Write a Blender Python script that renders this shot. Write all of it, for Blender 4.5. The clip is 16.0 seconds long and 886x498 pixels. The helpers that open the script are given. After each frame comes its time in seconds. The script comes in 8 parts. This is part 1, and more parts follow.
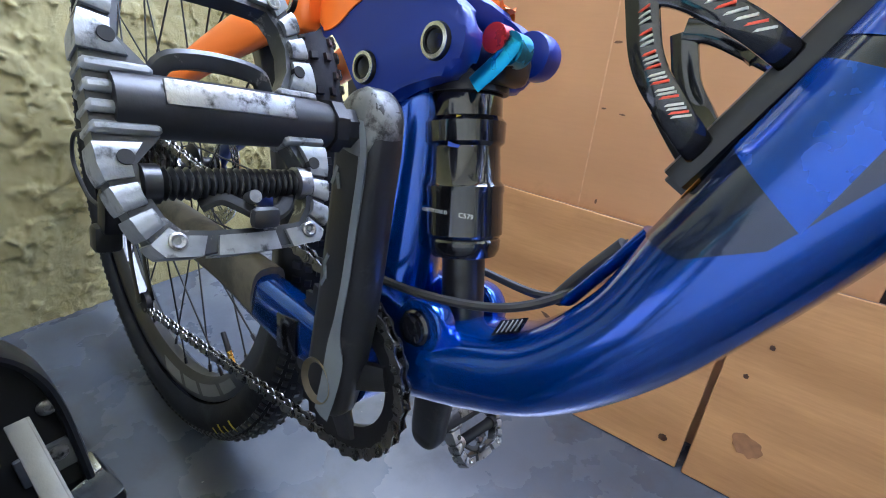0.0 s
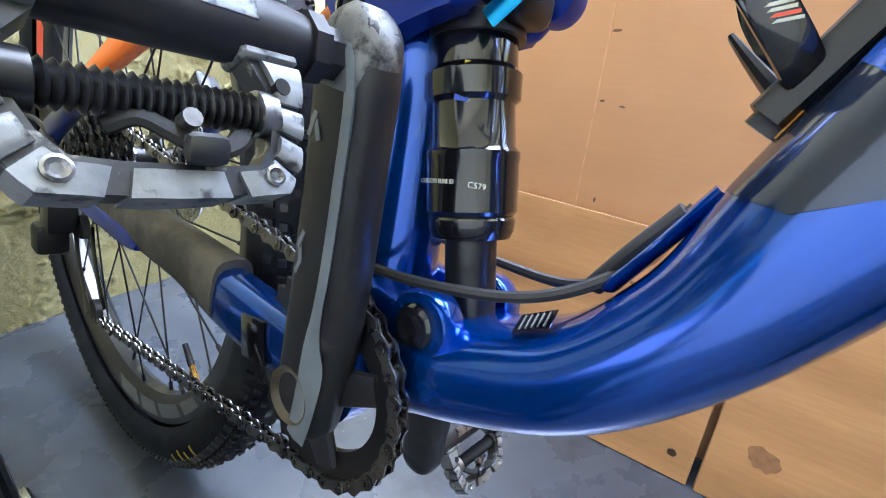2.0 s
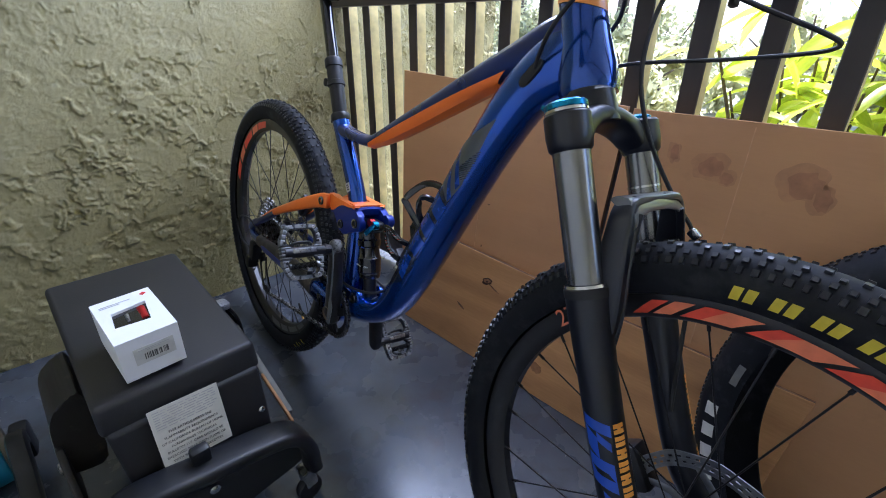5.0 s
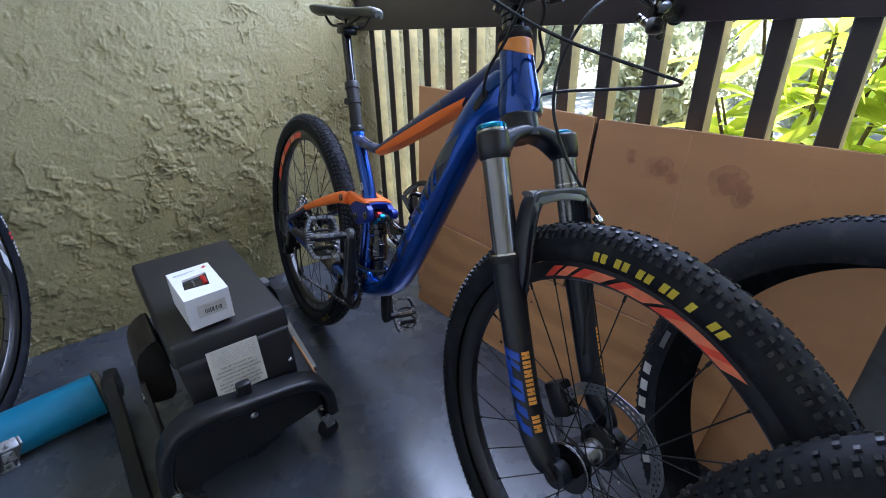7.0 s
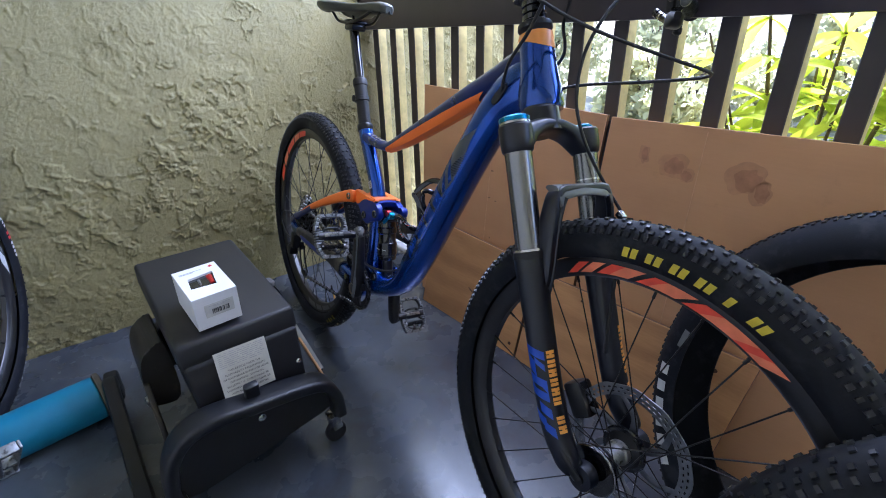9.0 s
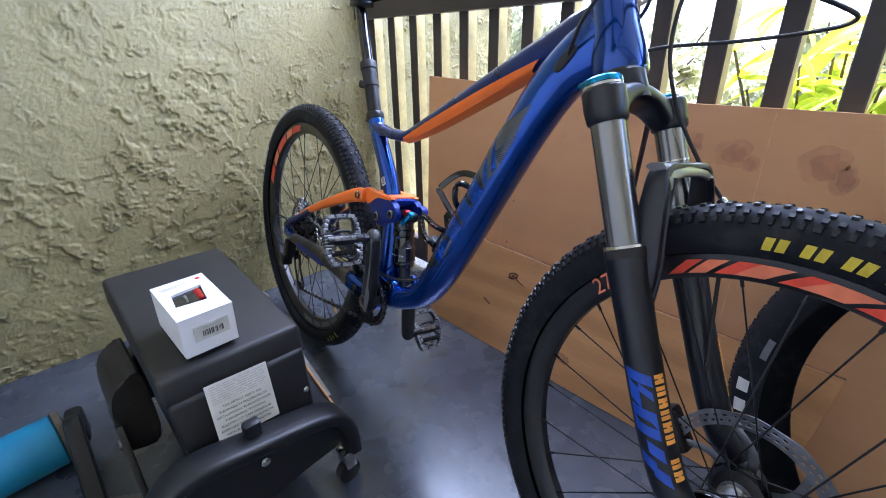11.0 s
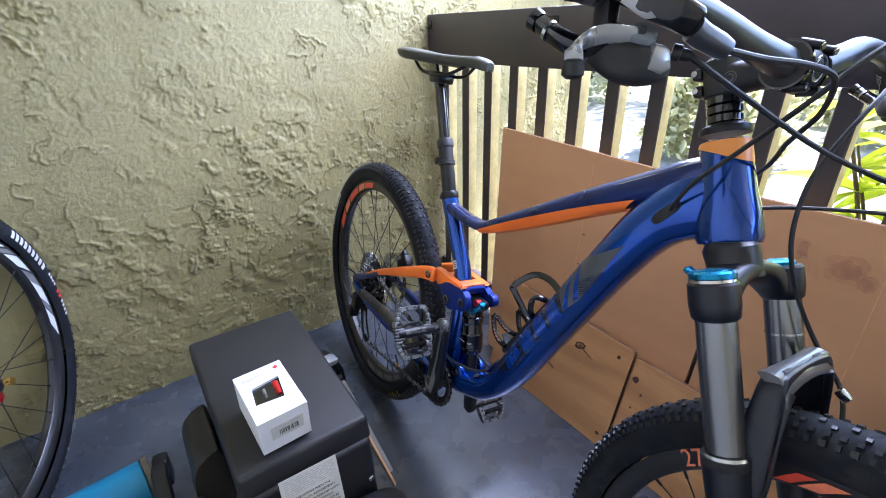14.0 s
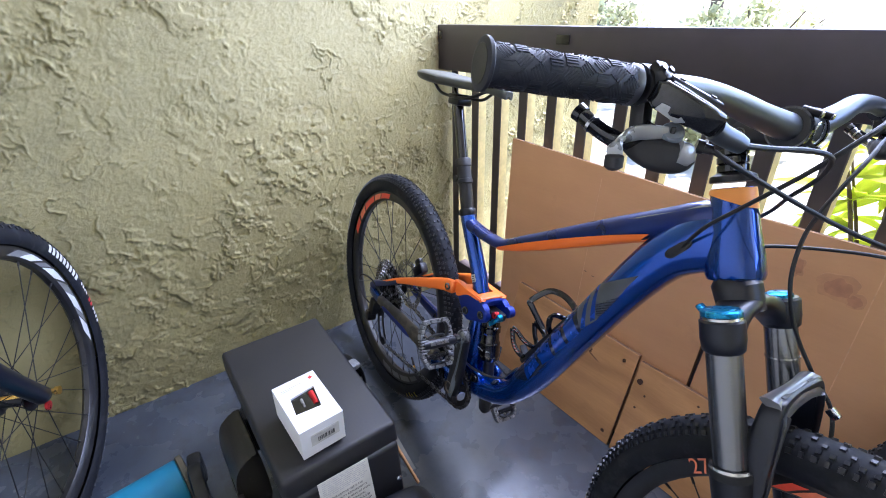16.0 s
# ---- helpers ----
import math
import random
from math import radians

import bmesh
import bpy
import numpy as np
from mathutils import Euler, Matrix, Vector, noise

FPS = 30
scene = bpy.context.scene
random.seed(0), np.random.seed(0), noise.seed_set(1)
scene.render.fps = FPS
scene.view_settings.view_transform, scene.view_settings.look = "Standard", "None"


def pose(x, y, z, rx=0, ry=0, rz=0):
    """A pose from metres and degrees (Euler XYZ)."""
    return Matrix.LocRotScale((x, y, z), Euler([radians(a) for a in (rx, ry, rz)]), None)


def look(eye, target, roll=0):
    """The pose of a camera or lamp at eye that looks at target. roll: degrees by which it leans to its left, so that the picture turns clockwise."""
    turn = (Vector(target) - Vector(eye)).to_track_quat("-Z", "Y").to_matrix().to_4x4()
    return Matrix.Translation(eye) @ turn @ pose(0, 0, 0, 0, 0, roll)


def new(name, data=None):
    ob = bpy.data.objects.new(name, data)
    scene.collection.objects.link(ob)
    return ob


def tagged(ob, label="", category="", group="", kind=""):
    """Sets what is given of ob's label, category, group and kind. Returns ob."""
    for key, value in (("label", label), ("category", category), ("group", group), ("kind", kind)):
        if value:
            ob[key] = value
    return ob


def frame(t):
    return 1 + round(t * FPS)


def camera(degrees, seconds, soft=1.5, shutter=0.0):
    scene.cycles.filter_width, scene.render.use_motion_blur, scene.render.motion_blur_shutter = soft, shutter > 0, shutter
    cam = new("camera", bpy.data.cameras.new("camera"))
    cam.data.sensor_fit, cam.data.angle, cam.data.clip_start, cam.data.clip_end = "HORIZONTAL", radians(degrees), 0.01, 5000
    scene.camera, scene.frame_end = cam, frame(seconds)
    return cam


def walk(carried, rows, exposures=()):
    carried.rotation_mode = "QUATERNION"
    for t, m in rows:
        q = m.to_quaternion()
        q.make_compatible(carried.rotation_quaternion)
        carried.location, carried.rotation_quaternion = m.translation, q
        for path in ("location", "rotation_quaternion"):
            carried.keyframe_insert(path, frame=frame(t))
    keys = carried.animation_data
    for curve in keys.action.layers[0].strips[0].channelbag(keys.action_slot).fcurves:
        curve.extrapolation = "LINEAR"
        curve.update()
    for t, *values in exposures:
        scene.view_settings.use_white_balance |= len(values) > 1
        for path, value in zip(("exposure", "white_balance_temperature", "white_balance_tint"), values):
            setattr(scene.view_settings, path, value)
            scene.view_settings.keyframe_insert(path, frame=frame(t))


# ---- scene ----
cam = camera(88.0, 16.0, soft=1.0)
PATH = [
    (0, (1.005, -0.708, 0.524), (-0.078, 0.735, -0.338), 2.8),
    (0.5, (0.972, -0.68, 0.496), (-0.072, 0.795, -0.362), 3.0),
    (1, (0.957, -0.666, 0.474), (-0.073, 0.837, -0.35), 3.1),
    (1.5, (0.951, -0.663, 0.463), (-0.066, 0.864, -0.332), 3.7),
    (2, (0.973, -0.683, 0.486), (-0.062, 0.83, -0.314), 3.5),
    (2.5, (1.071, -0.755, 0.552), (-0.034, 0.707, -0.25), 2.8),
    (3, (1.203, -0.795, 0.634), (0.004, 0.574, -0.196), 2.2),
    (3.2, (1.259, -0.805, 0.671), (0.019, 0.522, -0.167), 1.8),
    (5.3, (1.598, -0.989, 0.881), (0.307, 0.263, 0.006), 0.2),
    (5.5, (1.622, -0.996, 0.884), (0.321, 0.246, 0.01), 0.1),
    (6, (1.69, -1.0, 0.88), (0.354, 0.205, 0.007), -0.3),
    (6.5, (1.747, -1.015, 0.912), (0.373, 0.15, 0.044), -0.9),
    (7, (1.782, -1.021, 0.928), (0.377, 0.108, 0.061), -1.6),
    (7.5, (1.785, -1.027, 0.913), (0.366, 0.086, 0.05), -1.7),
    (8, (1.78, -1.04, 0.91), (0.365, 0.078, 0.045), -1.7),
    (8.2, (1.782, -1.041, 0.913), (0.369, 0.081, 0.05), -1.6),
    (10.5, (1.613, -1.045, 0.865), (0.263, 0.177, 0.037), -1.2),
    (11, (1.58, -1.042, 0.839), (0.238, 0.198, 0.026), -1.1),
    (11.5, (1.548, -1.024, 0.873), (0.183, 0.205, 0.081), -1.0),
    (12, (1.504, -0.969, 0.889), (0.092, 0.212, 0.106), -0.9),
    (12.5, (1.457, -0.922, 0.887), (-0.013, 0.189, 0.11), -0.6),
    (13, (1.436, -0.917, 0.911), (-0.055, 0.158, 0.123), -0.6),
    (13.5, (1.44, -0.951, 0.965), (-0.041, 0.11, 0.14), -1.0),
    (14, (1.481, -1.001, 1.028), (0.007, 0.04, 0.164), -1.3),
    (14.5, (1.503, -1.026, 1.074), (0.034, -0.004, 0.181), -1.4),
    (15, (1.496, -1.043, 1.108), (0.027, -0.027, 0.207), -1.3),
    (15.5, (1.492, -1.062, 1.12), (0.036, -0.034, 0.213), -1.2),
    (16, (1.472, -1.059, 1.113), (0.03, -0.019, 0.196), -1.2),
]
walk(cam, [(t, look(eye, target, roll)) for t, eye, target, roll in PATH],
     [(0, 3.72, 5350, 14), (0.5, 4.14, 5400, 12), (2, 4.16, 5500, 11), (3.2, 3.48, 5450, 13), (5.3, 2.25, 5250, 19), (6, 2.25, 5200, 19), (8.2, 2.28, 5150, 20), (10.5, 2.86, 5200, 22), (13, 2.86, 5300, 22), (16, 2.93, 5400, 23)])

# ---- world and light ----
world = bpy.data.worlds.new("sky")
scene.world = world
world.use_nodes = True
wn = world.node_tree.nodes
sky = wn.new("ShaderNodeTexSky")
sky.sky_type = "NISHITA"
sky.sun_disc = False
sky.sun_elevation = radians(58.1)
sky.sun_rotation = radians(8.5)
sky.air_density, sky.dust_density = 1.0, 1.2
wn["Background"].inputs["Strength"].default_value = 0.15
world.node_tree.links.new(sky.outputs[0], wn["Background"].inputs["Color"])

sun = new("sun", bpy.data.lights.new("sun", "SUN"))
sun.data.energy, sun.data.angle, sun.data.color = 5.0, radians(0.6), (1.0, 0.93, 0.82)
sun.matrix_world = look((0.6, 4.0, 6.5), (0, 0, 0))

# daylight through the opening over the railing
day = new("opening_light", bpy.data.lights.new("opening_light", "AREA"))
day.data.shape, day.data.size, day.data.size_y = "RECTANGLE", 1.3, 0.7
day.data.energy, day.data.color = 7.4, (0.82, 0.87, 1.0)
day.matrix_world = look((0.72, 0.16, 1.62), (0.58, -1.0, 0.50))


# ---- material helpers ----
def tree_of(name):
    m = bpy.data.materials.new(name)
    m.use_nodes = True
    nt = m.node_tree
    return m, nt, nt.nodes["Principled BSDF"]


def noise_at(nt, scale, detail=4.0, rough=0.55, coord="Object", stretch=None):
    tc = nt.nodes.new("ShaderNodeTexCoord")
    src = tc.outputs[coord]
    if stretch:
        mp = nt.nodes.new("ShaderNodeMapping")
        mp.inputs["Scale"].default_value = stretch
        nt.links.new(src, mp.inputs["Vector"])
        src = mp.outputs[0]
    n = nt.nodes.new("ShaderNodeTexNoise")
    n.inputs["Scale"].default_value = scale
    n.inputs["Detail"].default_value = detail
    n.inputs["Roughness"].default_value = rough
    nt.links.new(src, n.inputs["Vector"])
    return n.outputs["Fac"]


def ramp(nt, fac, stops):
    r = nt.nodes.new("ShaderNodeValToRGB")
    while len(r.color_ramp.elements) < len(stops):
        r.color_ramp.elements.new(0.5)
    for e, (p, c) in zip(r.color_ramp.elements, stops):
        e.position, e.color = p, (*c, 1.0)
    nt.links.new(fac, r.inputs[0])
    return r.outputs[0]


def mixed(nt, fac, a, b, mode="MIX"):
    m = nt.nodes.new("ShaderNodeMix")
    m.data_type, m.blend_type = "RGBA", mode
    for socket, value in ((m.inputs[0], fac), (m.inputs[6], a), (m.inputs[7], b)):
        if isinstance(value, (int, float)):
            socket.default_value = value
        elif isinstance(value, tuple):
            socket.default_value = (*value, 1.0)
        else:
            nt.links.new(value, socket)
    return m.outputs[2]


def bumped(nt, bsdf, height, strength=0.3, distance=0.001):
    b = nt.nodes.new("ShaderNodeBump")
    b.inputs["Strength"].default_value = strength
    b.inputs["Distance"].default_value = distance
    nt.links.new(height, b.inputs["Height"])
    nt.links.new(b.outputs[0], bsdf.inputs["Normal"])


def simple(name, colour, rough=0.5, metal=0.0, coat=0.0, vary=0.12, scale=25.0, bump=0.12, grain=420.0, rough_vary=0.12, dirt=None, dirt_at=0.62, spec=0.5):
    """A surface with a broad and a fine variation, and optional dirt patches."""
    m, nt, p = tree_of(name)
    broad = noise_at(nt, scale)
    fine = noise_at(nt, grain, 3.0)
    lo = tuple(c * (1 - vary) for c in colour)
    hi = tuple(min(1.0, c * (1 + vary)) for c in colour)
    col = ramp(nt, broad, [(0.3, lo), (0.7, hi)])
    if dirt:
        patch = ramp(nt, noise_at(nt, scale * 1.7, 7.0, 0.65), [(dirt_at, (0, 0, 0)), (dirt_at + 0.12, (1, 1, 1))])
        col = mixed(nt, patch, col, dirt)
    nt.links.new(col, p.inputs["Base Color"])
    r = nt.nodes.new("ShaderNodeMapRange")
    r.inputs["To Min"].default_value = max(0.02, rough - rough_vary)
    r.inputs["To Max"].default_value = min(1.0, rough + rough_vary)
    nt.links.new(broad, r.inputs["Value"])
    nt.links.new(r.outputs[0], p.inputs["Roughness"])
    p.inputs["Metallic"].default_value = metal
    p.inputs["Specular IOR Level"].default_value = spec
    p.inputs["Coat Weight"].default_value = coat
    p.inputs["Coat Roughness"].default_value = 0.08
    if bump:
        bumped(nt, p, fine, bump, 0.0006)
    return m


# ---- materials ----
def stucco_paint():
    m, nt, p = tree_of("stucco_paint")
    col = ramp(nt, noise_at(nt, 2.2, 5.0), [(0.3, (0.255, 0.221, 0.096)), (0.7, (0.340, 0.298, 0.135))])
    grime = ramp(nt, noise_at(nt, 5.5, 8.0, 0.7), [(0.55, (0, 0, 0)), (0.8, (0.55, 0.55, 0.55))])
    col = mixed(nt, grime, col, (0.180, 0.166, 0.090))
    nt.links.new(col, p.inputs["Base Color"])
    p.inputs["Roughness"].default_value = 0.48
    bumped(nt, p, noise_at(nt, 120.0, 8.0, 0.8), 1.0, 0.0034)
    return m


def concrete_paint():
    m, nt, p = tree_of("floor_paint")
    col = ramp(nt, noise_at(nt, 2.0, 6.0, 0.6), [(0.34, (0.042, 0.050, 0.069)), (0.5, (0.060, 0.071, 0.094)), (0.64, (0.092, 0.104, 0.127))])
    scuff = ramp(nt, noise_at(nt, 13.0, 8.0, 0.7), [(0.50, (0, 0, 0)), (0.76, (0.7, 0.7, 0.7))])
    col = mixed(nt, scuff, col, (0.030, 0.028, 0.025))
    chips = ramp(nt, noise_at(nt, 60.0, 3.0, 0.5), [(0.735, (0, 0, 0)), (0.76, (1, 1, 1))])
    col = mixed(nt, chips, col, (0.33, 0.33, 0.32))
    nt.links.new(col, p.inputs["Base Color"])
    r = ramp(nt, noise_at(nt, 7.0, 6.0), [(0.3, (0.16, 0.16, 0.16)), (0.7, (0.38, 0.38, 0.38))])
    nt.links.new(r, p.inputs["Roughness"])
    p.inputs["Coat Weight"].default_value = 0.5
    p.inputs["Coat Roughness"].default_value = 0.22
    bumped(nt, p, noise_at(nt, 45.0, 8.0, 0.65), 0.22, 0.002)
    return m


def plywood(name, dark, light, figure=0.3, streak=0.2):
    """Veneer along x: soft mottling, broad growth figure that runs in long loops, fine pores and a little grime."""
    m, nt, p = tree_of(name)
    mid = tuple((a + b) / 2 for a, b in zip(dark, light))
    col = ramp(nt, noise_at(nt, 2.6, 5.0, 0.6, stretch=(1.0, 1.6, 1.6)), [(0.30, tuple(0.5 * (a + b) for a, b in zip(dark, mid))), (0.5, mid), (0.70, tuple(0.5 * (a + b) for a, b in zip(light, mid)))])
    loops = nt.nodes.new("ShaderNodeTexWave")
    loops.wave_type, loops.bands_direction = "BANDS", "Z"
    loops.inputs["Scale"].default_value, loops.inputs["Distortion"].default_value = 1.7, 11.0
    loops.inputs["Detail"].default_value, loops.inputs["Detail Scale"].default_value = 3.5, 0.8
    tc = nt.nodes.new("ShaderNodeTexCoord")
    mp = nt.nodes.new("ShaderNodeMapping")
    mp.inputs["Scale"].default_value = (0.55, 1.0, 1.0)
    nt.links.new(tc.outputs["Object"], mp.inputs["Vector"])
    nt.links.new(mp.outputs[0], loops.inputs["Vector"])
    bands = ramp(nt, loops.outputs["Fac"], [(0.0, (figure, figure, figure)), (0.30, (0.15 * figure,) * 3), (0.75, (0, 0, 0)), (1.0, (0.6 * figure,) * 3)])
    col = mixed(nt, bands, col, tuple(c * 0.74 for c in dark))
    fine = noise_at(nt, 70.0, 6.0, 0.7, stretch=(0.25, 3.0, 3.0))
    col = mixed(nt, streak, col, ramp(nt, fine, [(0.3, tuple(c * 0.78 for c in dark)), (0.7, light)]))
    grime = ramp(nt, noise_at(nt, 9.0, 7.0, 0.65), [(0.60, (0, 0, 0)), (0.78, (0.35, 0.35, 0.35))])
    col = mixed(nt, grime, col, tuple(c * 0.55 for c in dark))
    nt.links.new(col, p.inputs["Base Color"])
    r = ramp(nt, noise_at(nt, 5.0, 5.0), [(0.3, (0.50, 0.50, 0.50)), (0.7, (0.70, 0.70, 0.70))])
    nt.links.new(r, p.inputs["Roughness"])
    bumped(nt, p, fine, 0.25, 0.0008)
    return m


STUCCO = stucco_paint()
FLOOR = concrete_paint()
PLY_SHEET = plywood("ply_sheet", (0.60, 0.315, 0.145), (0.74, 0.425, 0.215), 0.10, 0.10)
PLY_PINE = plywood("ply_pine", (0.52, 0.255, 0.095), (0.72, 0.405, 0.175), 0.80, 0.30)
KNOT = simple("knot_wood", (0.07, 0.03, 0.015), 0.7, vary=0.3, scale=150)
PLY_EDGE = simple("ply_edge", (0.20, 0.11, 0.06), 0.8, vary=0.35, scale=60)
RAIL_PAINT = simple("rail_paint", (0.050, 0.041, 0.049), 0.42, vary=0.2, scale=9, bump=0.3, grain=90)
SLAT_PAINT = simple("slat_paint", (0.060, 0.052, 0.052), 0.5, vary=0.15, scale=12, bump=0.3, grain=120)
# cream for the picket sides: sunlight on them put into the colour
SLAT_SIDE = simple("sunlit_slat_side", (0.52, 0.42, 0.19), 0.75, vary=0.25, scale=25, bump=0.5, grain=160)
CEILING = simple("ceiling_paint", (0.78, 0.77, 0.74), 0.8, vary=0.08, scale=4)
# paint of the unseen added walls, pale so that they bounce light
BOUNCE_WALL = simple("bounce_wall_paint", (0.70, 0.65, 0.55), 0.8, vary=0.12, scale=4, bump=0.3, grain=60)

BLUE = simple("blue_metallic_paint", (0.001, 0.058, 0.38), 0.18, metal=0.75, coat=1.0, vary=0.25, scale=7, bump=0.02, rough_vary=0.05)
SATIN_BLUE = simple("satin_blue_paint", (0.006, 0.026, 0.26), 0.38, metal=0.35, coat=0.25, vary=0.15, scale=9, bump=0.03)
BLUE_DECAL = simple("bright_blue_decal", (0.003, 0.060, 0.42), 0.26, metal=0.55, coat=0.6, vary=0.15, scale=40, bump=0.02)
NAVY = simple("navy_paint", (0.005, 0.020, 0.15), 0.30, metal=0.5, coat=0.7, vary=0.2, scale=9, bump=0.03)
DECAL_DARK = simple("dark_decal", (0.010, 0.020, 0.060), 0.22, metal=0.5, coat=0.9, vary=0.2, scale=30, bump=0.02)
DECAL_GREY = simple("grey_decal", (0.065, 0.072, 0.085), 0.36, coat=0.5, vary=0.12, scale=30, bump=0.02)
ORANGE = simple("orange_paint", (1.0, 0.20, 0.016), 0.42, coat=0.3, vary=0.06, scale=10, bump=0.02)
AMBER = simple("amber_paint", (0.80, 0.30, 0.05), 0.4, coat=0.4, vary=0.06, scale=10, bump=0.02)
BLACK = simple("black_anodised", (0.012, 0.012, 0.014), 0.34, metal=0.2, vary=0.25, scale=40, bump=0.05)
BLACK_MATT = simple("black_plastic", (0.016, 0.016, 0.018), 0.55, vary=0.25, scale=40, bump=0.2)
FORK_BLACK = simple("fork_black", (0.0045, 0.006, 0.0135), 0.36, coat=0.12, vary=0.2, scale=20, bump=0.03)
# fork black lightened to grey: the sky's reflection put into the colour
FORK_SHEEN = simple("fork_sky_sheen", (0.085, 0.088, 0.098), 0.32, coat=0.6, vary=0.2, scale=20, bump=0.0, rough_vary=0.04)
GLOSS_BLACK = simple("gloss_black", (0.006, 0.006, 0.008), 0.12, coat=0.6, vary=0.15, scale=30, bump=0.0, rough_vary=0.04)
CRANK_BLACK = simple("worn_black_crank", (0.019, 0.019, 0.022), 0.40, metal=0.1, vary=0.3, scale=30, bump=0.1, dirt=(0.050, 0.048, 0.046), dirt_at=0.60)
CRANK_GREY = simple("grey_crank_edge", (0.19, 0.215, 0.25), 0.42, metal=0.2, vary=0.15, scale=30, bump=0.1)
ALLOY = simple("worn_alloy", (0.36, 0.36, 0.365), 0.34, metal=0.9, vary=0.3, scale=60, bump=0.25, dirt=(0.045, 0.043, 0.040), dirt_at=0.52)
STEEL = simple("bright_steel", (0.55, 0.56, 0.57), 0.24, metal=1.0, vary=0.15, scale=60, bump=0.05)
ROTOR = simple("rotor_steel", (0.27, 0.28, 0.30), 0.34, metal=0.95, vary=0.2, scale=60, bump=0.08)
STANCHION = simple("stanchion_metal", (0.23, 0.235, 0.245), 0.25, metal=0.95, vary=0.06, scale=14, bump=0.02, rough_vary=0.03)
CHAIN = simple("oily_chain", (0.17, 0.165, 0.16), 0.27, metal=0.9, vary=0.4, scale=90, bump=0.1)
RUBBER = simple("tyre_rubber", (0.0075, 0.0088, 0.0130), 0.72, vary=0.3, scale=12, bump=0.3, grain=350, dirt=(0.023, 0.025, 0.029), dirt_at=0.52, spec=0.26)
KNOB = simple("tread_rubber", (0.013, 0.014, 0.018), 0.36, vary=0.3, scale=30, bump=0.15, spec=0.45)
DUSTY = simple("dusty_tyre_rubber", (0.030, 0.028, 0.025), 0.7, vary=0.3, scale=9, bump=0.2, dirt=(0.085, 0.075, 0.058), dirt_at=0.5)
RIM_BLACK = simple("rim_black", (0.014, 0.014, 0.016), 0.36, coat=0.3, vary=0.2, scale=40, bump=0.05)
RIM_RED = simple("rim_red_sticker", (0.80, 0.085, 0.045), 0.4, vary=0.1, scale=60, bump=0.0)
RIM_SALMON = simple("rim_salmon_sticker", (0.86, 0.24, 0.12), 0.4, vary=0.1, scale=60, bump=0.0)
RIM_GREY = simple("rim_grey_sticker", (0.16, 0.165, 0.17), 0.45, vary=0.15, scale=60, bump=0.0)
RIM_WHITE = simple("rim_white_sticker", (0.62, 0.64, 0.66), 0.45, vary=0.08, scale=60, bump=0.0)
YELLOW = simple("yellow_print", (0.62, 0.50, 0.03), 0.55, vary=0.12, scale=70, bump=0.1)
GOLD_PRINT = simple("gold_print", (0.85, 0.38, 0.06), 0.5, vary=0.1, scale=70, bump=0.0)
WHITE_PRINT = simple("white_print", (0.60, 0.60, 0.58), 0.55, vary=0.1, scale=70, bump=0.0)
SILVER = simple("silver_plastic", (0.36, 0.37, 0.39), 0.30, metal=0.5, vary=0.06, scale=30, bump=0.05)
BLUE_PRINT = simple("blue_print", (0.020, 0.075, 0.50), 0.4, vary=0.1, scale=40, bump=0.0)
TEAL_CAP = simple("blue_anodised_cap", (0.02, 0.22, 0.42), 0.28, metal=0.8, vary=0.1, scale=60, bump=0.03)
RED_ANO = simple("red_anodised", (0.55, 0.03, 0.03), 0.3, metal=0.7, vary=0.1, scale=60, bump=0.03)
BRASS = simple("brass", (0.75, 0.48, 0.12), 0.3, metal=1.0, vary=0.12, scale=80, bump=0.03)
VINYL = simple("black_vinyl", (0.019, 0.019, 0.021), 0.5, vary=0.15, scale=5, bump=0.35, grain=240)
VINYL_SIDE = simple("black_cover", (0.010, 0.010, 0.012), 0.55, vary=0.2, scale=8, bump=0.3, grain=260)
BASE_PLASTIC = simple("scuffed_black_base", (0.009, 0.010, 0.013), 0.42, vary=0.3, scale=18, bump=0.2, dirt=(0.06, 0.06, 0.058), dirt_at=0.64)
CARD = simple("white_cardboard", (0.80, 0.81, 0.84), 0.55, vary=0.03, scale=12, bump=0.08)
PAPER = simple("old_paper_label", (0.60, 0.59, 0.54), 0.7, vary=0.10, scale=22, bump=0.1)
INK = simple("grey_ink", (0.09, 0.09, 0.09), 0.7, vary=0.15, scale=80, bump=0.0)
FAINT_INK = simple("faint_ink", (0.42, 0.42, 0.43), 0.7, vary=0.1, scale=80, bump=0.0)
RED_INK = simple("red_ink", (0.55, 0.03, 0.03), 0.6, vary=0.1, scale=80, bump=0.0)
TEAL_FOAM = simple("teal_roller_skin", (0.018, 0.20, 0.36), 0.5, vary=0.12, scale=14, bump=0.25, grain=180, dirt=(0.02, 0.07, 0.09), dirt_at=0.66)
TURQ = simple("turquoise_fork_paint", (0.10, 0.47, 0.50), 0.3, coat=0.6, vary=0.08, scale=20, bump=0.02)
MESH_WHITE = simple("grey_reflector", (0.34, 0.35, 0.36), 0.3, metal=0.3, vary=0.25, scale=260, bump=0.5)


# ---- mesh helpers ----
def part(name, bm, material, parent=None, label="", m=None, crease=38):
    me = bpy.data.meshes.new(name)
    bmesh.ops.recalc_face_normals(bm, faces=bm.faces)
    bm.to_mesh(me)
    bm.free()
    for f in me.polygons:
        f.use_smooth = True
    me.set_sharp_from_angle(angle=radians(crease))
    me.materials.append(material)
    ob = new(name, me)
    if parent:
        ob.parent = parent
    if m is not None:
        ob.matrix_basis = m
    if label:
        ob["label"] = label
    return ob


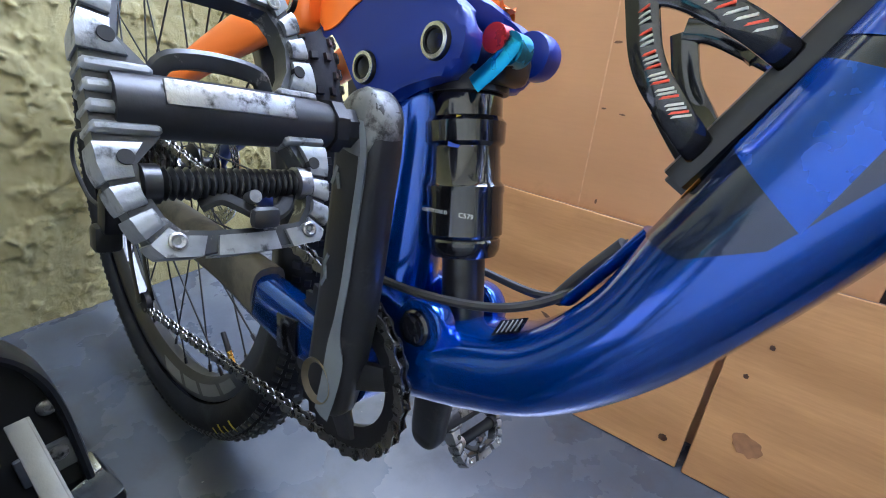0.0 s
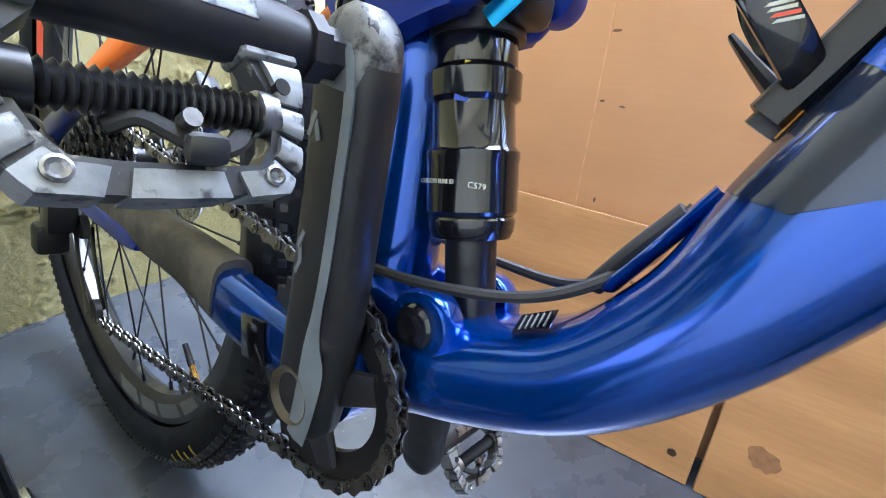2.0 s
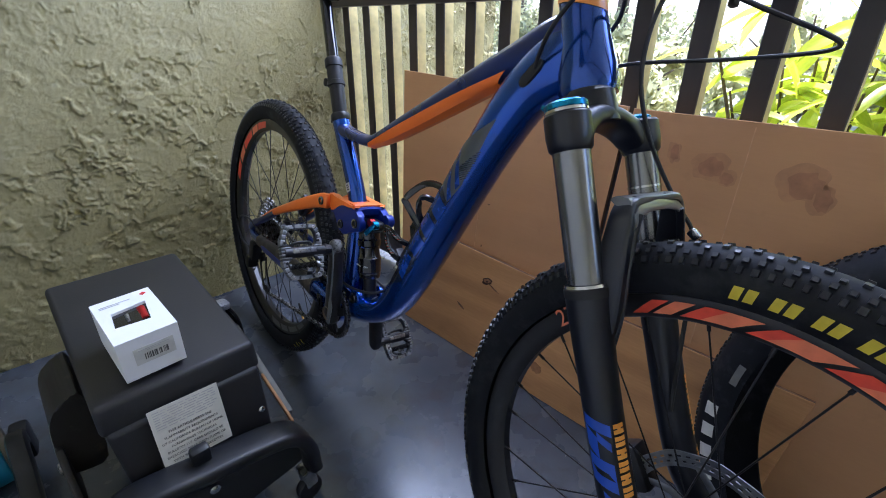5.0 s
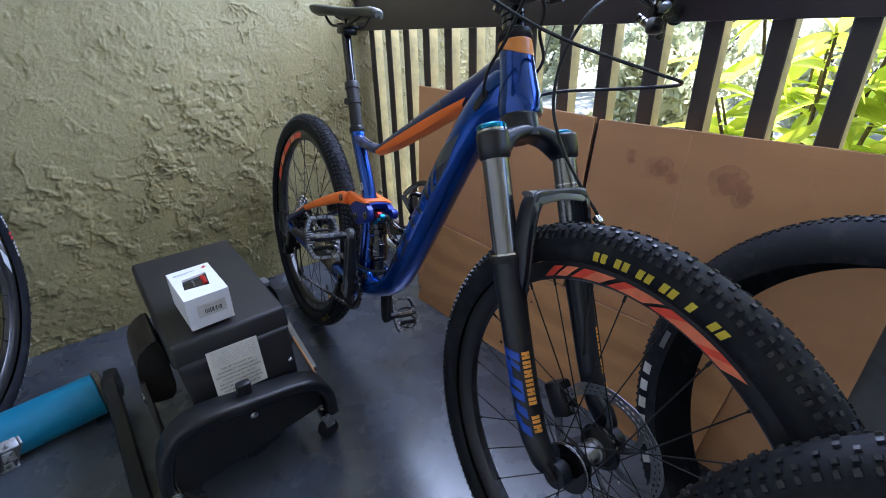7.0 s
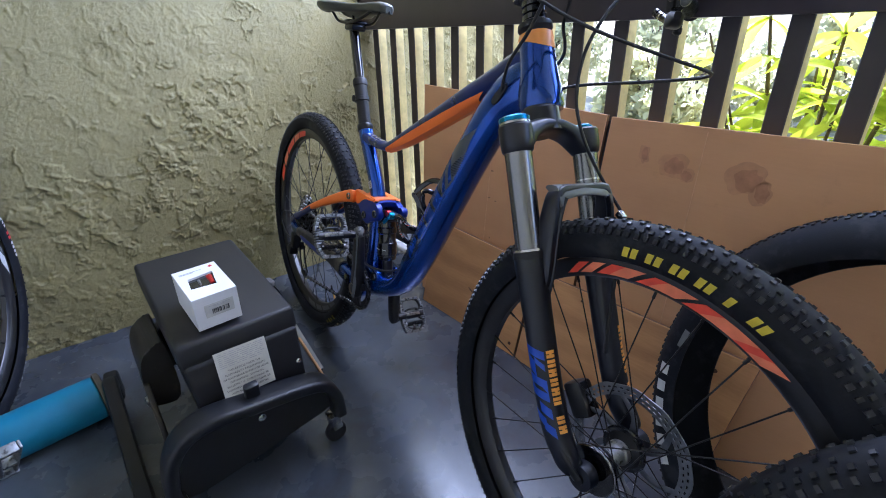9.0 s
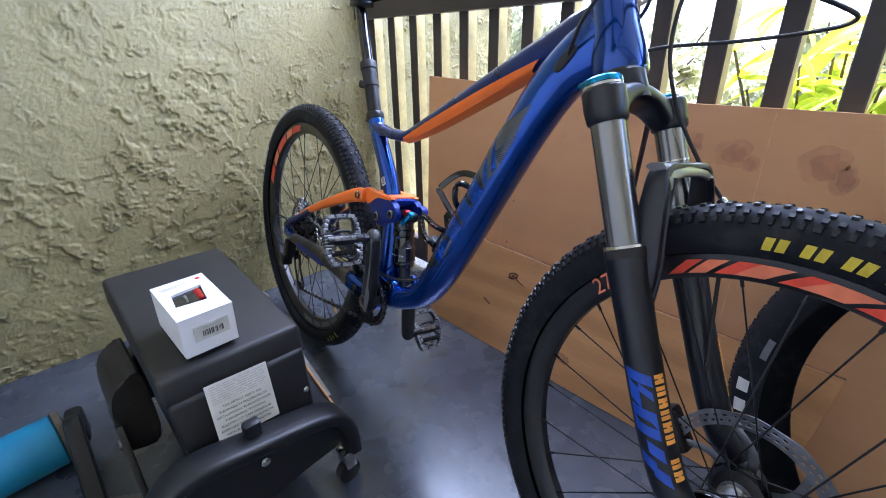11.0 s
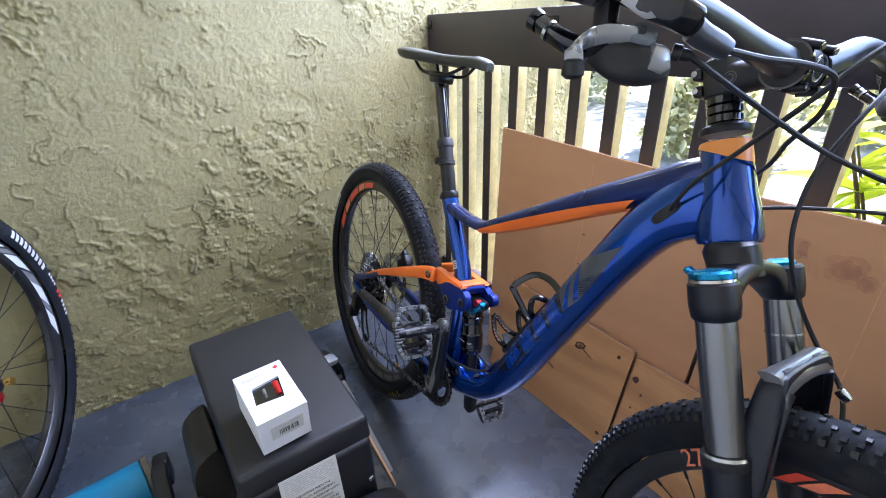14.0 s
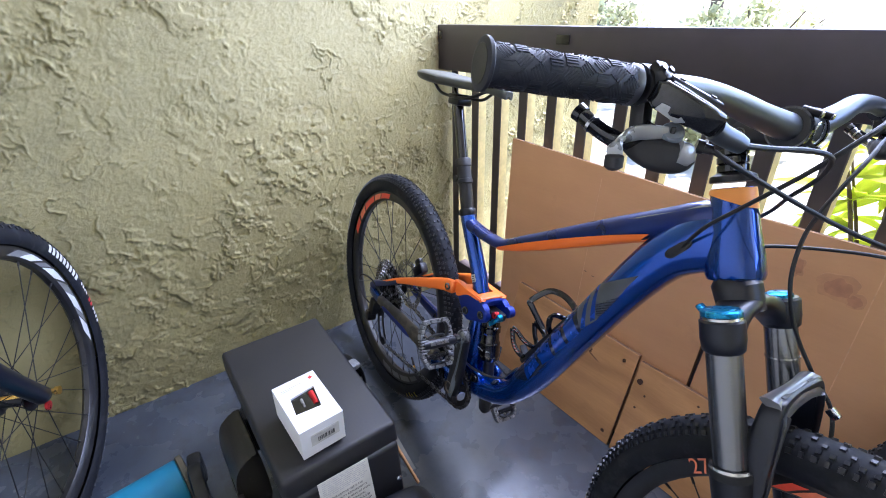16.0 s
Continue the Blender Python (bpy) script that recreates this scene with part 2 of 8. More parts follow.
def again(name, source, parent, m):
    """One more object on the mesh of another."""
    ob = new(name, source.data)
    ob.parent = parent
    ob.matrix_basis = m
    return ob


def thing(name, m, label, category, group="", kind=""):
    ob = new(name)
    ob.empty_display_size = 0.05
    ob.matrix_basis = m
    return tagged(ob, label, category, group, kind)


def V3(*a):
    return Vector(a)


def spline(points, n=8, closed=False):
    """Catmull-Rom through points (vectors or tuples of any length)."""
    p = [np.array(q, float) for q in points]
    k = len(p)
    out = []
    spans = k if closed else k - 1
    for i in range(spans):
        a = p[(i - 1) % k] if closed or i else 2 * p[0] - p[1]
        b, c = p[i], p[(i + 1) % k]
        d = p[(i + 2) % k] if closed or i + 2 < k else 2 * p[-1] - p[-2]
        for j in range(n):
            t = j / n
            out.append(0.5 * (2 * b + (c - a) * t + (2 * a - 5 * b + 4 * c - d) * t * t + (3 * b - a - 3 * c + d) * t ** 3))
    if not closed:
        out.append(p[-1])
    return out


def add_rings(bm, rings, cap=True, closed=False):
    vs = [[bm.verts.new(v) for v in r] for r in rings]
    n = len(vs[0])
    pairs = list(zip(vs, vs[1:])) + ([(vs[-1], vs[0])] if closed else [])
    for a, b in pairs:
        for i in range(n):
            bm.faces.new((a[i], a[(i + 1) % n], b[(i + 1) % n], b[i]))
    if cap and not closed:
        bm.faces.new(vs[0])
        bm.faces.new(list(reversed(vs[-1])))
    return vs


def add_tube(bm, points, radii, seg=12, flat=1.0, power=2.0, cap=True, side=None, closed=False):
    """A tube along points. radii: one value, or per point a value or (across, side). side: the direction of the second axis."""
    pts = [Vector(p) for p in points]
    rings = []
    keep = None
    for i, p in enumerate(pts):
        if closed:
            d = pts[(i + 1) % len(pts)] - pts[i - 1]
        else:
            d = pts[min(i + 1, len(pts) - 1)] - pts[max(i - 1, 0)]
        d.normalize()
        if side is not None:
            s = Vector(side)
        elif keep is None:
            s = Vector((0, 1, 0)) if abs(d.y) < 0.9 else Vector((1, 0, 0))
        else:
            s = keep
        s = (s - d * s.dot(d)).normalized()
        keep = s
        a = s.cross(d)
        r = radii[i] if isinstance(radii, (list, tuple)) else radii
        ra, rs = r if isinstance(r, (list, tuple)) else (r, r * flat)
        ring = []
        for k in range(seg):
            t = 2 * math.pi * k / seg
            c, w = math.cos(t), math.sin(t)
            e = 2.0 / power
            ring.append(p + a * ra * math.copysign(abs(c) ** e, c) + s * rs * math.copysign(abs(w) ** e, w))
        rings.append(ring)
    return add_rings(bm, rings, cap, closed)


def add_lathe(bm, profile, seg=24, m=Matrix(), cap=True, axis="y"):
    """profile: (radius, along) pairs, turned about the local y axis."""
    rings = []
    for r, h in profile:
        ring = []
        for k in range(seg):
            t = 2 * math.pi * k / seg
            q = (r * math.cos(t), h, r * math.sin(t)) if axis == "y" else (r * math.cos(t), r * math.sin(t), h)
            ring.append(m @ Vector(q))
        rings.append(ring)
    return add_rings(bm, rings, cap)


def add_box(bm, size, m=Matrix(), bevel=0.0, seg=2):
    r = bmesh.ops.create_cube(bm, size=1.0)
    vs = r["verts"]
    for v in vs:
        v.co = Vector((v.co.x * size[0], v.co.y * size[1], v.co.z * size[2]))
    if bevel:
        es = list({e for v in vs for e in v.link_edges})
        out = bmesh.ops.bevel(bm, geom=vs + es, offset=bevel, segments=seg, affect="EDGES", profile=0.5)
        vs = list({v for f in out["faces"] for v in f.verts} | {v for v in vs if v.is_valid})
    bmesh.ops.transform(bm, matrix=m, verts=vs)
    return vs


def add_plate(bm, outline, depth, m=Matrix(), bevel=0.0):
    """A flat plate from an outline in local x, z, with its thickness along y; holes are not cut."""
    lo = [bm.verts.new((x, -depth / 2, z)) for x, z in outline]
    hi = [bm.verts.new((x, depth / 2, z)) for x, z in outline]
    faces = [bm.faces.new(lo), bm.faces.new(list(reversed(hi)))]
    n = len(lo)
    for i in range(n):
        faces.append(bm.faces.new((lo[i], hi[i], hi[(i + 1) % n], lo[(i + 1) % n])))
    vs = lo + hi
    if bevel:
        es = list({e for f in faces[:2] for e in f.edges})
        out = bmesh.ops.bevel(bm, geom=es, offset=bevel, segments=2, affect="EDGES", profile=0.5)
        vs = list({v for f in out["faces"] for v in f.verts} | {v for v in vs if v.is_valid})
        linked = set(vs)
        for v in list(linked):
            for e in v.link_edges:
                linked.add(e.other_vert(v))
        vs = list(linked)
    bmesh.ops.transform(bm, matrix=m, verts=vs)


def lettering(name, words, size, material, parent, m, depth=0.0002, label=""):
    cu = bpy.data.curves.new(name, "FONT")
    cu.body, cu.size, cu.extrude, cu.align_x, cu.align_y = words, size, depth, "CENTER", "CENTER"
    cu.resolution_u = 3
    tmp = new(name + "_curve", cu)
    dg = bpy.context.evaluated_depsgraph_get()
    me = bpy.data.meshes.new_from_object(tmp.evaluated_get(dg))
    bpy.data.objects.remove(tmp)
    bpy.data.curves.remove(cu)
    me.name = name
    me.materials.append(material)
    ob = new(name, me)
    ob.parent = parent
    ob.matrix_basis = m
    if label:
        ob["label"] = label
    return ob


def basis(origin, x, y, z):
    m = Matrix.Identity(4)
    for i, v in enumerate((x, y, z, origin)):
        for j in range(3):
            m[j][i] = v[j]
    return m


# ---- structure ----
def value_noise(h, w, cell, rng):
    """Smooth noise of h x w samples with features of about cell samples."""
    gh, gw = int(h / cell) + 3, int(w / cell) + 3
    g = rng.random((gh, gw))
    yy, xx = np.arange(h) / cell, np.arange(w) / cell
    yi, xi = yy.astype(int), xx.astype(int)
    yf, xf = yy - yi, xx - xi
    yf, xf = yf * yf * (3 - 2 * yf), xf * xf * (3 - 2 * xf)
    a = g[np.ix_(yi, xi)] * (1 - xf) + g[np.ix_(yi, xi + 1)] * xf
    b = g[np.ix_(yi + 1, xi)] * (1 - xf) + g[np.ix_(yi + 1, xi + 1)] * xf
    return a * (1 - yf)[:, None] + b * yf[:, None]


def grid_mesh(name, pts, material, holes=None):
    h, w, _ = pts.shape
    idx = np.arange(h * w).reshape(h, w)
    quads = np.stack([idx[:-1, :-1], idx[:-1, 1:], idx[1:, 1:], idx[1:, :-1]], -1).reshape(-1, 4)
    me = bpy.data.meshes.new(name)
    me.vertices.add(h * w)
    me.vertices.foreach_set("co", pts.reshape(-1).astype(np.float32))
    me.loops.add(quads.size)
    me.loops.foreach_set("vertex_index", quads.reshape(-1).astype(np.int32))
    me.polygons.add(len(quads))
    me.polygons.foreach_set("loop_start", np.arange(0, quads.size, 4, dtype=np.int32))
    me.update(calc_edges=True)
    for f in me.polygons:
        f.use_smooth = True
    me.materials.append(material)
    return new(name, me)


def stucco_wall():
    """The trowelled wall: low plateaus with torn edges, sharp ridges and fine grit, as real relief."""
    rng = np.random.default_rng(7)
    y0, y1, z0, z1, step = -1.9, 0.9, -0.02, 1.62, 0.0031
    w, h = int((y1 - y0) / step), int((z1 - z0) / step)

    def fractal(cell, octs=4, fall=0.5):
        out, amp = 0, 1.0
        for k in range(octs):
            out = out + amp * (value_noise(h, w, max(cell / 2 ** k, 1.6), rng) - 0.5)
            amp *= fall
        return out

    def edge(v, at, hard):
        return 1 / (1 + np.exp(-np.clip((v - at) * hard, -40, 40)))

    base = fractal(90, 3)
    where = np.clip(0.5 + 2.2 * fractal(75, 3), 0.0, 1.0)
    flakes = edge(fractal(19, 5, 0.66), 0.17, 70)
    shelf = edge(fractal(60, 5, 0.6), 0.05, 45)
    lines = fractal(46, 5, 0.6)
    ridge = np.exp(-(lines / 0.014) ** 2) * edge(fractal(40, 3), 0.06, 25)
    lip = np.exp(-((lines - 0.11) / 0.012) ** 2) * edge(fractal(50, 3), 0.08, 25)
    pits = edge(fractal(9, 3, 0.6), 0.30, 40)
    grit = fractal(2.6, 2)
    x = 0.0028 * base + 0.0012 * shelf + where * (0.0042 * flakes - 0.0020 * pits) + 0.0058 * ridge + 0.0050 * lip + 0.0010 * grit
    x = 1.25 * (x - np.percentile(x, 60))
    yy = np.linspace(y0, y1, w)
    zz = np.linspace(z0, z1, h)
    pts = np.zeros((h, w, 3))
    pts[..., 0], pts[..., 1], pts[..., 2] = x, yy[None, :], zz[:, None]
    face = grid_mesh("wall_west", pts, STUCCO)
    tagged(face, "rough trowelled stucco wall painted pale yellow", "wall", kind="structure")
    bm = bmesh.new()
    add_box(bm, (0.2, 4.1, 3.2), Matrix.Translation((-0.106, -1.15, 1.45)))
    core = part("wall_core", bm, STUCCO, face)
    return face


def slab(name, lo, hi, material, label, category, bevel=0.0):
    bm = bmesh.new()
    size = [b - a for a, b in zip(lo, hi)]
    add_box(bm, size, Matrix.Translation([(a + b) / 2 for a, b in zip(lo, hi)]), bevel)
    return tagged(part(name, bm, material), label, category, kind="structure")


wall = stucco_wall()
slab("floor", (0.0, -2.1, -0.15), (4.2, 0.13, 0.0), FLOOR, "grey painted concrete balcony floor, scuffed and speckled", "floor")
# unseen ceiling and walls, added to close the balcony and bounce light
slab("ceiling", (-0.2, -2.1, 2.45), (6.5, 1.48, 2.6), CEILING, "unseen pale balcony ceiling, added to bounce light and block sun", "ceiling")
slab("wall_south", (-0.2, -2.25, -0.15), (4.35, -2.1, 2.45), BOUNCE_WALL, "unseen pale wall added behind the camera to bounce light", "wall")
slab("wall_east", (4.2, -2.1, -0.15), (4.35, 0.13, 2.45), BOUNCE_WALL, "unseen pale end wall added to bounce light", "wall")
slab("ground", (-400, -400, -0.45), (400, 400, -0.4), simple("dry_lawn", (0.27, 0.255, 0.19), 0.9, vary=0.4, scale=3), "dry grassy ground outside the balcony", "ground")

RAIL = thing("balcony_railing", Matrix(), "dark brown painted wooden balcony railing with square pickets", "railing", kind="structure")
bm = bmesh.new()
add_box(bm, (4.2, 0.038, 0.148), Matrix.Translation((2.1, 0.019, 1.001)), 0.003)
part("top_rail", bm, RAIL_PAINT, RAIL, "dark brown rail board")
bm = bmesh.new()
add_box(bm, (4.2, 0.038, 0.09), Matrix.Translation((2.1, 0.059, 0.085)), 0.003)
part("bottom_rail", bm, RAIL_PAINT, RAIL)
for x in (0.018, 0.575):
    bm = bmesh.new()
    add_box(bm, (0.045 if x > 0.1 else 0.018, 0.003, 0.024), Matrix.Translation((x, -0.0016, 1.042)), 0.001)
    part("patch", bm, GLOSS_BLACK, RAIL)


def picket_mesh():
    bm = bmesh.new()
    add_box(bm, (0.038, 0.040, 0.95), Matrix(), 0.0025, 1)
    return bm


first = None
for k in range(36):
    x = 0.047 + 0.1178 * k
    m = Matrix.Translation((x, 0.0585, 0.565)) @ pose(0, 0, 0, 0, 0, 0.6 * math.sin(k * 2.1))
    if first is None:
        first = part("picket", picket_mesh(), SLAT_PAINT, RAIL, m=m)
        # side faces get the painted-in sunlight, fronts stay dark
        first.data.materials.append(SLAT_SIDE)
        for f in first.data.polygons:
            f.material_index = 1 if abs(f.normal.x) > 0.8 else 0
    else:
        again("picket", first, RAIL, m)


# ---- wheels ----
def tyre_point(R, a, th, phi, off=0.0):
    """A point on a tyre: th round the wheel, phi from the tread towards the near side."""
    rc = R - 0.004 - a
    r = rc + (a + off) * math.cos(phi)
    return Vector((r * math.cos(th), -(a + off) * math.sin(phi), r * math.sin(th)))


def add_tyre_patch(bm, R, a, th0, th1, p0, p1, off=0.0006, n=5, slant=0.0):
    rows = []
    for i in range(n + 1):
        row = []
        for j in range(4):
            s = j / 3
            th = th0 + (th1 - th0) * i / n + slant * (s - 0.5)
            row.append(bm.verts.new(tyre_point(R, a, th, p0 + (p1 - p0) * s, off)))
        rows.append(row)
    for r, q in zip(rows, rows[1:]):
        for j in range(3):
            bm.faces.new((r[j], r[j + 1], q[j + 1], q[j]))


def add_tyre_glyph(bm, R, a, th0, dth, p0, p1, strokes, off=0.0007):
    """Plain slanted bars within one cell; strokes are quads in cell units."""
    for (x0, y0), (x1, y1), (x2, y2), (x3, y3) in strokes:
        n, k = 4, 5
        rows = []
        for i in range(n + 1):
            t = i / n
            row = []
            for j in range(k + 1):
                g = j / k
                ax, ay = x0 + (x1 - x0) * g, y0 + (y1 - y0) * g
                bx, by = x3 + (x2 - x3) * g, y3 + (y2 - y3) * g
                row.append(bm.verts.new(tyre_point(R, a, th0 + dth * (ax + (bx - ax) * t), p0 + (p1 - p0) * (ay + (by - ay) * t), off)))
            rows.append(row)
        for r, q in zip(rows, rows[1:]):
            for j in range(k):
                bm.faces.new((r[j], r[j + 1], q[j + 1], q[j]))


def tread_mesh(R, a, n, seed, tall=0.0023, wide=1.05, spread=1.0):
    """All the knobs of one tyre: centre pairs, shoulder blocks and side blocks, in staggered rows."""
    rng = random.Random(seed)
    verts, faces = [], []
    for i in range(n):
        base = 2 * math.pi * i / n
        rows = [(-0.20, 0.0, 0.0066, 0.0056), (0.20, 0.0, 0.0066, 0.0056)] if i % 2 == 0 else [(-0.42, 0.0, 0.0058, 0.0046), (0.42, 0.1, 0.0058, 0.0046)]
        rows += [(-0.70, 0.35, 0.0058, 0.0050), (0.70, 0.35, 0.0066, 0.0056)]
        rows += [(-1.03, 0.5, 0.0078 if i % 2 else 0.0058, 0.0072), (1.03, 0.5, 0.0078 if i % 2 else 0.0058, 0.0072)]
        for phi, shift, length, width in rows:
            phi *= spread
            th = base + shift * 2 * math.pi / n
            dth, dph = length / R / 2, width * wide / a / 2
            h = tall * rng.uniform(0.85, 1.1)
            k = len(verts)
            for off, sh in ((-0.001, 1.0), (h, 0.78)):
                for st, sp in ((-1, -1), (1, -1), (1, 1), (-1, 1)):
                    verts.append(tyre_point(R, a, th + st * dth * sh, phi + sp * dph * sh, off))
            faces += [(k + 4, k + 5, k + 6, k + 7)] + [(k + q, k + (q + 1) % 4, k + 4 + (q + 1) % 4, k + 4 + q) for q in range(4)]
    me = bpy.data.meshes.new("tread")
    me.from_pydata([v[:] for v in verts], [], faces)
    return me


def add_tyre_body(bm, R, a, seg=96, open_at=2.35, inner=True):
    """The carcass, open towards the rim, with a thickness."""
    prof = [-open_at + 2 * open_at * j / 18 for j in range(19)]
    rings = []
    for i in range(seg):
        th = 2 * math.pi * i / seg
        ring = [tyre_point(R, a, th, p) for p in prof]
        ring += [tyre_point(R, a, th, p, -0.0028) for p in reversed(prof)]
        rings.append(ring)
    add_rings(bm, rings, cap=False, closed=True)


def add_cyl(bm, p, q, r, seg=8, r2=None):
    add_tube(bm, [p, q], [r, r if r2 is None else r2], seg)


def rotor_mesh(radius, arms=5, phase=0.0):
    """A vented brake disc: two fine rings joined by webs, with slim arms to the middle."""
    bm = bmesh.new()
    t = 0.0009
    n = 72
    for r0, r1 in ((radius - 0.0048, radius), (radius - 0.0112, radius - 0.0078), (radius - 0.0185, radius - 0.0142)):
        rings = []
        for i in range(n):
            th = 2 * math.pi * i / n
            wob = 0.0009 * math.sin(12 * th) if r1 == radius else 0
            rings.append([Vector(((r + (wob if r > r0 else 0)) * math.cos(th), y, (r + (wob if r > r0 else 0)) * math.sin(th))) for r, y in ((r0, -t), (r1, -t), (r1, t), (r0, t))])
        add_rings(bm, rings, cap=False, closed=True)
    for i in range(54):
        th = 2 * math.pi * i / 54
        for (r0, r1, sk) in ((radius - 0.0085, radius - 0.004, 0.0), (radius - 0.0145, radius - 0.010, 0.5)):
            a = th + sk * 2 * math.pi / 54
            add_tube(bm, [(r0 * math.cos(a), 0, r0 * math.sin(a)), (r1 * math.cos(a), 0, r1 * math.sin(a))], [(0.0030, t)] * 2, 4, side=(0, 1, 0))
    for i in range(arms):
        a = phase + 2 * math.pi * i / arms
        pts = [(r * math.cos(a + k), 0, r * math.sin(a + k)) for r, k in ((0.022, 0.0), (radius * 0.55, 0.16), (radius - 0.012, 0.5))]
        add_tube(bm, spline(pts, 4), [(0.0064 - 0.0003 * k, t) for k in range(9)], 6, side=(0, 1, 0))
    add_lathe(bm, [(0.016, -t), (0.026, -t), (0.026, t), (0.016, t), (0.016, -t)], 32, cap=False)
    return bm


def spokes_for(rim, R, rim_r, flange_r, flange_y, count, hub):
    """Crossed spokes as single parts on four shared meshes."""
    base = {}
    for k in range(count):
        side_ = -1 if k % 2 else 1
        lead = 1 if (k // 2) % 2 else -1
        th = 2 * math.pi * k / count
        m = Matrix.Rotation(-th, 4, "Y")
        if (side_, lead) not in base:
            bm = bmesh.new()
            a = lead * 1.15
            p = Vector((flange_r * math.cos(a), side_ * flange_y, flange_r * math.sin(a)))
            q = Vector((rim_r, side_ * 0.004, 0))
            add_cyl(bm, p, q, 0.00105, 6)
            add_cyl(bm, p.lerp(q, 0.955), q, 0.0021, 6)
            base[side_, lead] = part("spoke", bm, BLACK, rim, m=m)
        else:
            again("spoke", base[side_, lead], rim, m)


def make_wheel(parent, name, m, R, a, seed, rubber=None, knobs=76, spoke_count=28, hub_half=0.05, label=""):
    """A rim with tyre, tread, hub and spokes. Axle along local y."""
    rim_out, rim_in = R - 0.004 - 2 * a + 0.007, R - 0.004 - 2 * a - 0.021
    bm = bmesh.new()
    prof = [(-0.013, rim_in + 0.006), (-0.0165, rim_out - 0.006), (-0.0165, rim_out), (-0.0135, rim_out), (-0.012, rim_out - 0.008), (0.012, rim_out - 0.008), (0.0135, rim_out), (0.0165, rim_out), (0.0165, rim_out - 0.006), (0.013, rim_in + 0.006), (0.006, rim_in), (-0.006, rim_in)]
    rings = []
    for i in range(96):
        th = 2 * math.pi * i / 96
        rings.append([Vector((r * math.cos(th), y, r * math.sin(th))) for y, r in prof])
    add_rings(bm, rings, cap=False, closed=True)
    rim = part(name, bm, RIM_BLACK, parent, label, m)
    bm = bmesh.new()
    add_tyre_body(bm, R, a)
    tyre = part("tyre", bm, rubber or RUBBER, rim, "knobbly black mountain bike tyre")
    me = tread_mesh(R, a, knobs, seed)
    me.materials.append(KNOB)
    tr = new("tread", me)
    tr.parent = rim
    tr["kind"] = "stuff"
    bm = bmesh.new()
    add_lathe(bm, [(0.008, -hub_half), (0.012, -hub_half), (0.012, -0.036), (0.029, -0.031), (0.029, -0.027), (0.015, -0.02), (0.014, 0.02), (0.029, 0.027), (0.029, 0.031), (0.012, 0.036), (0.012, hub_half), (0.008, hub_half)], 28)
    part("hub", bm, BLACK, rim)
    spokes_for(rim, R, rim_in + 0.002, 0.028, 0.029, spoke_count, None)
    return rim, rim_in, rim_out


def rim_sticker(rim, name, material, R, a, th0, th1, lo, hi, slant=0.0, far=False):
    """A flat sticker on the rim's side wall between two angles; lo, hi in 0..1 across the wall."""
    rim_out, rim_in = R - 0.004 - 2 * a + 0.007, R - 0.004 - 2 * a - 0.021
    n = max(2, int(abs(th1 - th0) / 0.05))
    bm = bmesh.new()
    rows = []
    for i in range(n + 1):
        row = []
        for f in (lo, (lo + hi) / 2, hi):
            r = rim_in + 0.0065 + (rim_out - 0.0065 - rim_in - 0.006) * f
            y = 0.013 + (0.0165 - 0.013) * (r - rim_in - 0.006) / (rim_out - 0.012 - rim_in) + 0.0005
            th = th0 + (th1 - th0) * i / n + slant * f
            row.append(bm.verts.new((r * math.cos(th), y if far else -y, r * math.sin(th))))
        rows.append(row)
    for p, q in zip(rows, rows[1:]):
        for j in range(2):
            bm.faces.new((p[j], p[j + 1], q[j + 1], q[j]))
    return part(name, bm, material, rim)


BAR = [[(0.0, 0.0), (0.0, 1.0), (0.8, 1.0), (0.8, 0.0)]]


# ---- the blue bicycle ----
# Side view: x forward from the rear axle, z up from the ground, y to the far side; the whole bicycle leans towards the railing.
bike = thing("mountain_bike", basis((0.360, -0.5377, 0.0), (0.99705, -0.07677, 0.0), (0.07530, 0.97798, -0.19462), (0.01494, 0.19404, 0.98088)),
             "blue full-suspension mountain bike with orange accents, leaning towards the railing", "bicycle")
HUB_R, HUB_F = V3(0.024, 0, 0.360), V3(1.172, 0, 0.351)
BB = V3(0.4535, 0, 0.3195)


def side_curve(points, n=8):
    """Points of (x, z, half height, half width) made smooth."""
    return spline(points, n)


def add_member(bm, points, n=8, seg=20, power=2.4, y=0.0):
    c = side_curve(points, n)
    add_tube(bm, [(p[0], y, p[1]) for p in c], [(p[2], p[3]) for p in c], seg, power=power, side=(0, 1, 0))


# frame: the down tube with the bottom bracket shell, the seat tube, the top tube and the head tube
bm = bmesh.new()
add_member(bm, [(0.446, 0.322, 0.026, 0.036), (0.490, 0.335, 0.0275, 0.037), (0.530, 0.3485, 0.0262, 0.036), (0.570, 0.3680, 0.0245, 0.0355), (0.606, 0.4055, 0.0258, 0.035),
                (0.634, 0.456, 0.031, 0.034), (0.664, 0.512, 0.031, 0.034), (0.716, 0.617, 0.031, 0.034), (0.770, 0.728, 0.033, 0.034), (0.815, 0.803, 0.036, 0.033), (0.860, 0.845, 0.042, 0.031), (0.888, 0.862, 0.036, 0.026)], 8, 28, 2.3)
add_lathe(bm, [(0.021, -0.046), (0.025, -0.046), (0.026, -0.04), (0.026, 0.04), (0.025, 0.046), (0.021, 0.046)], 28, Matrix.Translation(BB))
part("down_tube", bm, BLUE, bike, "metallic blue curved down tube")
bm = bmesh.new()
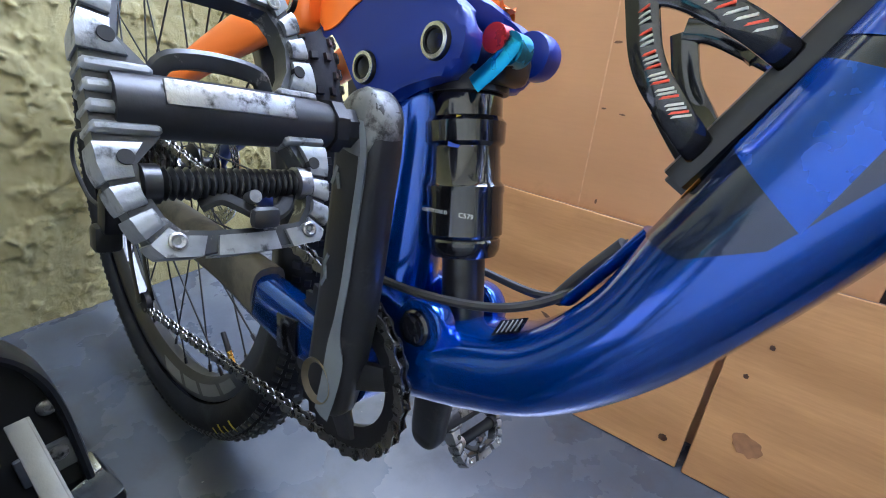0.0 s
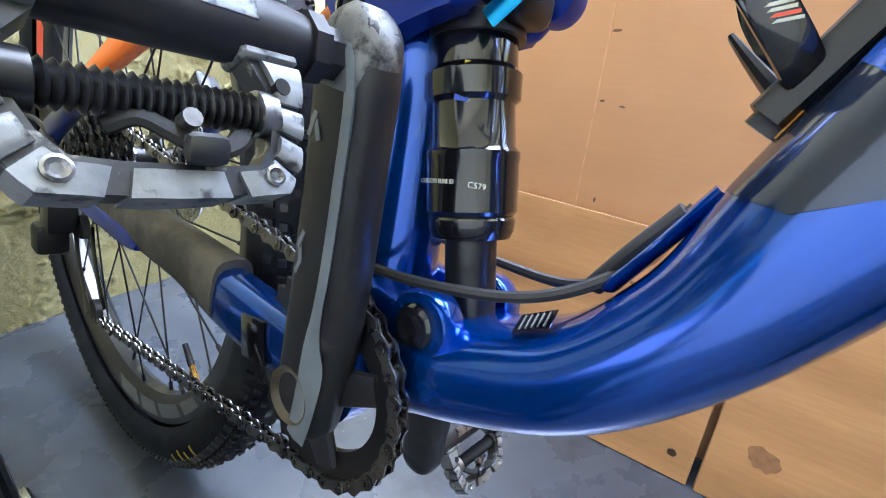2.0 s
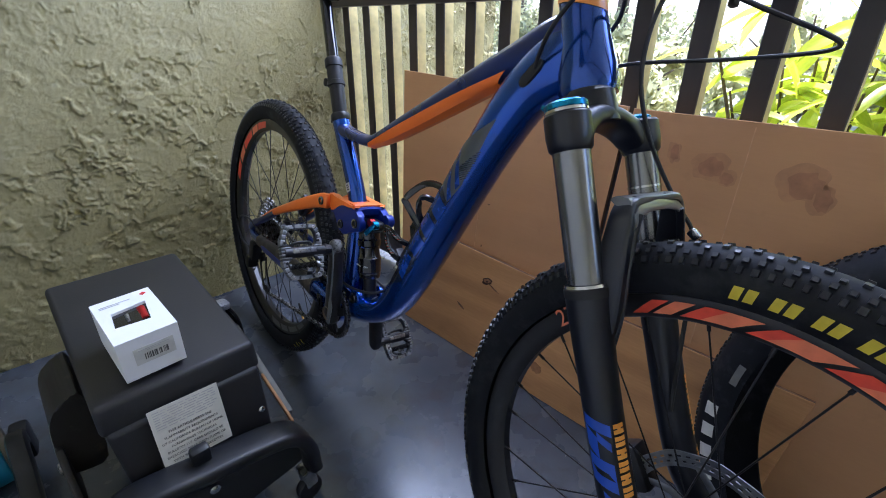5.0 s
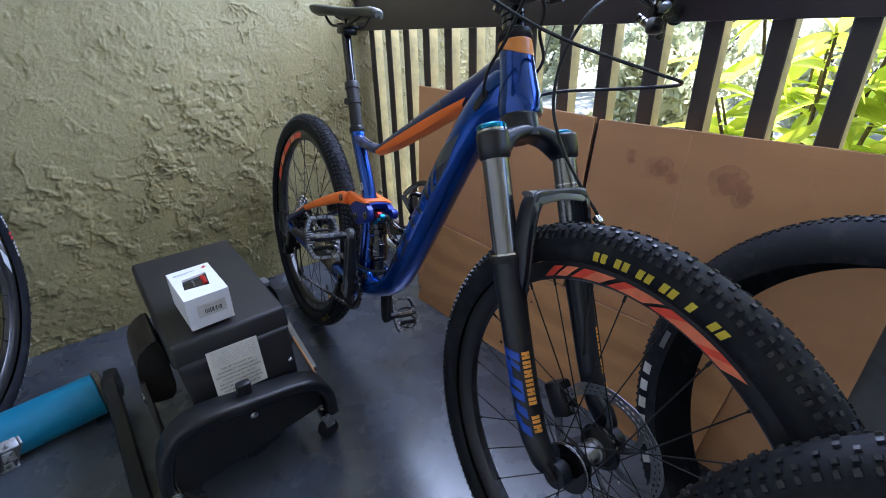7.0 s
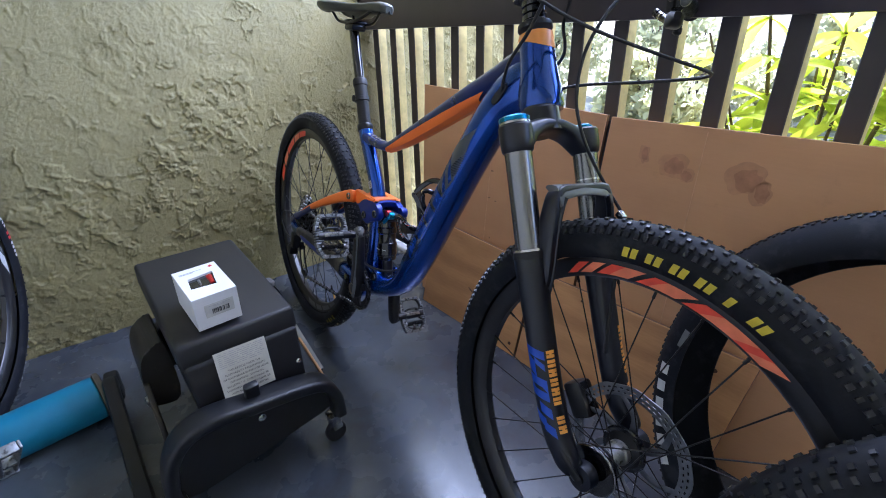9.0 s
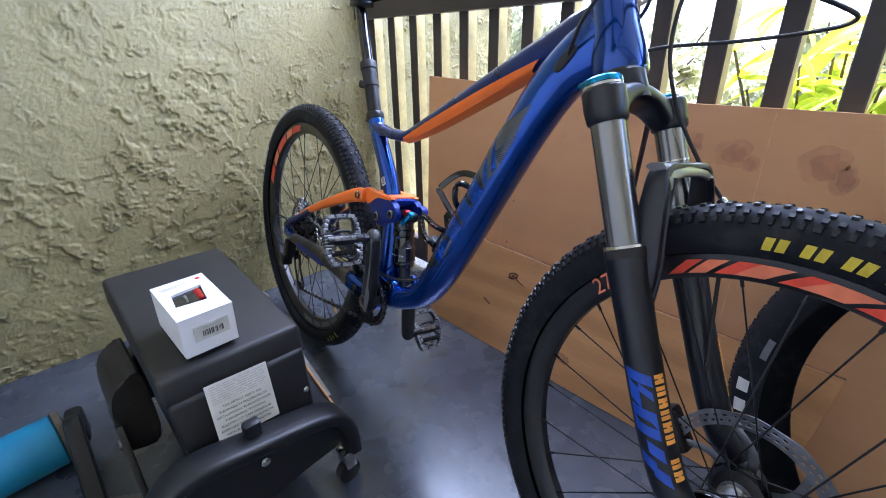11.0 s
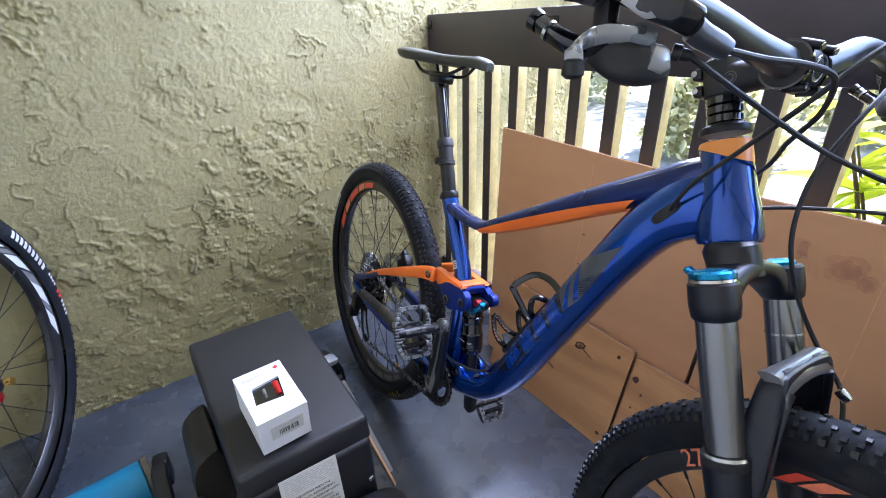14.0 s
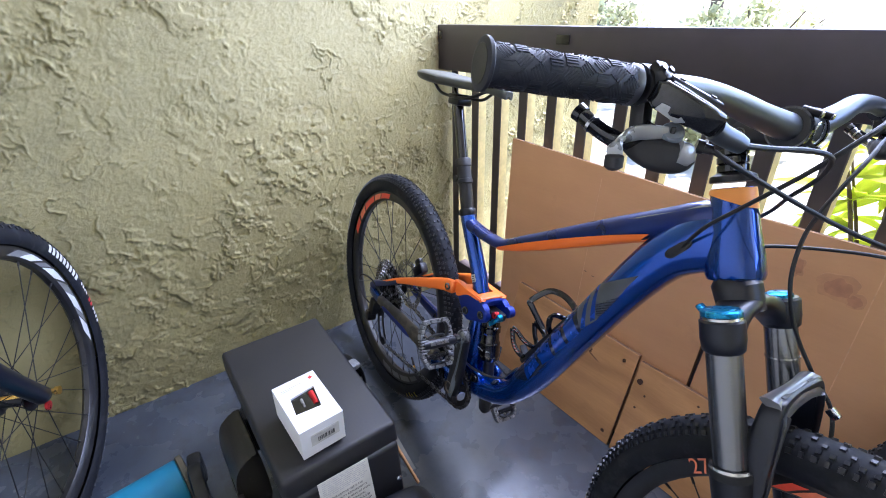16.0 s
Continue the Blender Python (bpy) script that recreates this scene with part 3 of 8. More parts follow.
add_member(bm, [(0.450, 0.335, 0.027, 0.028), (0.4475, 0.385, 0.0262, 0.0262), (0.4455, 0.450, 0.0248, 0.025), (0.440, 0.510, 0.0215, 0.022), (0.419, 0.566, 0.0185, 0.0185), (0.390, 0.612, 0.018, 0.018), (0.355, 0.662, 0.018, 0.018), (0.329, 0.703, 0.0185, 0.0185)], 6, 22, 2.0)
part("seat_tube", bm, BLUE, bike, "metallic blue seat tube")
bm = bmesh.new()
TOP_TUBE = [(0.340, 0.6855, 0.0145, 0.017), (0.375, 0.6815, 0.0125, 0.017), (0.425, 0.6790, 0.0112, 0.017), (0.470, 0.6835, 0.0112, 0.018), (0.540, 0.7160, 0.0152, 0.019), (0.640, 0.7670, 0.0190, 0.020), (0.720, 0.8090, 0.0212, 0.021), (0.800, 0.8510, 0.0215, 0.022), (0.845, 0.8740, 0.0230, 0.024), (0.880, 0.8880, 0.0215, 0.022)]
add_member(bm, TOP_TUBE, 8, 22, 2.6)
part("top_tube", bm, NAVY, bike, "dark navy top tube")
# orange underside panel of the top tube, on both flanks
for s in (-1, 1):
    bm = bmesh.new()
    top = spline([(0.470, 0.6785), (0.540, 0.7155), (0.640, 0.7645), (0.720, 0.8010), (0.790, 0.8300)], 6)
    low = spline([(0.468, 0.6715), (0.540, 0.6995), (0.640, 0.7470), (0.720, 0.7870), (0.776, 0.8140)], 6)
    half = spline([(0.0185,), (0.0198,), (0.0208,), (0.0218,), (0.0226,)], 6)
    rows = []
    for t, l, hw in zip(top, low, half):
        row = []
        for k in range(5):
            f = k / 4
            y = s * hw[0] * (1.0 - 0.12 * f - 0.50 * max(0, f - 0.55) ** 1.5)
            row.append(bm.verts.new((t[0] + (l[0] - t[0]) * f, y, t[1] + (l[1] - t[1]) * f - 0.001 * f)))
        row.append(bm.verts.new((l[0], 0, l[1] - 0.004)))
        rows.append(row)
    for p, q in zip(rows, rows[1:]):
        for j in range(5):
            bm.faces.new((p[j], p[j + 1], q[j + 1], q[j]))
    part("orange_panel", bm, ORANGE, bike, "orange painted underside of the top tube")
# grey panel over the near shoulder of the top tube
bm = bmesh.new()
rows = []
for x, z, h, w in [q for q in spline(TOP_TUBE, 8) if 0.655 < q[0] < 0.868]:
    f = (x - 0.655) / 0.213
    row = []
    for k in range(6):
        y = -w * (0.30 + (0.62 * min(1.0, 0.25 + 1.5 * f)) * k / 5)
        row.append(bm.verts.new((x - 0.4 * 0.0008, y, z + (h + 0.0008) * (1 - abs(y / (w + 0.0008)) ** 2.6) ** (1 / 2.6))))
    rows.append(row)
for p, q in zip(rows, rows[1:]):
    for j in range(5):
        bm.faces.new((p[j], p[j + 1], q[j + 1], q[j]))
part("decal", bm, DECAL_GREY, bike, "dark grey decal on the top tube")
AX = (V3(0.866, 0, 0.925) - V3(0.910, 0, 0.812)).normalized()
bm = bmesh.new()
prof = [(0.0, 0.026, 0.0335), (0.006, 0.028, 0.0355), (0.030, 0.028, 0.0345), (0.060, 0.027, 0.030), (0.090, 0.0265, 0.0275), (0.112, 0.026, 0.0265), (0.118, 0.024, 0.0245)]
add_tube(bm, [V3(0.910, 0, 0.812) + AX * h for h, _, _ in prof], [(b, b) for _, a_, b in prof], 28, side=(0, 1, 0))
part("head_tube", bm, BLUE, bike, "metallic blue head tube")
bm = bmesh.new()
rings = []
for h, r in ((0.093, 0.0279), (0.105, 0.0273), (0.117, 0.0262)):
    ring = []
    for k in range(25):
        t = radians(-165 + 330 * k / 24)
        deep = 0.005 + 0.022 * (0.5 + 0.5 * math.cos(t)) ** 1.3
        c = V3(0.910, 0, 0.812) + AX * (0.117 - deep * (0.117 - h) / 0.024)
        fw = V3(AX.z, 0, -AX.x)
        ring.append(bm.verts.new(c + fw * r * math.cos(t) + V3(0, 1, 0) * r * math.sin(t)))
    rings.append(ring)
for p, q in zip(rings, rings[1:]):
    for j in range(24):
        bm.faces.new((p[j], p[j + 1], q[j + 1], q[j]))
part("head_band", bm, AMBER, bike, "amber painted top of the head tube")
# gusset between head, top and down tube
bm = bmesh.new()
add_member(bm, [(0.800, 0.822, 0.010, 0.018), (0.835, 0.845, 0.030, 0.022), (0.872, 0.868, 0.036, 0.024)], 4, 16, 2.4)
part("gusset", bm, BLUE, bike)
# cable port
bm = bmesh.new()
c = spline([(0.8275, 0.8190), (0.8330, 0.8265), (0.8490, 0.8445), (0.8555, 0.8450), (0.8570, 0.8375), (0.8420, 0.8165), (0.8345, 0.8110), (0.8285, 0.8125)], 4, True)
add_plate(bm, [(p[0], p[1]) for p in c], 0.006, Matrix.Translation((0, -0.0315, 0)), 0.002)
part("cable_port", bm, BLACK_MATT, bike, "black rubber cable port")


# decals on the down tube's near flank
TUBE_AT, TUBE_D = V3(0.634, 0, 0.456), V3(0.4405, 0, 0.8978)
TUBE_UP = V3(-TUBE_D.z, 0, TUBE_D.x)


def flank_shape(corners, material, label="", lift=0.0004, n=8, name="decal"):
    """A four-cornered print on the near flank; corners: along the tube in metres, and -1 (lower edge) to 1 (upper edge)."""
    bm = bmesh.new()
    rows = []
    for i in range(n + 1):
        row = []
        u = i / n
        for k in range(n + 1):
            v = k / n
            a = [corners[0][q] * (1 - u) + corners[1][q] * u for q in (0, 1)]
            b = [corners[3][q] * (1 - u) + corners[2][q] * u for q in (0, 1)]
            al, f = a[0] * (1 - v) + b[0] * v, a[1] * (1 - v) + b[1] * v
            p = TUBE_AT + TUBE_D * al + TUBE_UP * (0.0311 * f)
            row.append(bm.verts.new((p.x, -0.0343 * max(0.0, 1 - abs(f) ** 2.3) ** (1 / 2.3) - lift, p.z)))
        rows.append(row)
    for p, q in zip(rows, rows[1:]):
        for j in range(n):
            bm.faces.new((p[j], p[j + 1], q[j + 1], q[j]))
    return part(name, bm, material, bike, label)


flank_shape([(-0.016, 0.93), (0.012, 0.96), (0.012, -0.20), (-0.010, 0.36)], DECAL_DARK, "black decal with cut-out blue blocks on the down tube")
flank_shape([(0.012, 0.96), (0.100, 0.96), (0.100, -0.70), (0.012, -0.20)], DECAL_DARK)
flank_shape([(0.100, 0.96), (0.235, 0.96), (0.205, -0.80), (0.100, -0.70)], DECAL_DARK)
for n_, quad in enumerate(([(0.030, 0.90), (0.066, 0.90), (0.072, -0.10), (0.022, -0.28)], [(0.074, 0.90), (0.085, 0.90), (0.088, 0.20), (0.080, 0.10)], [(0.093, 0.90), (0.122, 0.90), (0.116, -0.38), (0.078, -0.24)],
                        [(0.132, 0.90), (0.164, 0.90), (0.157, -0.38), (0.125, -0.30)], [(0.174, 0.90), (0.205, 0.90), (0.196, -0.42), (0.166, -0.36)])):
    flank_shape(quad, BLUE_DECAL, "" if n_ else "bright blue block in the decal", 0.0009)
flank_shape([(0.140, -0.90), (0.215, -0.88), (0.208, -0.975), (0.150, -0.97)], DECAL_DARK, "dark scuffed patch low on the tube")
for al, f in ((0.118, -0.86), (0.108, -0.92), (0.097, -0.90), (0.128, -0.95)):
    flank_shape([(al, f), (al + 0.006, f + 0.02), (al + 0.004, f - 0.05), (al - 0.001, f - 0.04)], BLACK, "", 0.0006, 2, "paint_chip")
flank_shape([(0.004, 0.985), (0.014, 0.985), (0.014, 0.94), (0.004, 0.94)], GOLD_PRINT, "", 0.0012, 2, "gold_mark")
# grey panel above the blocks, with two blue slashes and fine dark lines at its lower corner
flank_shape([(0.224, 0.96), (0.268, 0.96), (0.250, -0.56), (0.203, -0.32)], DECAL_GREY, "dark grey panel on the down tube", 0.0008)
flank_shape([(0.268, 0.96), (0.276, 0.96), (0.362, -0.53), (0.250, -0.56)], DECAL_GREY, "", 0.0008)
for quad in ([(0.276, 0.75), (0.287, 0.75), (0.241, -0.44), (0.230, -0.37)], [(0.249, 0.75), (0.260, 0.75), (0.215, -0.38), (0.205, -0.29)]):
    flank_shape(quad, BLUE_DECAL, "", 0.0012)
for k in range(-5, 7):
    al, f = (0.2617 - 0.0021 * k, 0.09 - 0.066 * k) if k >= 0 else (0.2617 - 0.0072 * k, 0.09 + 0.092 * k)
    ae = al + 0.0356 * (f + 0.53)
    flank_shape([(al, f), (ae, -0.53), (ae - 0.0013, -0.555), (al - 0.0013, f - 0.030)], DECAL_DARK, "", 0.0012, 4)

# paint protection label and frame sticker
bm = bmesh.new()
add_box(bm, (0.014, 0.0006, 0.018), Matrix.Translation((0.4145, -0.0192, 0.578)) @ pose(0, 0, 0, 0, -32, 0))
tag = part("frame_sticker", bm, WHITE_PRINT, bike, "small white square code sticker")
for k in range(3):
    bm = bmesh.new()
    add_box(bm, (0.0085, 0.0003, 0.0022), Matrix.Translation((0.4145, -0.0197, 0.578)) @ pose(0, 0, 0, 0, -32, 0) @ Matrix.Translation((0, 0, 0.0045 - 0.0045 * k)))
    part("print_bar", bm, INK, tag)
bm = bmesh.new()
add_box(bm, (0.018, 0.013, 0.0006), Matrix.Translation((0.5490, -0.0160, 0.3856)) @ pose(0, 0, 0, 0, -30, 0) @ pose(0, 0, 0, 24, 0, 0))
tag = part("warning_label", bm, GLOSS_BLACK, bike, "small black label with gold print")
for k in range(5):
    bm = bmesh.new()
    add_box(bm, (0.0007, 0.010, 0.0003), Matrix.Translation((0.5490, -0.0160, 0.3856)) @ pose(0, 0, 0, 0, -30, 0) @ pose(0, 0, 0, 24, 0, 0) @ Matrix.Translation((0, 0, 0.0005)) @ Matrix.Translation((-0.006 + 0.003 * k, 0, 0)))
    part("print_bar", bm, RIM_GREY, tag)


# rocker link, stays and shock
def bolt(p, r=0.010, y=-0.03, material=BLACK, parent=None, name="pivot_bolt"):
    bm = bmesh.new()
    m = Matrix.Translation((p[0], y, p[1]))
    add_lathe(bm, [(r, 0.006), (r, 0.0), (r * 0.92, -0.0014), (r * 0.62, -0.0018), (r * 0.60, 0.0), (r * 0.40, 0.0012)], 24, m)
    b = part(name, bm, material, parent or bike)
    bm = bmesh.new()
    add_lathe(bm, [(r * 0.93, 0.001), (r * 0.93, -0.0017), (r * 0.72, -0.0021), (r * 0.70, 0.0)], 24, m, cap=False)
    part("bolt_ring", bm, STEEL, b)
    return b




for s in (-1, 1):
    bm = bmesh.new()
    out = spline([(0.372, 0.528), (0.388, 0.5235), (0.404, 0.511), (0.4195, 0.494), (0.436, 0.484), (0.460, 0.4965), (0.480, 0.5035), (0.4945, 0.5085), (0.4995, 0.5220), (0.495, 0.5360), (0.481, 0.5455), (0.464, 0.5490), (0.440, 0.5505), (0.405, 0.5515), (0.375, 0.5525)], 4, True)
    add_plate(bm, [(p[0], p[1]) for p in out], 0.014, Matrix.Translation((0, s * 0.029, 0)), 0.005)
    part("rocker_link", bm, SATIN_BLUE, bike, "blue rocker link with orange upper edge")
    bm = bmesh.new()
    out = spline([(0.368, 0.5550), (0.404, 0.5545), (0.430, 0.5540), (0.455, 0.5540), (0.478, 0.5525), (0.456, 0.5475), (0.432, 0.5455), (0.413, 0.538), (0.399, 0.528), (0.387, 0.5232), (0.376, 0.526)], 4, True)
    add_plate(bm, [(p[0], p[1]) for p in out], 0.0152, Matrix.Translation((0, s * 0.0294, 0)), 0.005)
    part("orange_link_cover", bm, ORANGE, bike, "orange painted link")
    # seat stay
    bm = bmesh.new()
    c = spline([(0.3785, 0.5365, 0.0090, 0.006, 0.0400), (0.3745, 0.5365, 0.0150, 0.009, 0.0405), (0.362, 0.5365, 0.0166, 0.010, 0.041), (0.330, 0.527, 0.0150, 0.010, 0.045), (0.250, 0.494, 0.0120, 0.009, 0.055), (0.150, 0.450, 0.0085, 0.0085, 0.060), (0.080, 0.410, 0.008, 0.008, 0.064)], 6)
    add_tube(bm, [(p[0], s * p[4], p[1]) for p in c], [(p[2], p[3]) for p in c], 14, power=2.8, side=(0, 1, 0))
    part("seat_stay", bm, ORANGE, bike, "orange upper seat stay")
    bm = bmesh.new()
    c = spline([(0.150, 0.4485, 0.0088, 0.0088, 0.060), (0.080, 0.409, 0.0088, 0.0085, 0.064), (0.034, 0.386, 0.011, 0.008, 0.066), (0.008, 0.366, 0.013, 0.007, 0.067)], 6)
    add_tube(bm, [(p[0], s * p[4], p[1]) for p in c], [(p[2], p[3]) for p in c], 14, power=2.8, side=(0, 1, 0))
    part("seat_stay_end", bm, NAVY, bike, "navy lower end of the seat stay")
    # chain stay with the rubber guard
    bm = bmesh.new()
    c = spline([(0.006, 0.356, 0.013, 0.007, 0.067), (0.040, 0.346, 0.012, 0.008, 0.066), (0.120, 0.343, 0.0145, 0.009, 0.062), (0.200, 0.3425, 0.0168, 0.010, 0.057), (0.300, 0.3385, 0.0165, 0.011, 0.053), (0.365, 0.331, 0.0198, 0.012, 0.050), (0.410, 0.327, 0.0200, 0.012, 0.048), (0.438, 0.326, 0.017, 0.011, 0.046)], 6)
    add_tube(bm, [(p[0], s * p[4], p[1]) for p in c], [(p[2], p[3]) for p in c], 16, power=3.2, side=(0, 1, 0))
    stay = part("chain_stay", bm, BLUE if s < 0 else NAVY, bike, "blue chain stay with a black rubber guard")
    if s < 0:
        bm = bmesh.new()
        c = spline([(0.062, 0.3440, 0.0132, 0.0098, 0.0645), (0.120, 0.3440, 0.0156, 0.0106, 0.0618), (0.200, 0.3440, 0.0180, 0.0118, 0.0568), (0.300, 0.3405, 0.0182, 0.0128, 0.0528), (0.362, 0.3345, 0.0210, 0.0138, 0.0502)], 6)
        add_tube(bm, [(p[0], s * p[4], p[1] + 0.0015) for p in c], [(p[2], p[3]) for p in c], 16, power=3.2, side=(0, 1, 0))
        part("stay_guard", bm, DUSTY, stay, "dusty black rubber chain stay guard")
        bm = bmesh.new()
        c = spline([(0.096, 0.341, 0.003, 0.0119, 0.0630), (0.112, 0.339, 0.0100, 0.0122, 0.0622), (0.160, 0.3365, 0.0105, 0.0125, 0.0593), (0.225, 0.333, 0.0110, 0.0132, 0.0556), (0.250, 0.330, 0.003, 0.0132, 0.0545)], 5)
        add_tube(bm, [(p[0], s * (p[4] + 0.0012), p[1]) for p in c], [(p[2], p[3] - 0.001) for p in c], 12, power=3.0, side=(0, 1, 0))
        part("stay_patch", bm, SATIN_BLUE, stay, "blue flank left bare by the guard")
        bm = bmesh.new()
        add_box(bm, (0.024, 0.003, 0.026), Matrix.Translation((0.408, -0.0600, 0.325)) @ pose(0, 0, 0, 0, -8, 0), 0.001)
        part("stay_pocket", bm, GLOSS_BLACK, stay)
bolt((0.364, 0.537), 0.0088, -0.0515)
for p in ((0.428, 0.5045), (0.4815, 0.5215)):
    bolt(p, 0.0096, -0.0372)
# link bridge behind the seat tube
bm = bmesh.new()
add_box(bm, (0.030, 0.060, 0.018), Matrix.Translation((0.402, 0, 0.541)), 0.004)
part("link_bridge", bm, ORANGE, bike)
# and the bridge before it, blue with an orange upper rim
bm = bmesh.new()
add_rings(bm, [[V3(0.4640 + 0.0135 * a, y, 0.5420 + dz + 0.0085 * b) for a, b in ((-1, -0.6), (-0.8, -1), (0.8, -1), (1, -0.5), (1, 0.6), (0.8, 1), (-0.8, 1), (-1, 0.6))] for y, dz in ((-0.030, 0.0), (-0.020, 0.001), (-0.008, 0.0025), (0.008, 0.0025), (0.020, 0.001), (0.030, 0.0))])
part("link_bridge", bm, SATIN_BLUE, bike)
bm = bmesh.new()
add_rings(bm, [[V3(0.4600 + 0.0125 * a, y, 0.5535 + dz + 0.0030 * b) for a, b in ((-1, -0.6), (-0.8, -1), (0.8, -1), (1, -0.5), (1, 0.6), (0.8, 1), (-0.8, 1), (-1, 0.6))] for y, dz in ((-0.033, -0.001), (-0.020, 0.0), (-0.008, 0.0), (0.008, 0.0), (0.020, 0.0), (0.033, -0.001))])
part("orange_link_cover", bm, ORANGE, bike)
bm = bmesh.new()
add_lathe(bm, [(0.008, 0.022), (0.0130, 0.023), (0.0135, 0.025), (0.0135, 0.036), (0.0130, 0.038), (0.008, 0.039)], 26, Matrix.Translation((0.499, 0, 0.5275)))
part("link_nose", bm, SATIN_BLUE, bike)

# lower shock mount with its two lugs
for s in (-1, 1):
    bm = bmesh.new()
    add_lathe(bm, [(0.010, -0.008), (0.0165, -0.008), (0.018, -0.006), (0.018, 0.006), (0.0165, 0.008), (0.010, 0.008)], 26, Matrix.Translation((0.4990, s * 0.027 + 0.002, 0.3655)))
    add_box(bm, (0.062, 0.014, 0.024), Matrix.Translation((0.469, s * 0.027 + 0.002, 0.3625)) @ pose(0, 0, 0, 0, 8, 0), 0.004)
    part("shock_lug", bm, BLUE, bike)
bm = bmesh.new()
add_lathe(bm, [(0.0112, 0.006), (0.0112, -0.0015), (0.0098, -0.0030), (0.0092, -0.0030), (0.0088, -0.0048), (0.0060, -0.0052), (0.0052, -0.0030), (0.0, -0.0030)], 28, Matrix.Translation((0.4985, -0.0335, 0.3658)))
part("lower_pivot", bm, GLOSS_BLACK, bike)

shock = part("shock", (lambda b: (add_tube(b, [(0.5040, 0.004, 0.366), (0.4925, 0.004, 0.4175)], [0.0135, 0.0135], 24), b)[1])(bmesh.new()), BLACK, bike, "black air rear shock")
SH = V3(0.5035, 0.004, 0.3685)
bm = bmesh.new()
add_lathe(bm, [(0.0128, 0.0), (0.0132, 0.037), (0.0200, 0.0385), (0.022, 0.0425), (0.0225, 0.048), (0.0215, 0.0495), (0.0235, 0.052), (0.0235, 0.076), (0.0240, 0.078), (0.0240, 0.081), (0.0215, 0.084), (0.0208, 0.104), (0.0235, 0.1065), (0.0240, 0.118), (0.0215, 0.121), (0.0215, 0.140), (0.018, 0.147), (0.010, 0.149)], 32, Matrix.Translation(SH) @ Matrix.Rotation(radians(-12.4), 4, "Y"), axis="z")
part("air_can", bm, GLOSS_BLACK, shock, "glossy black shock can")
lettering("shock_print", "C579", 0.0040, WHITE_PRINT, shock, basis((0.5050, -0.0148, 0.4345), (0.78, 0.62, 0), (-0.13, 0.16, 0.98), (0.61, -0.77, 0.2)))
lettering("shock_print", "CUSTOM TUNE ID", 0.0030, WHITE_PRINT, shock, basis((0.4850, -0.0194, 0.4325), (0.97, -0.22, 0.18), (-0.18, 0, 0.98), (-0.22, -0.97, -0.05)))
bm = bmesh.new()
add_box(bm, (0.0002, 0.010, 0.0032), basis((0.4905, -0.0135, 0.4865), (0.72, -0.69, 0), (0.69, 0.72, 0), (0, 0, 1)))
part("yellow_label", bm, YELLOW, shock)
bm = bmesh.new()
add_box(bm, (0.0002, 0.014, 0.012), basis((0.4910, -0.0140, 0.4765), (0.62, -0.78, 0), (0.78, 0.62, 0), (0, 0, 1)))
part("blue_label", bm, BLUE_PRINT, shock)
bm = bmesh.new()
add_box(bm, (0.046, 0.034, 0.020), Matrix.Translation((0.484, 0.004, 0.5175)), 0.007, 3)
add_tube(bm, [(0.4760, 0.004, 0.500), (0.4745, 0.004, 0.508), (0.4735, 0.004, 0.512)], [0.0238, 0.0238, 0.020], 28)
part("shock_head", bm, BLACK, shock)
bm = bmesh.new()
add_lathe(bm, [(0.004, -0.007), (0.0085, -0.007), (0.0085, 0.004), (0.004, 0.004)], 20, Matrix.Translation((0.5095, -0.006, 0.5245)))
add_tube(bm, spline([(0.5125, -0.012, 0.5285), (0.5065, -0.016, 0.5165), (0.4965, -0.019, 0.5045)], 4), [(0.0055, 0.002)] * 9, 8)
part("shock_lever", bm, TEAL_CAP, shock, "blue anodised lockout lever")
bm = bmesh.new()
add_lathe(bm, [(0.004, -0.008), (0.0075, -0.008), (0.0075, 0.002), (0.004, 0.002)], 20, Matrix.Translation((0.5015, -0.008, 0.5285)))
part("rebound_ring", bm, RED_ANO, shock)
bm = bmesh.new()
add_lathe(bm, [(0.002, -0.006), (0.006, -0.006), (0.006, 0.004)], 16, Matrix.Translation((0.476, -0.015, 0.5165)))
part("air_valve", bm, BLACK, shock)

# seat post and saddle
bm = bmesh.new()
PD = (V3(0.245, 0, 0.885) - V3(0.329, 0, 0.703)).normalized()
P0 = V3(0.329, 0, 0.703)
add_tube(bm, [P0 + PD * h for h in (-0.02, 0.0, 0.116)], [0.0158] * 3, 24)
post = part("seat_post", bm, BLACK, bike, "black dropper seat post")
bm = bmesh.new()
add_tube(bm, [P0 + PD * h for h in (-0.004, 0.0, 0.010, 0.013)], [0.0185, 0.0202, 0.0202, 0.0185], 24)
add_box(bm, (0.012, 0.018, 0.011), Matrix.Translation(P0 + PD * 0.005 + V3(-0.022, 0, -0.01)), 0.003)
part("seat_clamp", bm, BLACK, post)
bm = bmesh.new()
add_tube(bm, [P0 + PD * h for h in (0.072, 0.073, 0.082, 0.083, 0.112, 0.113, 0.128, 0.131)], [0.0162, 0.0185, 0.0185, 0.0165, 0.0165, 0.0185, 0.0185, 0.0165], 24)
add_lathe(bm, [(0.004, -0.010), (0.0085, -0.009), (0.0085, 0.009), (0.004, 0.010)], 16, Matrix.Translation(P0 + PD * 0.084 + V3(-0.022, -0.004, -0.006)))
part("post_collar", bm, BLACK_MATT, post)
bm = bmesh.new()
add_tube(bm, [P0 + PD * h for h in (0.125, 0.262)], [0.0126] * 2, 22)
part("post_shaft", bm, GLOSS_BLACK, post)
bm = bmesh.new()
top = P0 + PD * 0.262
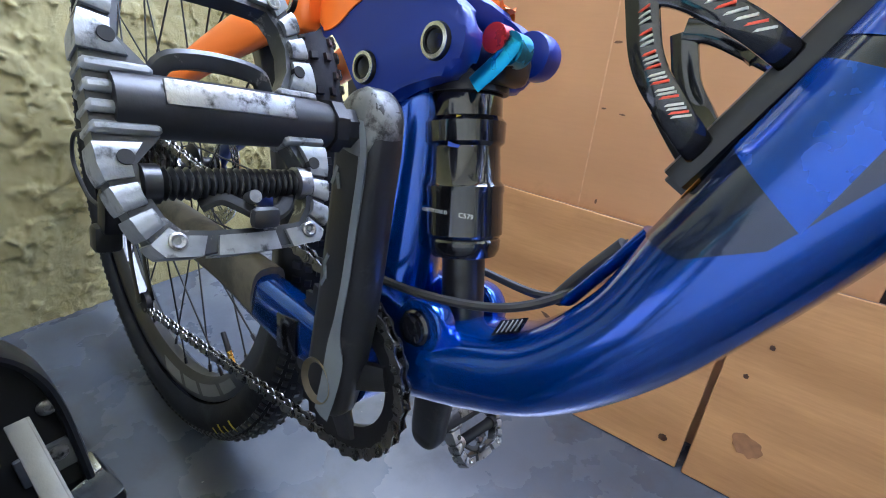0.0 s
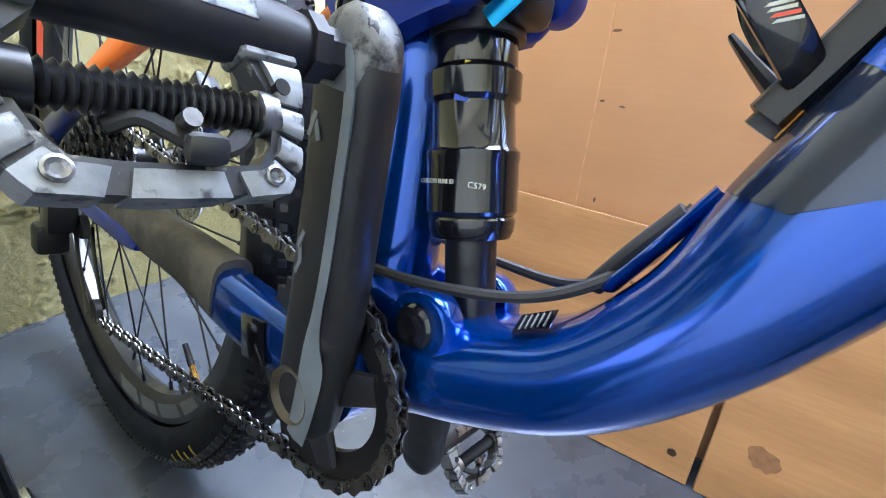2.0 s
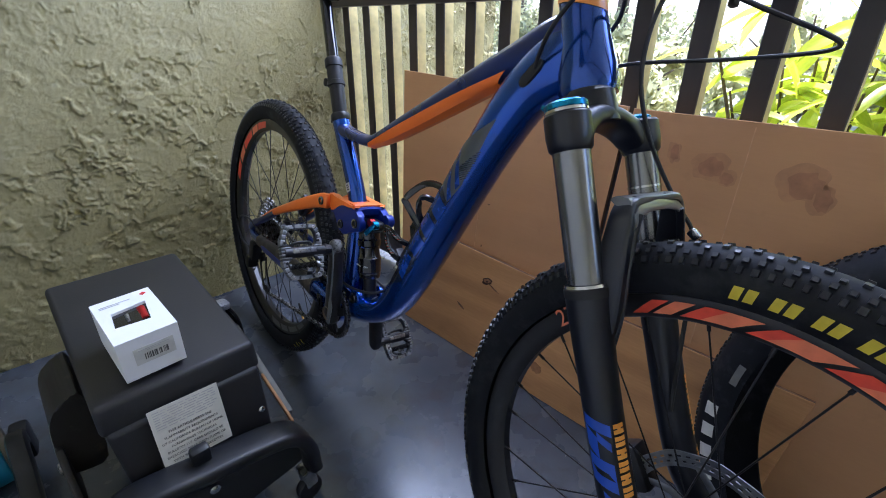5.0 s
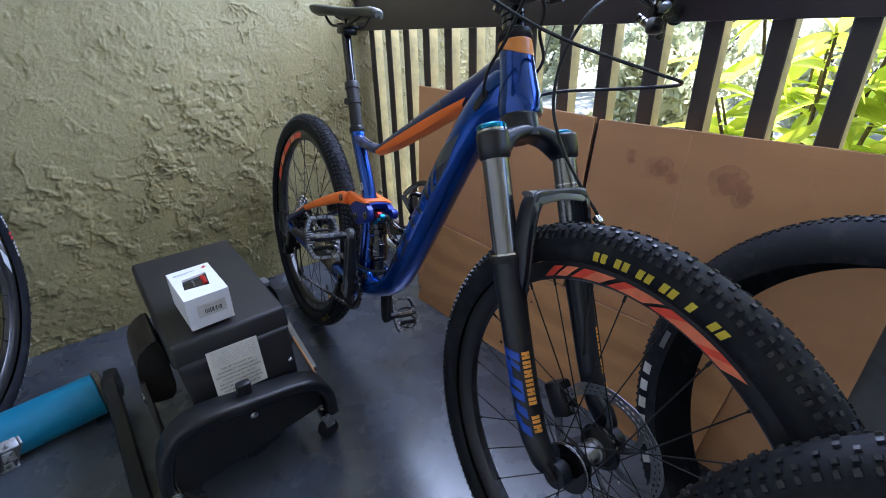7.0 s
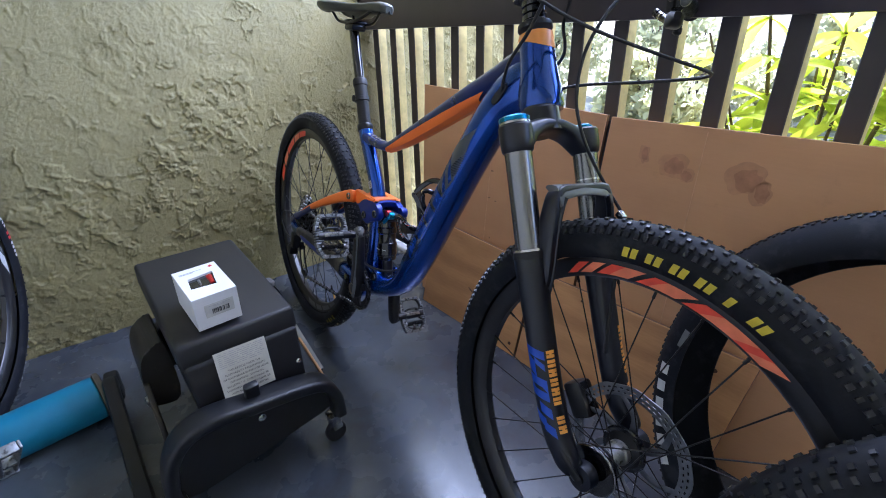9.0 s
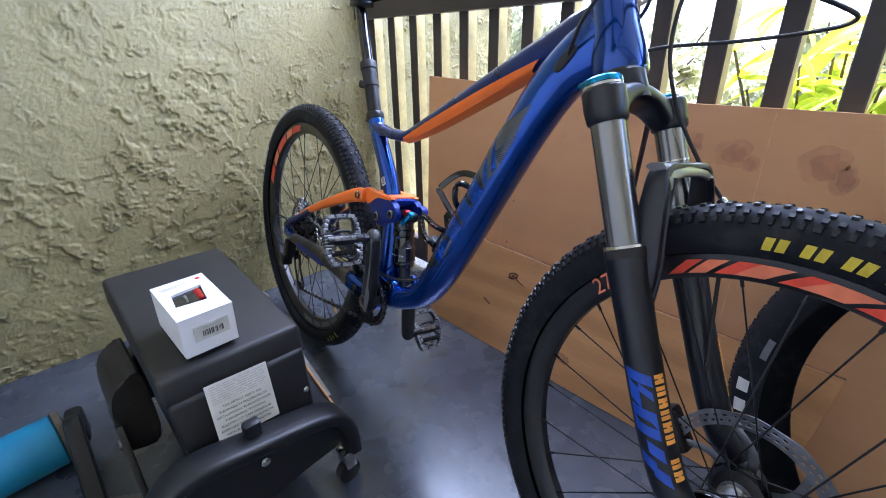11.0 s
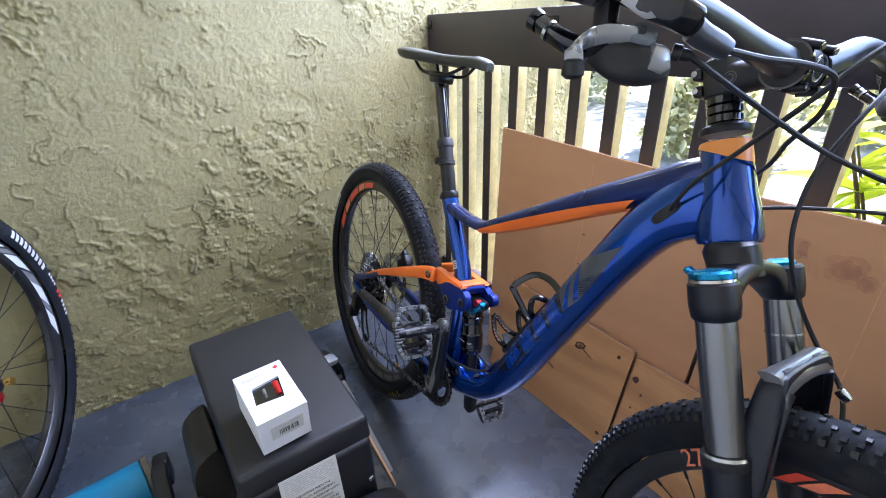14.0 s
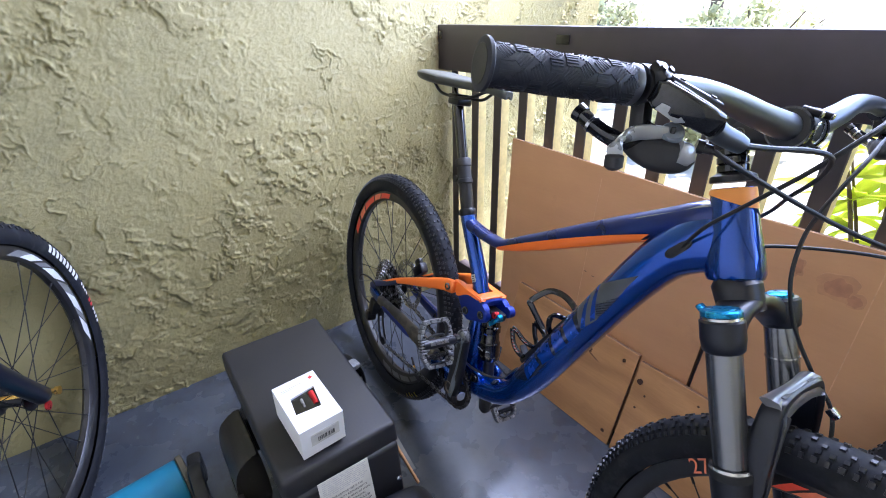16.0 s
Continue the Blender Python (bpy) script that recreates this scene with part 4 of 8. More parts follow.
add_box(bm, (0.046, 0.040, 0.016), Matrix.Translation(top + V3(0.006, 0, 0.004)), 0.005)
add_box(bm, (0.034, 0.050, 0.008), Matrix.Translation(top + V3(0.008, 0, 0.016)), 0.003)
part("saddle_clamp", bm, BLACK, post)
bm = bmesh.new()
rows = []
SAD = [(-0.135, 0.050, 0.000, 0.020), (-0.125, 0.066, 0.004, 0.026), (-0.090, 0.073, 0.004, 0.030), (-0.050, 0.066, 0.001, 0.028), (0.000, 0.043, -0.002, 0.024), (0.050, 0.028, -0.003, 0.022), (0.100, 0.021, -0.003, 0.022), (0.135, 0.017, -0.008, 0.020), (0.147, 0.009, -0.014, 0.012)]
SC = top + V3(0.030, 0, 0.050)
for x, hw, z, dp in spline(SAD, 4):
    ring = []
    for k in range(24):
        t = 2 * math.pi * k / 24
        c, s_ = math.cos(t), math.sin(t)
        zz = z + (0.010 * s_ - 0.003 * (1 - abs(c)) * (1 if abs(x) < 0.11 else 0) if s_ > 0 else dp * s_ * (abs(c) ** 0.6))
        ring.append((SC.x + x, SC.y + hw * math.copysign(abs(c) ** 0.8, c), SC.z + zz))
    rows.append(ring)
add_rings(bm, rows)
saddle = part("saddle", bm, simple("saddle_skin", (0.055, 0.058, 0.050), 0.42, vary=0.15, scale=16, bump=0.3, grain=300), bike, "black padded saddle on two steel rails")
for s in (-1, 1):
    bm = bmesh.new()
    add_tube(bm, spline([SC + V3(-0.105, s * 0.030, -0.008), SC + V3(-0.080, s * 0.024, -0.030), SC + V3(-0.045, s * 0.021, -0.036), SC + V3(0.030, s * 0.021, -0.034), SC + V3(0.085, s * 0.010, -0.012)], 5), [0.0036] * 21, 10)
    part("saddle_rail", bm, BLACK, saddle)

# bottle cage on the down tube: a along the tube, b away from it
CD, CN, CS = V3(0.490, 0, 0.872), V3(-0.872, 0, 0.490), V3(0.608, 0, 0.477)


def cage_pt(a_, b_, y):
    return CS + CD * a_ + CN * b_ + V3(0, y, 0)


def cage_band(points, wide, thick=0.0022):
    bm = bmesh.new()
    c = spline([tuple(cage_pt(*p)) for p in points], 6)
    add_tube(bm, c, [(thick, wide)] * len(c), 10, power=4, side=CD)
    return bm


def band(points, wide, thick=0.0022, side=None, n=6):
    bm = bmesh.new()
    c = spline(points, n)
    add_tube(bm, c, [(thick, wide)] * len(c), 10, power=4, side=side or CD)
    return bm


cage = part("bottle_cage", cage_band([(-0.004, 0.003, 0), (0.05, 0.004, 0), (0.11, 0.004, 0), (0.168, 0.003, 0)], 0.006, 0.005), BLACK, bike, "black bottle cage with patterned edges")
bm = bmesh.new()
add_tube(bm, [cage_pt(a_, 0.004, 0) for a_ in (0.000, 0.06, 0.172)], [(0.0065, 0.0155)] * 3, 12, power=4, side=(0, 1, 0))
part("cage_spine", bm, BLACK, cage)
for s in (-1, 1):
    cup_hi = [(0.6335, 0, 0.5255), (0.627, s * 0.017, 0.5290), (0.613, s * 0.0285, 0.5360), (0.592, s * 0.0300, 0.5440), (0.578, s * 0.0305, 0.5450)]
    cup_lo = [(0.6150, 0, 0.4855), (0.6085, s * 0.018, 0.4945), (0.5975, s * 0.0285, 0.5070), (0.5860, s * 0.0305, 0.5215), (0.5775, s * 0.0308, 0.5440)]
    part("cage_cup", band(cup_hi, 0.0055), GLOSS_BLACK, cage)
    part("cage_cup", band(cup_lo, 0.0062), GLOSS_BLACK, cage)
    for rail, cnt in ((cup_hi, 12), (cup_lo, 20)):
        c = [Vector(p) for p in spline(rail, 12)]
        for q_ in range(cnt):
            p = c[len(c) // 2 - 4 + q_ * (len(c) // 2 + 2) // cnt]
            o = (p - V3(0.604, 0, 0.517))
            o = (o - CD * o.dot(CD)).normalized()
            bm = bmesh.new()
            t_ = CD.cross(o)
            add_box(bm, (0.0006, 0.0009, 0.0110), basis(p + o * 0.0022, o, (t_ * 0.7 - CD * 0.7).normalized(), (CD * 0.7 + t_ * 0.7).normalized()))
            part("cage_stripe", bm, RIM_RED if q_ % 3 == 1 else WHITE_PRINT, cage)
part("cage_arm", band([(0.679, 0, 0.6150), (0.676, 0.018, 0.6220), (0.660, 0.0330, 0.6270), (0.625, 0.0375, 0.6340), (0.592, 0.0320, 0.6270), (0.568, 0.0140, 0.5960), (0.572, 0.0160, 0.5850), (0.585, 0.0245, 0.5650), (0.6020, 0.0320, 0.5440), (0.6130, 0.0285, 0.5360)], 0.0062, 0.0026, V3(0.3, 0.35, 0.88).normalized()), GLOSS_BLACK, cage)
part("cage_arm", band([(0.679, 0, 0.6150), (0.678, -0.014, 0.6220), (0.668, -0.0270, 0.6250), (0.661, -0.0290, 0.6130), (0.659, -0.0230, 0.5920), (0.658, -0.0100, 0.5760), (0.652, 0, 0.5680)], 0.0052, 0.0024), GLOSS_BLACK, cage)
bm = bmesh.new()
hook = spline([(0.5868, 0, 0.5036), (0.5940, 0, 0.4968), (0.6020, 0, 0.4896), (0.6090, 0, 0.4838), (0.6150, 0, 0.4826), (0.6192, 0, 0.4872), (0.6215, 0, 0.4960)], 5)
add_tube(bm, hook, [(0.0013 + 0.0034 * min(1, k / 18), 0.0085 + 0.0020 * min(1, k / 12)) for k in range(len(hook))], 12, power=3.2, side=(0, 1, 0))
part("cage_foot", bm, BLACK, cage)
for a_ in (0.030, 0.095):
    bm = bmesh.new()
    add_lathe(bm, [(0.002, -0.002), (0.0045, -0.0015), (0.0045, 0.002)], 12, basis(cage_pt(a_, 0.0085, 0), CD, CN * -1, (0, 1, 0)))
    part("cage_bolt", bm, STEEL, cage)

# wheels
R_R, A_R = 0.352, 0.0285
rear, rin, _ = make_wheel(bike, "rear_wheel", Matrix.Translation(HUB_R) @ Matrix.Rotation(0.042, 4, "X") @ Matrix.Rotation(0.3, 4, "Y"), R_R, A_R, 3, knobs=168, label="rear wheel with black rim and red-orange stickers")
for th0, th1, mat_ in ((1.75, 1.95, RIM_RED), (1.97, 2.12, RIM_SALMON), (2.15, 2.42, RIM_RED), (2.45, 2.62, RIM_SALMON), (2.66, 2.86, RIM_RED)):
    for far in (False, True):
        rim_sticker(rear, "rim_sticker", mat_, R_R, A_R, th0 + 0.3, th1 + 0.3, 0.0, 1.0, -0.05, far)
for th0, th1, mat_ in ((-1.62, -1.42, RIM_GREY), (-1.38, -1.22, RIM_GREY), (-1.18, -0.98, RIM_GREY), (-0.94, -0.8, RIM_GREY)):
    rim_sticker(rear, "rim_sticker", mat_, R_R, A_R, th0 + 0.3, th1 + 0.3, 0.05, 0.95, 0.06)
bm = bmesh.new()
th = radians(-49) + 0.3
rd = V3(math.cos(th), 0, math.sin(th))
add_cyl(bm, rd * (rin - 0.004), rd * (rin - 0.026), 0.0032, 10)
valve = part("valve", bm, BRASS, rear, "brass tubeless valve with a black cap")
bm = bmesh.new()
add_cyl(bm, rd * (rin - 0.024), rd * (rin - 0.048), 0.0036, 10, 0.0028)
part("valve_cap", bm, BLACK_MATT, valve)
bm = bmesh.new()
for k in range(4):
    add_tyre_glyph(bm, R_R, A_R, -0.98 + 0.3 + 0.055 * k, 0.05, 1.55, 0.98, [[(0.1, 0), (.3, 1), (.62, 1), (.42, 0)]] if k % 2 else [[(0, .2), (.2, .9), (.5, .9), (.3, .2)]])
part("tyre_print", bm, YELLOW, rear, "worn yellow tyre print")
bm = bmesh.new()
for k in range(9):
    add_tyre_glyph(bm, R_R, A_R, 2.50 + 0.3 + 0.045 * k, 0.045, 1.15, 1.5, BAR)
part("tyre_print", bm, WHITE_PRINT, rear)
for y, rad in ((0.052, 0.08), ):
    b = rotor_mesh(rad, 5)
    part("brake_rotor", b, STEEL, rear, "drilled steel brake rotor", Matrix.Translation((0, y, 0)))
bm = bmesh.new()
add_box(bm, (0.034, 0.026, 0.056), Matrix.Translation(HUB_R + V3(0.052, 0.054, 0.076)) @ pose(0, 0, 0, 0, 48, 0), 0.007)
add_box(bm, (0.020, 0.014, 0.030), Matrix.Translation(HUB_R + V3(0.030, 0.060, 0.092)) @ pose(0, 0, 0, 0, 48, 0), 0.004)
part("brake_caliper", bm, BLACK, bike)
# cassette
for k in range(9):
    bm = bmesh.new()
    rad = 0.088 - 0.0078 * k
    n = int(42 - 3.4 * k)
    out = []
    for i in range(n * 2):
        t = math.pi * i / n
        rr = rad + (0.0028 if i % 2 else -0.0028)
        out.append((rr * math.cos(t), rr * math.sin(t)))
    inner = [(0.62 * rad * math.cos(math.pi * i / n), 0.62 * rad * math.sin(math.pi * i / n)) for i in range(n * 2)]
    y = -0.020 - 0.0042 * k
    rings = [[V3(p[0], y + dy, p[1]) for p in ring] for ring, dy in ((inner, -0.0009), (out, -0.0009), (out, 0.0009), (inner, 0.0009))]
    add_rings(bm, rings, cap=False, closed=True)
    part("sprocket", bm, CHAIN, rear)

# drivetrain
PEDAL_DARK = simple("worn_dark_alloy", (0.06, 0.062, 0.066), 0.42, metal=0.7, vary=0.3, scale=60, bump=0.15, dirt=(0.42, 0.42, 0.41), dirt_at=0.60)
PEDAL_SILVER = simple("scraped_silver", (0.24, 0.25, 0.265), 0.46, metal=0.55, vary=0.25, scale=70, bump=0.3, dirt=(0.045, 0.047, 0.05), dirt_at=0.53)
SCRAPED = simple("scraped_crank_end", (0.15, 0.155, 0.165), 0.46, metal=0.35, vary=0.3, scale=55, bump=0.2, dirt=(0.025, 0.025, 0.028), dirt_at=0.50)
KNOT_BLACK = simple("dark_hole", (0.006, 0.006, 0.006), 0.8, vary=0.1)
RING_Y = -0.0470
bm = bmesh.new()
n = 32
out = [((0.0552 + (0.0026 if i % 2 else -0.0026)) * math.cos(math.pi * i / n), (0.0552 + (0.0026 if i % 2 else -0.0026)) * math.sin(math.pi * i / n)) for i in range(2 * n)]
inn = [(0.0440 * math.cos(math.pi * i / n), 0.0365 * math.sin(math.pi * i / n)) for i in range(2 * n)]
add_rings(bm, [[BB + V3(p[0], RING_Y + dy, p[1]) for p in ring] for ring, dy in ((inn, -0.0018), (out, -0.0018), (out, 0.0018), (inn, 0.0018))], cap=False, closed=True)
ring_ob = part("chainring", bm, BLACK, bike, "black chainring")
for k in range(4):
    t = radians(20 + 90 * k)
    bm = bmesh.new()
    add_tube(bm, [BB + V3(0.016 * math.cos(t), RING_Y - 0.006, 0.016 * math.sin(t)), BB + V3(0.046 * math.cos(t), RING_Y - 0.002, 0.046 * math.sin(t))], [(0.011, 0.004), (0.008, 0.003)], 10, power=3, side=(0, 1, 0))
    part("spider_arm", bm, CRANK_BLACK, ring_ob)
CR1 = V3(0.4845, 0, 0.4750)
ARM_AT = BB + V3(0.0055, 0, 0)
CR2 = V3(0.442, 0, 0.198)


def crank_arm(a, b, y0, y1, name):
    bm = bmesh.new()
    d = (b - a).normalized()
    c = spline([(-0.125, 0.015, 0.009), (-0.10, 0.0205, 0.011), (0.0, 0.0218, 0.012), (0.2, 0.0225, 0.012), (0.5, 0.0218, 0.0115), (0.8, 0.0200, 0.011), (0.97, 0.0200, 0.0105), (1.06, 0.0160, 0.010), (1.10, 0.0090, 0.008), (1.115, 0.004, 0.005)], 4)
    pts, rad = [], []
    for t, w_, h_ in c:
        p = a.lerp(b, t)
        pts.append(V3(p.x, y0 + (y1 - y0) * min(1, max(0, t)) ** 1.4, p.z))
        rad.append((w_ * 0.88, h_))
    add_tube(bm, pts, rad, 16, power=3.4, side=(0, 1, 0))
    return part(name, bm, CRANK_BLACK, bike, "worn black crank arm with a grey edge")


arm = crank_arm(ARM_AT, CR1, -0.0570, -0.0745, "crank_arm")
d = (CR1 - ARM_AT).normalized()
f = V3(d.z, 0, -d.x)


def arm_face(t):
    return -0.0570 - 0.0175 * max(0.0, min(1.0, t)) ** 1.4 - 0.0122 + 0.0013 * max(0.0, t)


# the grey stripe runs from the boss down the face and widens at the foot
bm = bmesh.new()
rows = []
for t, o0, o1 in spline([(-0.115, 0.0030, 0.0165), (0.0, 0.0026, 0.0180), (0.17, 0.0022, 0.0186), (0.25, 0.0030, 0.0130), (0.33, 0.0046, 0.0112), (0.5, 0.0060, 0.0120), (0.72, 0.0066, 0.0122), (0.9, 0.0074, 0.0126), (0.99, 0.0050, 0.0110), (1.03, 0.0004, 0.0070)], 4):
    p = ARM_AT.lerp(CR1, t)
    y = arm_face(t)
    rows.append([p + f * o1 + V3(0, y - 0.0002, 0), p + f * (o1 + o0) / 2 + V3(0, y - 0.0010, 0), p + f * o0 + V3(0, y - 0.0002, 0), p + f * (o1 + o0) / 2 + V3(0, y + 0.006, 0)])
add_rings(bm, rows)
part("crank_edge", bm, CRANK_GREY, arm, "grey painted crank edge")
bm = bmesh.new()
c = spline([(0.93, 0.0140, 0.0128), (1.00, 0.0190, 0.0128), (1.05, 0.0170, 0.0122), (1.09, 0.0115, 0.0105), (1.115, 0.0050, 0.0070)], 4)
add_tube(bm, [ARM_AT.lerp(CR1, p[0]) + V3(0, -0.0748, 0) for p in c], [(p[1] * 0.90, p[2] - 0.0014) for p in c], 18, power=2.8, side=(0, 1, 0))
part("crank_boss", bm, SCRAPED, arm, "scraped bare metal crank end")
for t, off, size, lean in ((0.83, -0.0072, (0.0024, 0.0006, 0.010), 18), (0.82, -0.0040, (0.0024, 0.0006, 0.008), -20), (0.52, -0.0072, (0.0022, 0.0006, 0.008), 24), (0.475, -0.0070, (0.0022, 0.0006, 0.009), -12), (0.43, -0.0078, (0.0020, 0.0006, 0.006), 26)):
    p = ARM_AT.lerp(CR1, t) + f * (off - 0.002)
    bm = bmesh.new()
    add_box(bm, size, Matrix.Translation((p.x, arm_face(t) - 0.0002, p.z)) @ pose(0, 0, 0, 0, lean, 0))
    part("worn_print", bm, CRANK_GREY, arm)
bm = bmesh.new()
add_lathe(bm, [(0.0100, -0.010), (0.0145, -0.012), (0.0150, -0.010), (0.0150, 0.004), (0.0105, 0.004), (0.0100, -0.010)], 32, Matrix.Translation(BB + V3(0.0040, -0.0585, 0)), cap=False)
part("crank_axle_ring", bm, simple("dull_bronze", (0.30, 0.25, 0.18), 0.35, metal=0.9, vary=0.2, scale=80), arm)
bm = bmesh.new()
add_lathe(bm, [(0.0102, 0.02), (0.0102, -0.003)], 24, Matrix.Translation(BB + V3(0.0040, -0.0585, 0)))
part("axle_hollow", bm, BLACK_MATT, arm)
crank_arm(BB, CR2, 0.062, 0.078, "crank_arm")


def pedal(m, name="pedal"):
    """A caged platform pedal with a clip mechanism. Local x is the plate's normal, y runs along the axle outward, z up."""
    outer = [(0.0405, 0.0), (0.0405, 0.012), (0.0400, 0.022), (0.0365, 0.033), (0.0325, 0.043), (0.0270, 0.0520), (0.0140, 0.0530), (0.0, 0.0535), (-0.0150, 0.0530), (-0.0285, 0.0520), (-0.0335, 0.0430), (-0.0360, 0.0310), (-0.0375, 0.020), (-0.0380, 0.010), (-0.0380, 0.0)]
    inner = [(0.0205, 0.0), (0.0225, 0.012), (0.0300, 0.021), (0.0285, 0.031), (0.0250, 0.039), (0.0205, 0.0440), (0.0120, 0.0448), (0.0, 0.0450), (-0.0130, 0.0448), (-0.0220, 0.0440), (-0.0260, 0.038), (-0.0280, 0.0295), (-0.0270, 0.020), (-0.0220, 0.010), (-0.0195, 0.0)]

    def at(points, u, grow=1.0):
        k_ = min(int(u), 13)
        a_, b_ = points[k_], points[k_ + 1]
        return (a_[0] + (b_[0] - a_[0]) * (u - k_)) * grow, (a_[1] + (b_[1] - a_[1]) * (u - k_)) * grow * 0.94

    steps = [q_ / 3 for q_ in range(43)]
    out_loop = [at(outer, u) for u in steps] + [(p[0], -p[1]) for p in (at(outer, u) for u in reversed(steps[1:-1]))]
    in_loop = [at(inner, u) for u in steps] + [(p[0], -p[1]) for p in (at(inner, u) for u in reversed(steps[1:-1]))]
    bm = bmesh.new()
    add_rings(bm, [[Vector((x, p[0], p[1])) for p in loop] for loop, x in ((in_loop, -0.0046), (out_loop, -0.0046), (out_loop, 0.0046), (in_loop, 0.0046))], cap=False, closed=True)
    cage_ob = part(name, bm, PEDAL_DARK, bike, "worn silver caged clip-in pedal", m)
    # bright worn lands between dark notches
    for u0, u1 in ((1.25, 2.42), (2.60, 3.35), (3.55, 4.30), (4.48, 5.90), (6.25, 7.80), (8.15, 9.52), (9.70, 10.45), (10.65, 11.40), (11.58, 12.80)):
        for z in (-1, 1):
            bm = bmesh.new()
            rows = []
            for q_ in range(6):
                u = u0 + (u1 - u0) * q_ / 5
                a_, b_ = at(inner, u), at(outer, u, 1.018)
                mid = (a_[0] + 0.22 * (b_[0] - a_[0]), a_[1] + 0.22 * (b_[1] - a_[1]))
                x = 0.0060 if q_ in (0, 5) else 0.0068
                rows.append([Vector((-x, mid[0], z * mid[1])), Vector((-x, b_[0], z * b_[1])), Vector((x, b_[0], z * b_[1])), Vector((x, mid[0], z * mid[1]))])
            add_rings(bm, rows)
            part("grip_lug", bm, PEDAL_SILVER, cage_ob)
    for y, wd in ((-0.0295, 0.0175), (0.0315, 0.0190)):
        for k_ in range(4):
            bm = bmesh.new()
            add_box(bm, (0.0142, wd, 0.0038), Matrix.Translation((0, y, -0.0093 + 0.0062 * k_)), 0.0012, 1)
            part("grip_rib", bm, PEDAL_SILVER, cage_ob)
        for z in (-0.0185, 0.0185):
            bm = bmesh.new()
            add_lathe(bm, [(0.0024, -0.0074), (0.0024, 0.0074)], 14, Matrix.Translation((0, y * 1.06, z)) @ Matrix.Rotation(radians(90), 4, "Z"))
            part("pin_hole", bm, KNOT_BLACK, cage_ob)
    for y, z in ((-0.0245, -0.0448), (0.0230, -0.0450), (0.0230, 0.0450), (-0.0245, 0.0448)):
        bm = bmesh.new()
        add_lathe(bm, [(0.0012, -0.0068), (0.0022, -0.0078), (0.0029, -0.0075), (0.0029, 0.0075), (0.0022, 0.0078), (0.0012, 0.0068)], 14, Matrix.Translation((0, y, z)) @ Matrix.Rotation(radians(90), 4, "Z"))
        part("pedal_pin", bm, ALLOY, cage_ob)
    bm = bmesh.new()
    add_tube(bm, [(0, -0.056, 0), (0, -0.036, 0), (0, 0.0, 0), (0, 0.034, 0)], [0.0080, 0.0104, 0.0106, 0.0100], 18)
    part("pedal_axle", bm, CRANK_BLACK, cage_ob)
    bm = bmesh.new()
    add_box(bm, (0.0015, 0.046, 0.0085), Matrix.Translation((0.0100, -0.002, 0.002)), 0.0006)
    part("worn_patch", bm, ALLOY, cage_ob)
    bm = bmesh.new()
    add_tube(bm, [(0, -0.044, 0), (0, -0.050, 0), (0, -0.051, 0), (0, -0.060, 0)], [0.0115, 0.0115, 0.0090, 0.0090], 8)
    part("axle_collar", bm, CRANK_BLACK, cage_ob)
    for z in (-1, 1):
        bm = bmesh.new()
        if z > 0:
            add_tube(bm, spline([(-0.002, -0.020, 0.011), (0.002, -0.015, 0.0160), (0.003, 0.0, 0.0175), (0.002, 0.015, 0.0160), (-0.002, 0.020, 0.011)], 5), [(0.0022, 0.0036)] * 21, 8)
            part("clip_plate", bm, PEDAL_DARK, cage_ob)
            continue
        add_tube(bm, [(0.001, -0.026 + 0.0006 * q_, z * 0.0255) for q_ in range(87)], [(0.0050, 0.0057, 0.0050, 0.0041)[q_ % 4] for q_ in range(87)], 12)
        part("clip_spring", bm, BLACK, cage_ob)
        for y in (-0.027, 0.027):
            bm = bmesh.new()
            add_lathe(bm, [(0.004, -0.003), (0.0066, -0.0025), (0.0066, 0.0025), (0.004, 0.003)], 16, Matrix.Translation((0.001, y, z * 0.0255)))
            part("spring_collar", bm, BLACK if y > 0 else ALLOY, cage_ob)
        bm = bmesh.new()
        add_lathe(bm, [(0.001, -0.0026), (0.0024, -0.0026), (0.0024, 0.0026), (0.001, 0.0026)], 12, Matrix.Translation((0.006, -0.004, z * 0.0315)) @ Matrix.Rotation(radians(90), 4, "Z"))
        part("tension_screw", bm, ALLOY, cage_ob)
        bm = bmesh.new()
        add_tube(bm, spline([(0.0, -0.022, z * 0.029), (0.004, -0.016, z * 0.036), (0.005, -0.008, z * 0.0385), (0.004, 0.000, z * 0.034), (0.003, 0.006, z * 0.031), (0.0, 0.012, z * 0.033)], 4), [(0.0018, 0.0030)] * 21, 8)
        part("clip_jaw", bm, KNOT_BLACK, cage_ob)
        bm = bmesh.new()
        add_box(bm, (0.005, 0.011, 0.008), Matrix.Translation((0.009, -0.006, z * 0.0395)) @ pose(0, 0, 0, 0, 25, 0), 0.0025)
        part("clip_tongue", bm, PEDAL_DARK, cage_ob)
    return cage_ob


pedal(basis((0.4825, -0.1430, 0.4740), (0.905, 0, 0.425), (0, -1, 0), (-0.425, 0, 0.905)))
pedal(basis((CR2.x, 0.1400, CR2.z), (0.82, 0, 0.57), (0, 1, 0), (-0.57, 0, 0.82)))

# chain: single links round the chainring, the lower run and the upper run
def chain_path():
    pts = []
    r = 0.0568
    for k in range(13):
        t = radians(80 - 172 * k / 12)
        pts.append(BB + V3(r * math.cos(t), RING_Y, r * math.sin(t)))
    cage_low = HUB_R + V3(0.052, -0.044, -0.165)
    pts += [pts[-1].lerp(cage_low, f) for f in np.linspace(0.04, 1, 30)]
    return pts


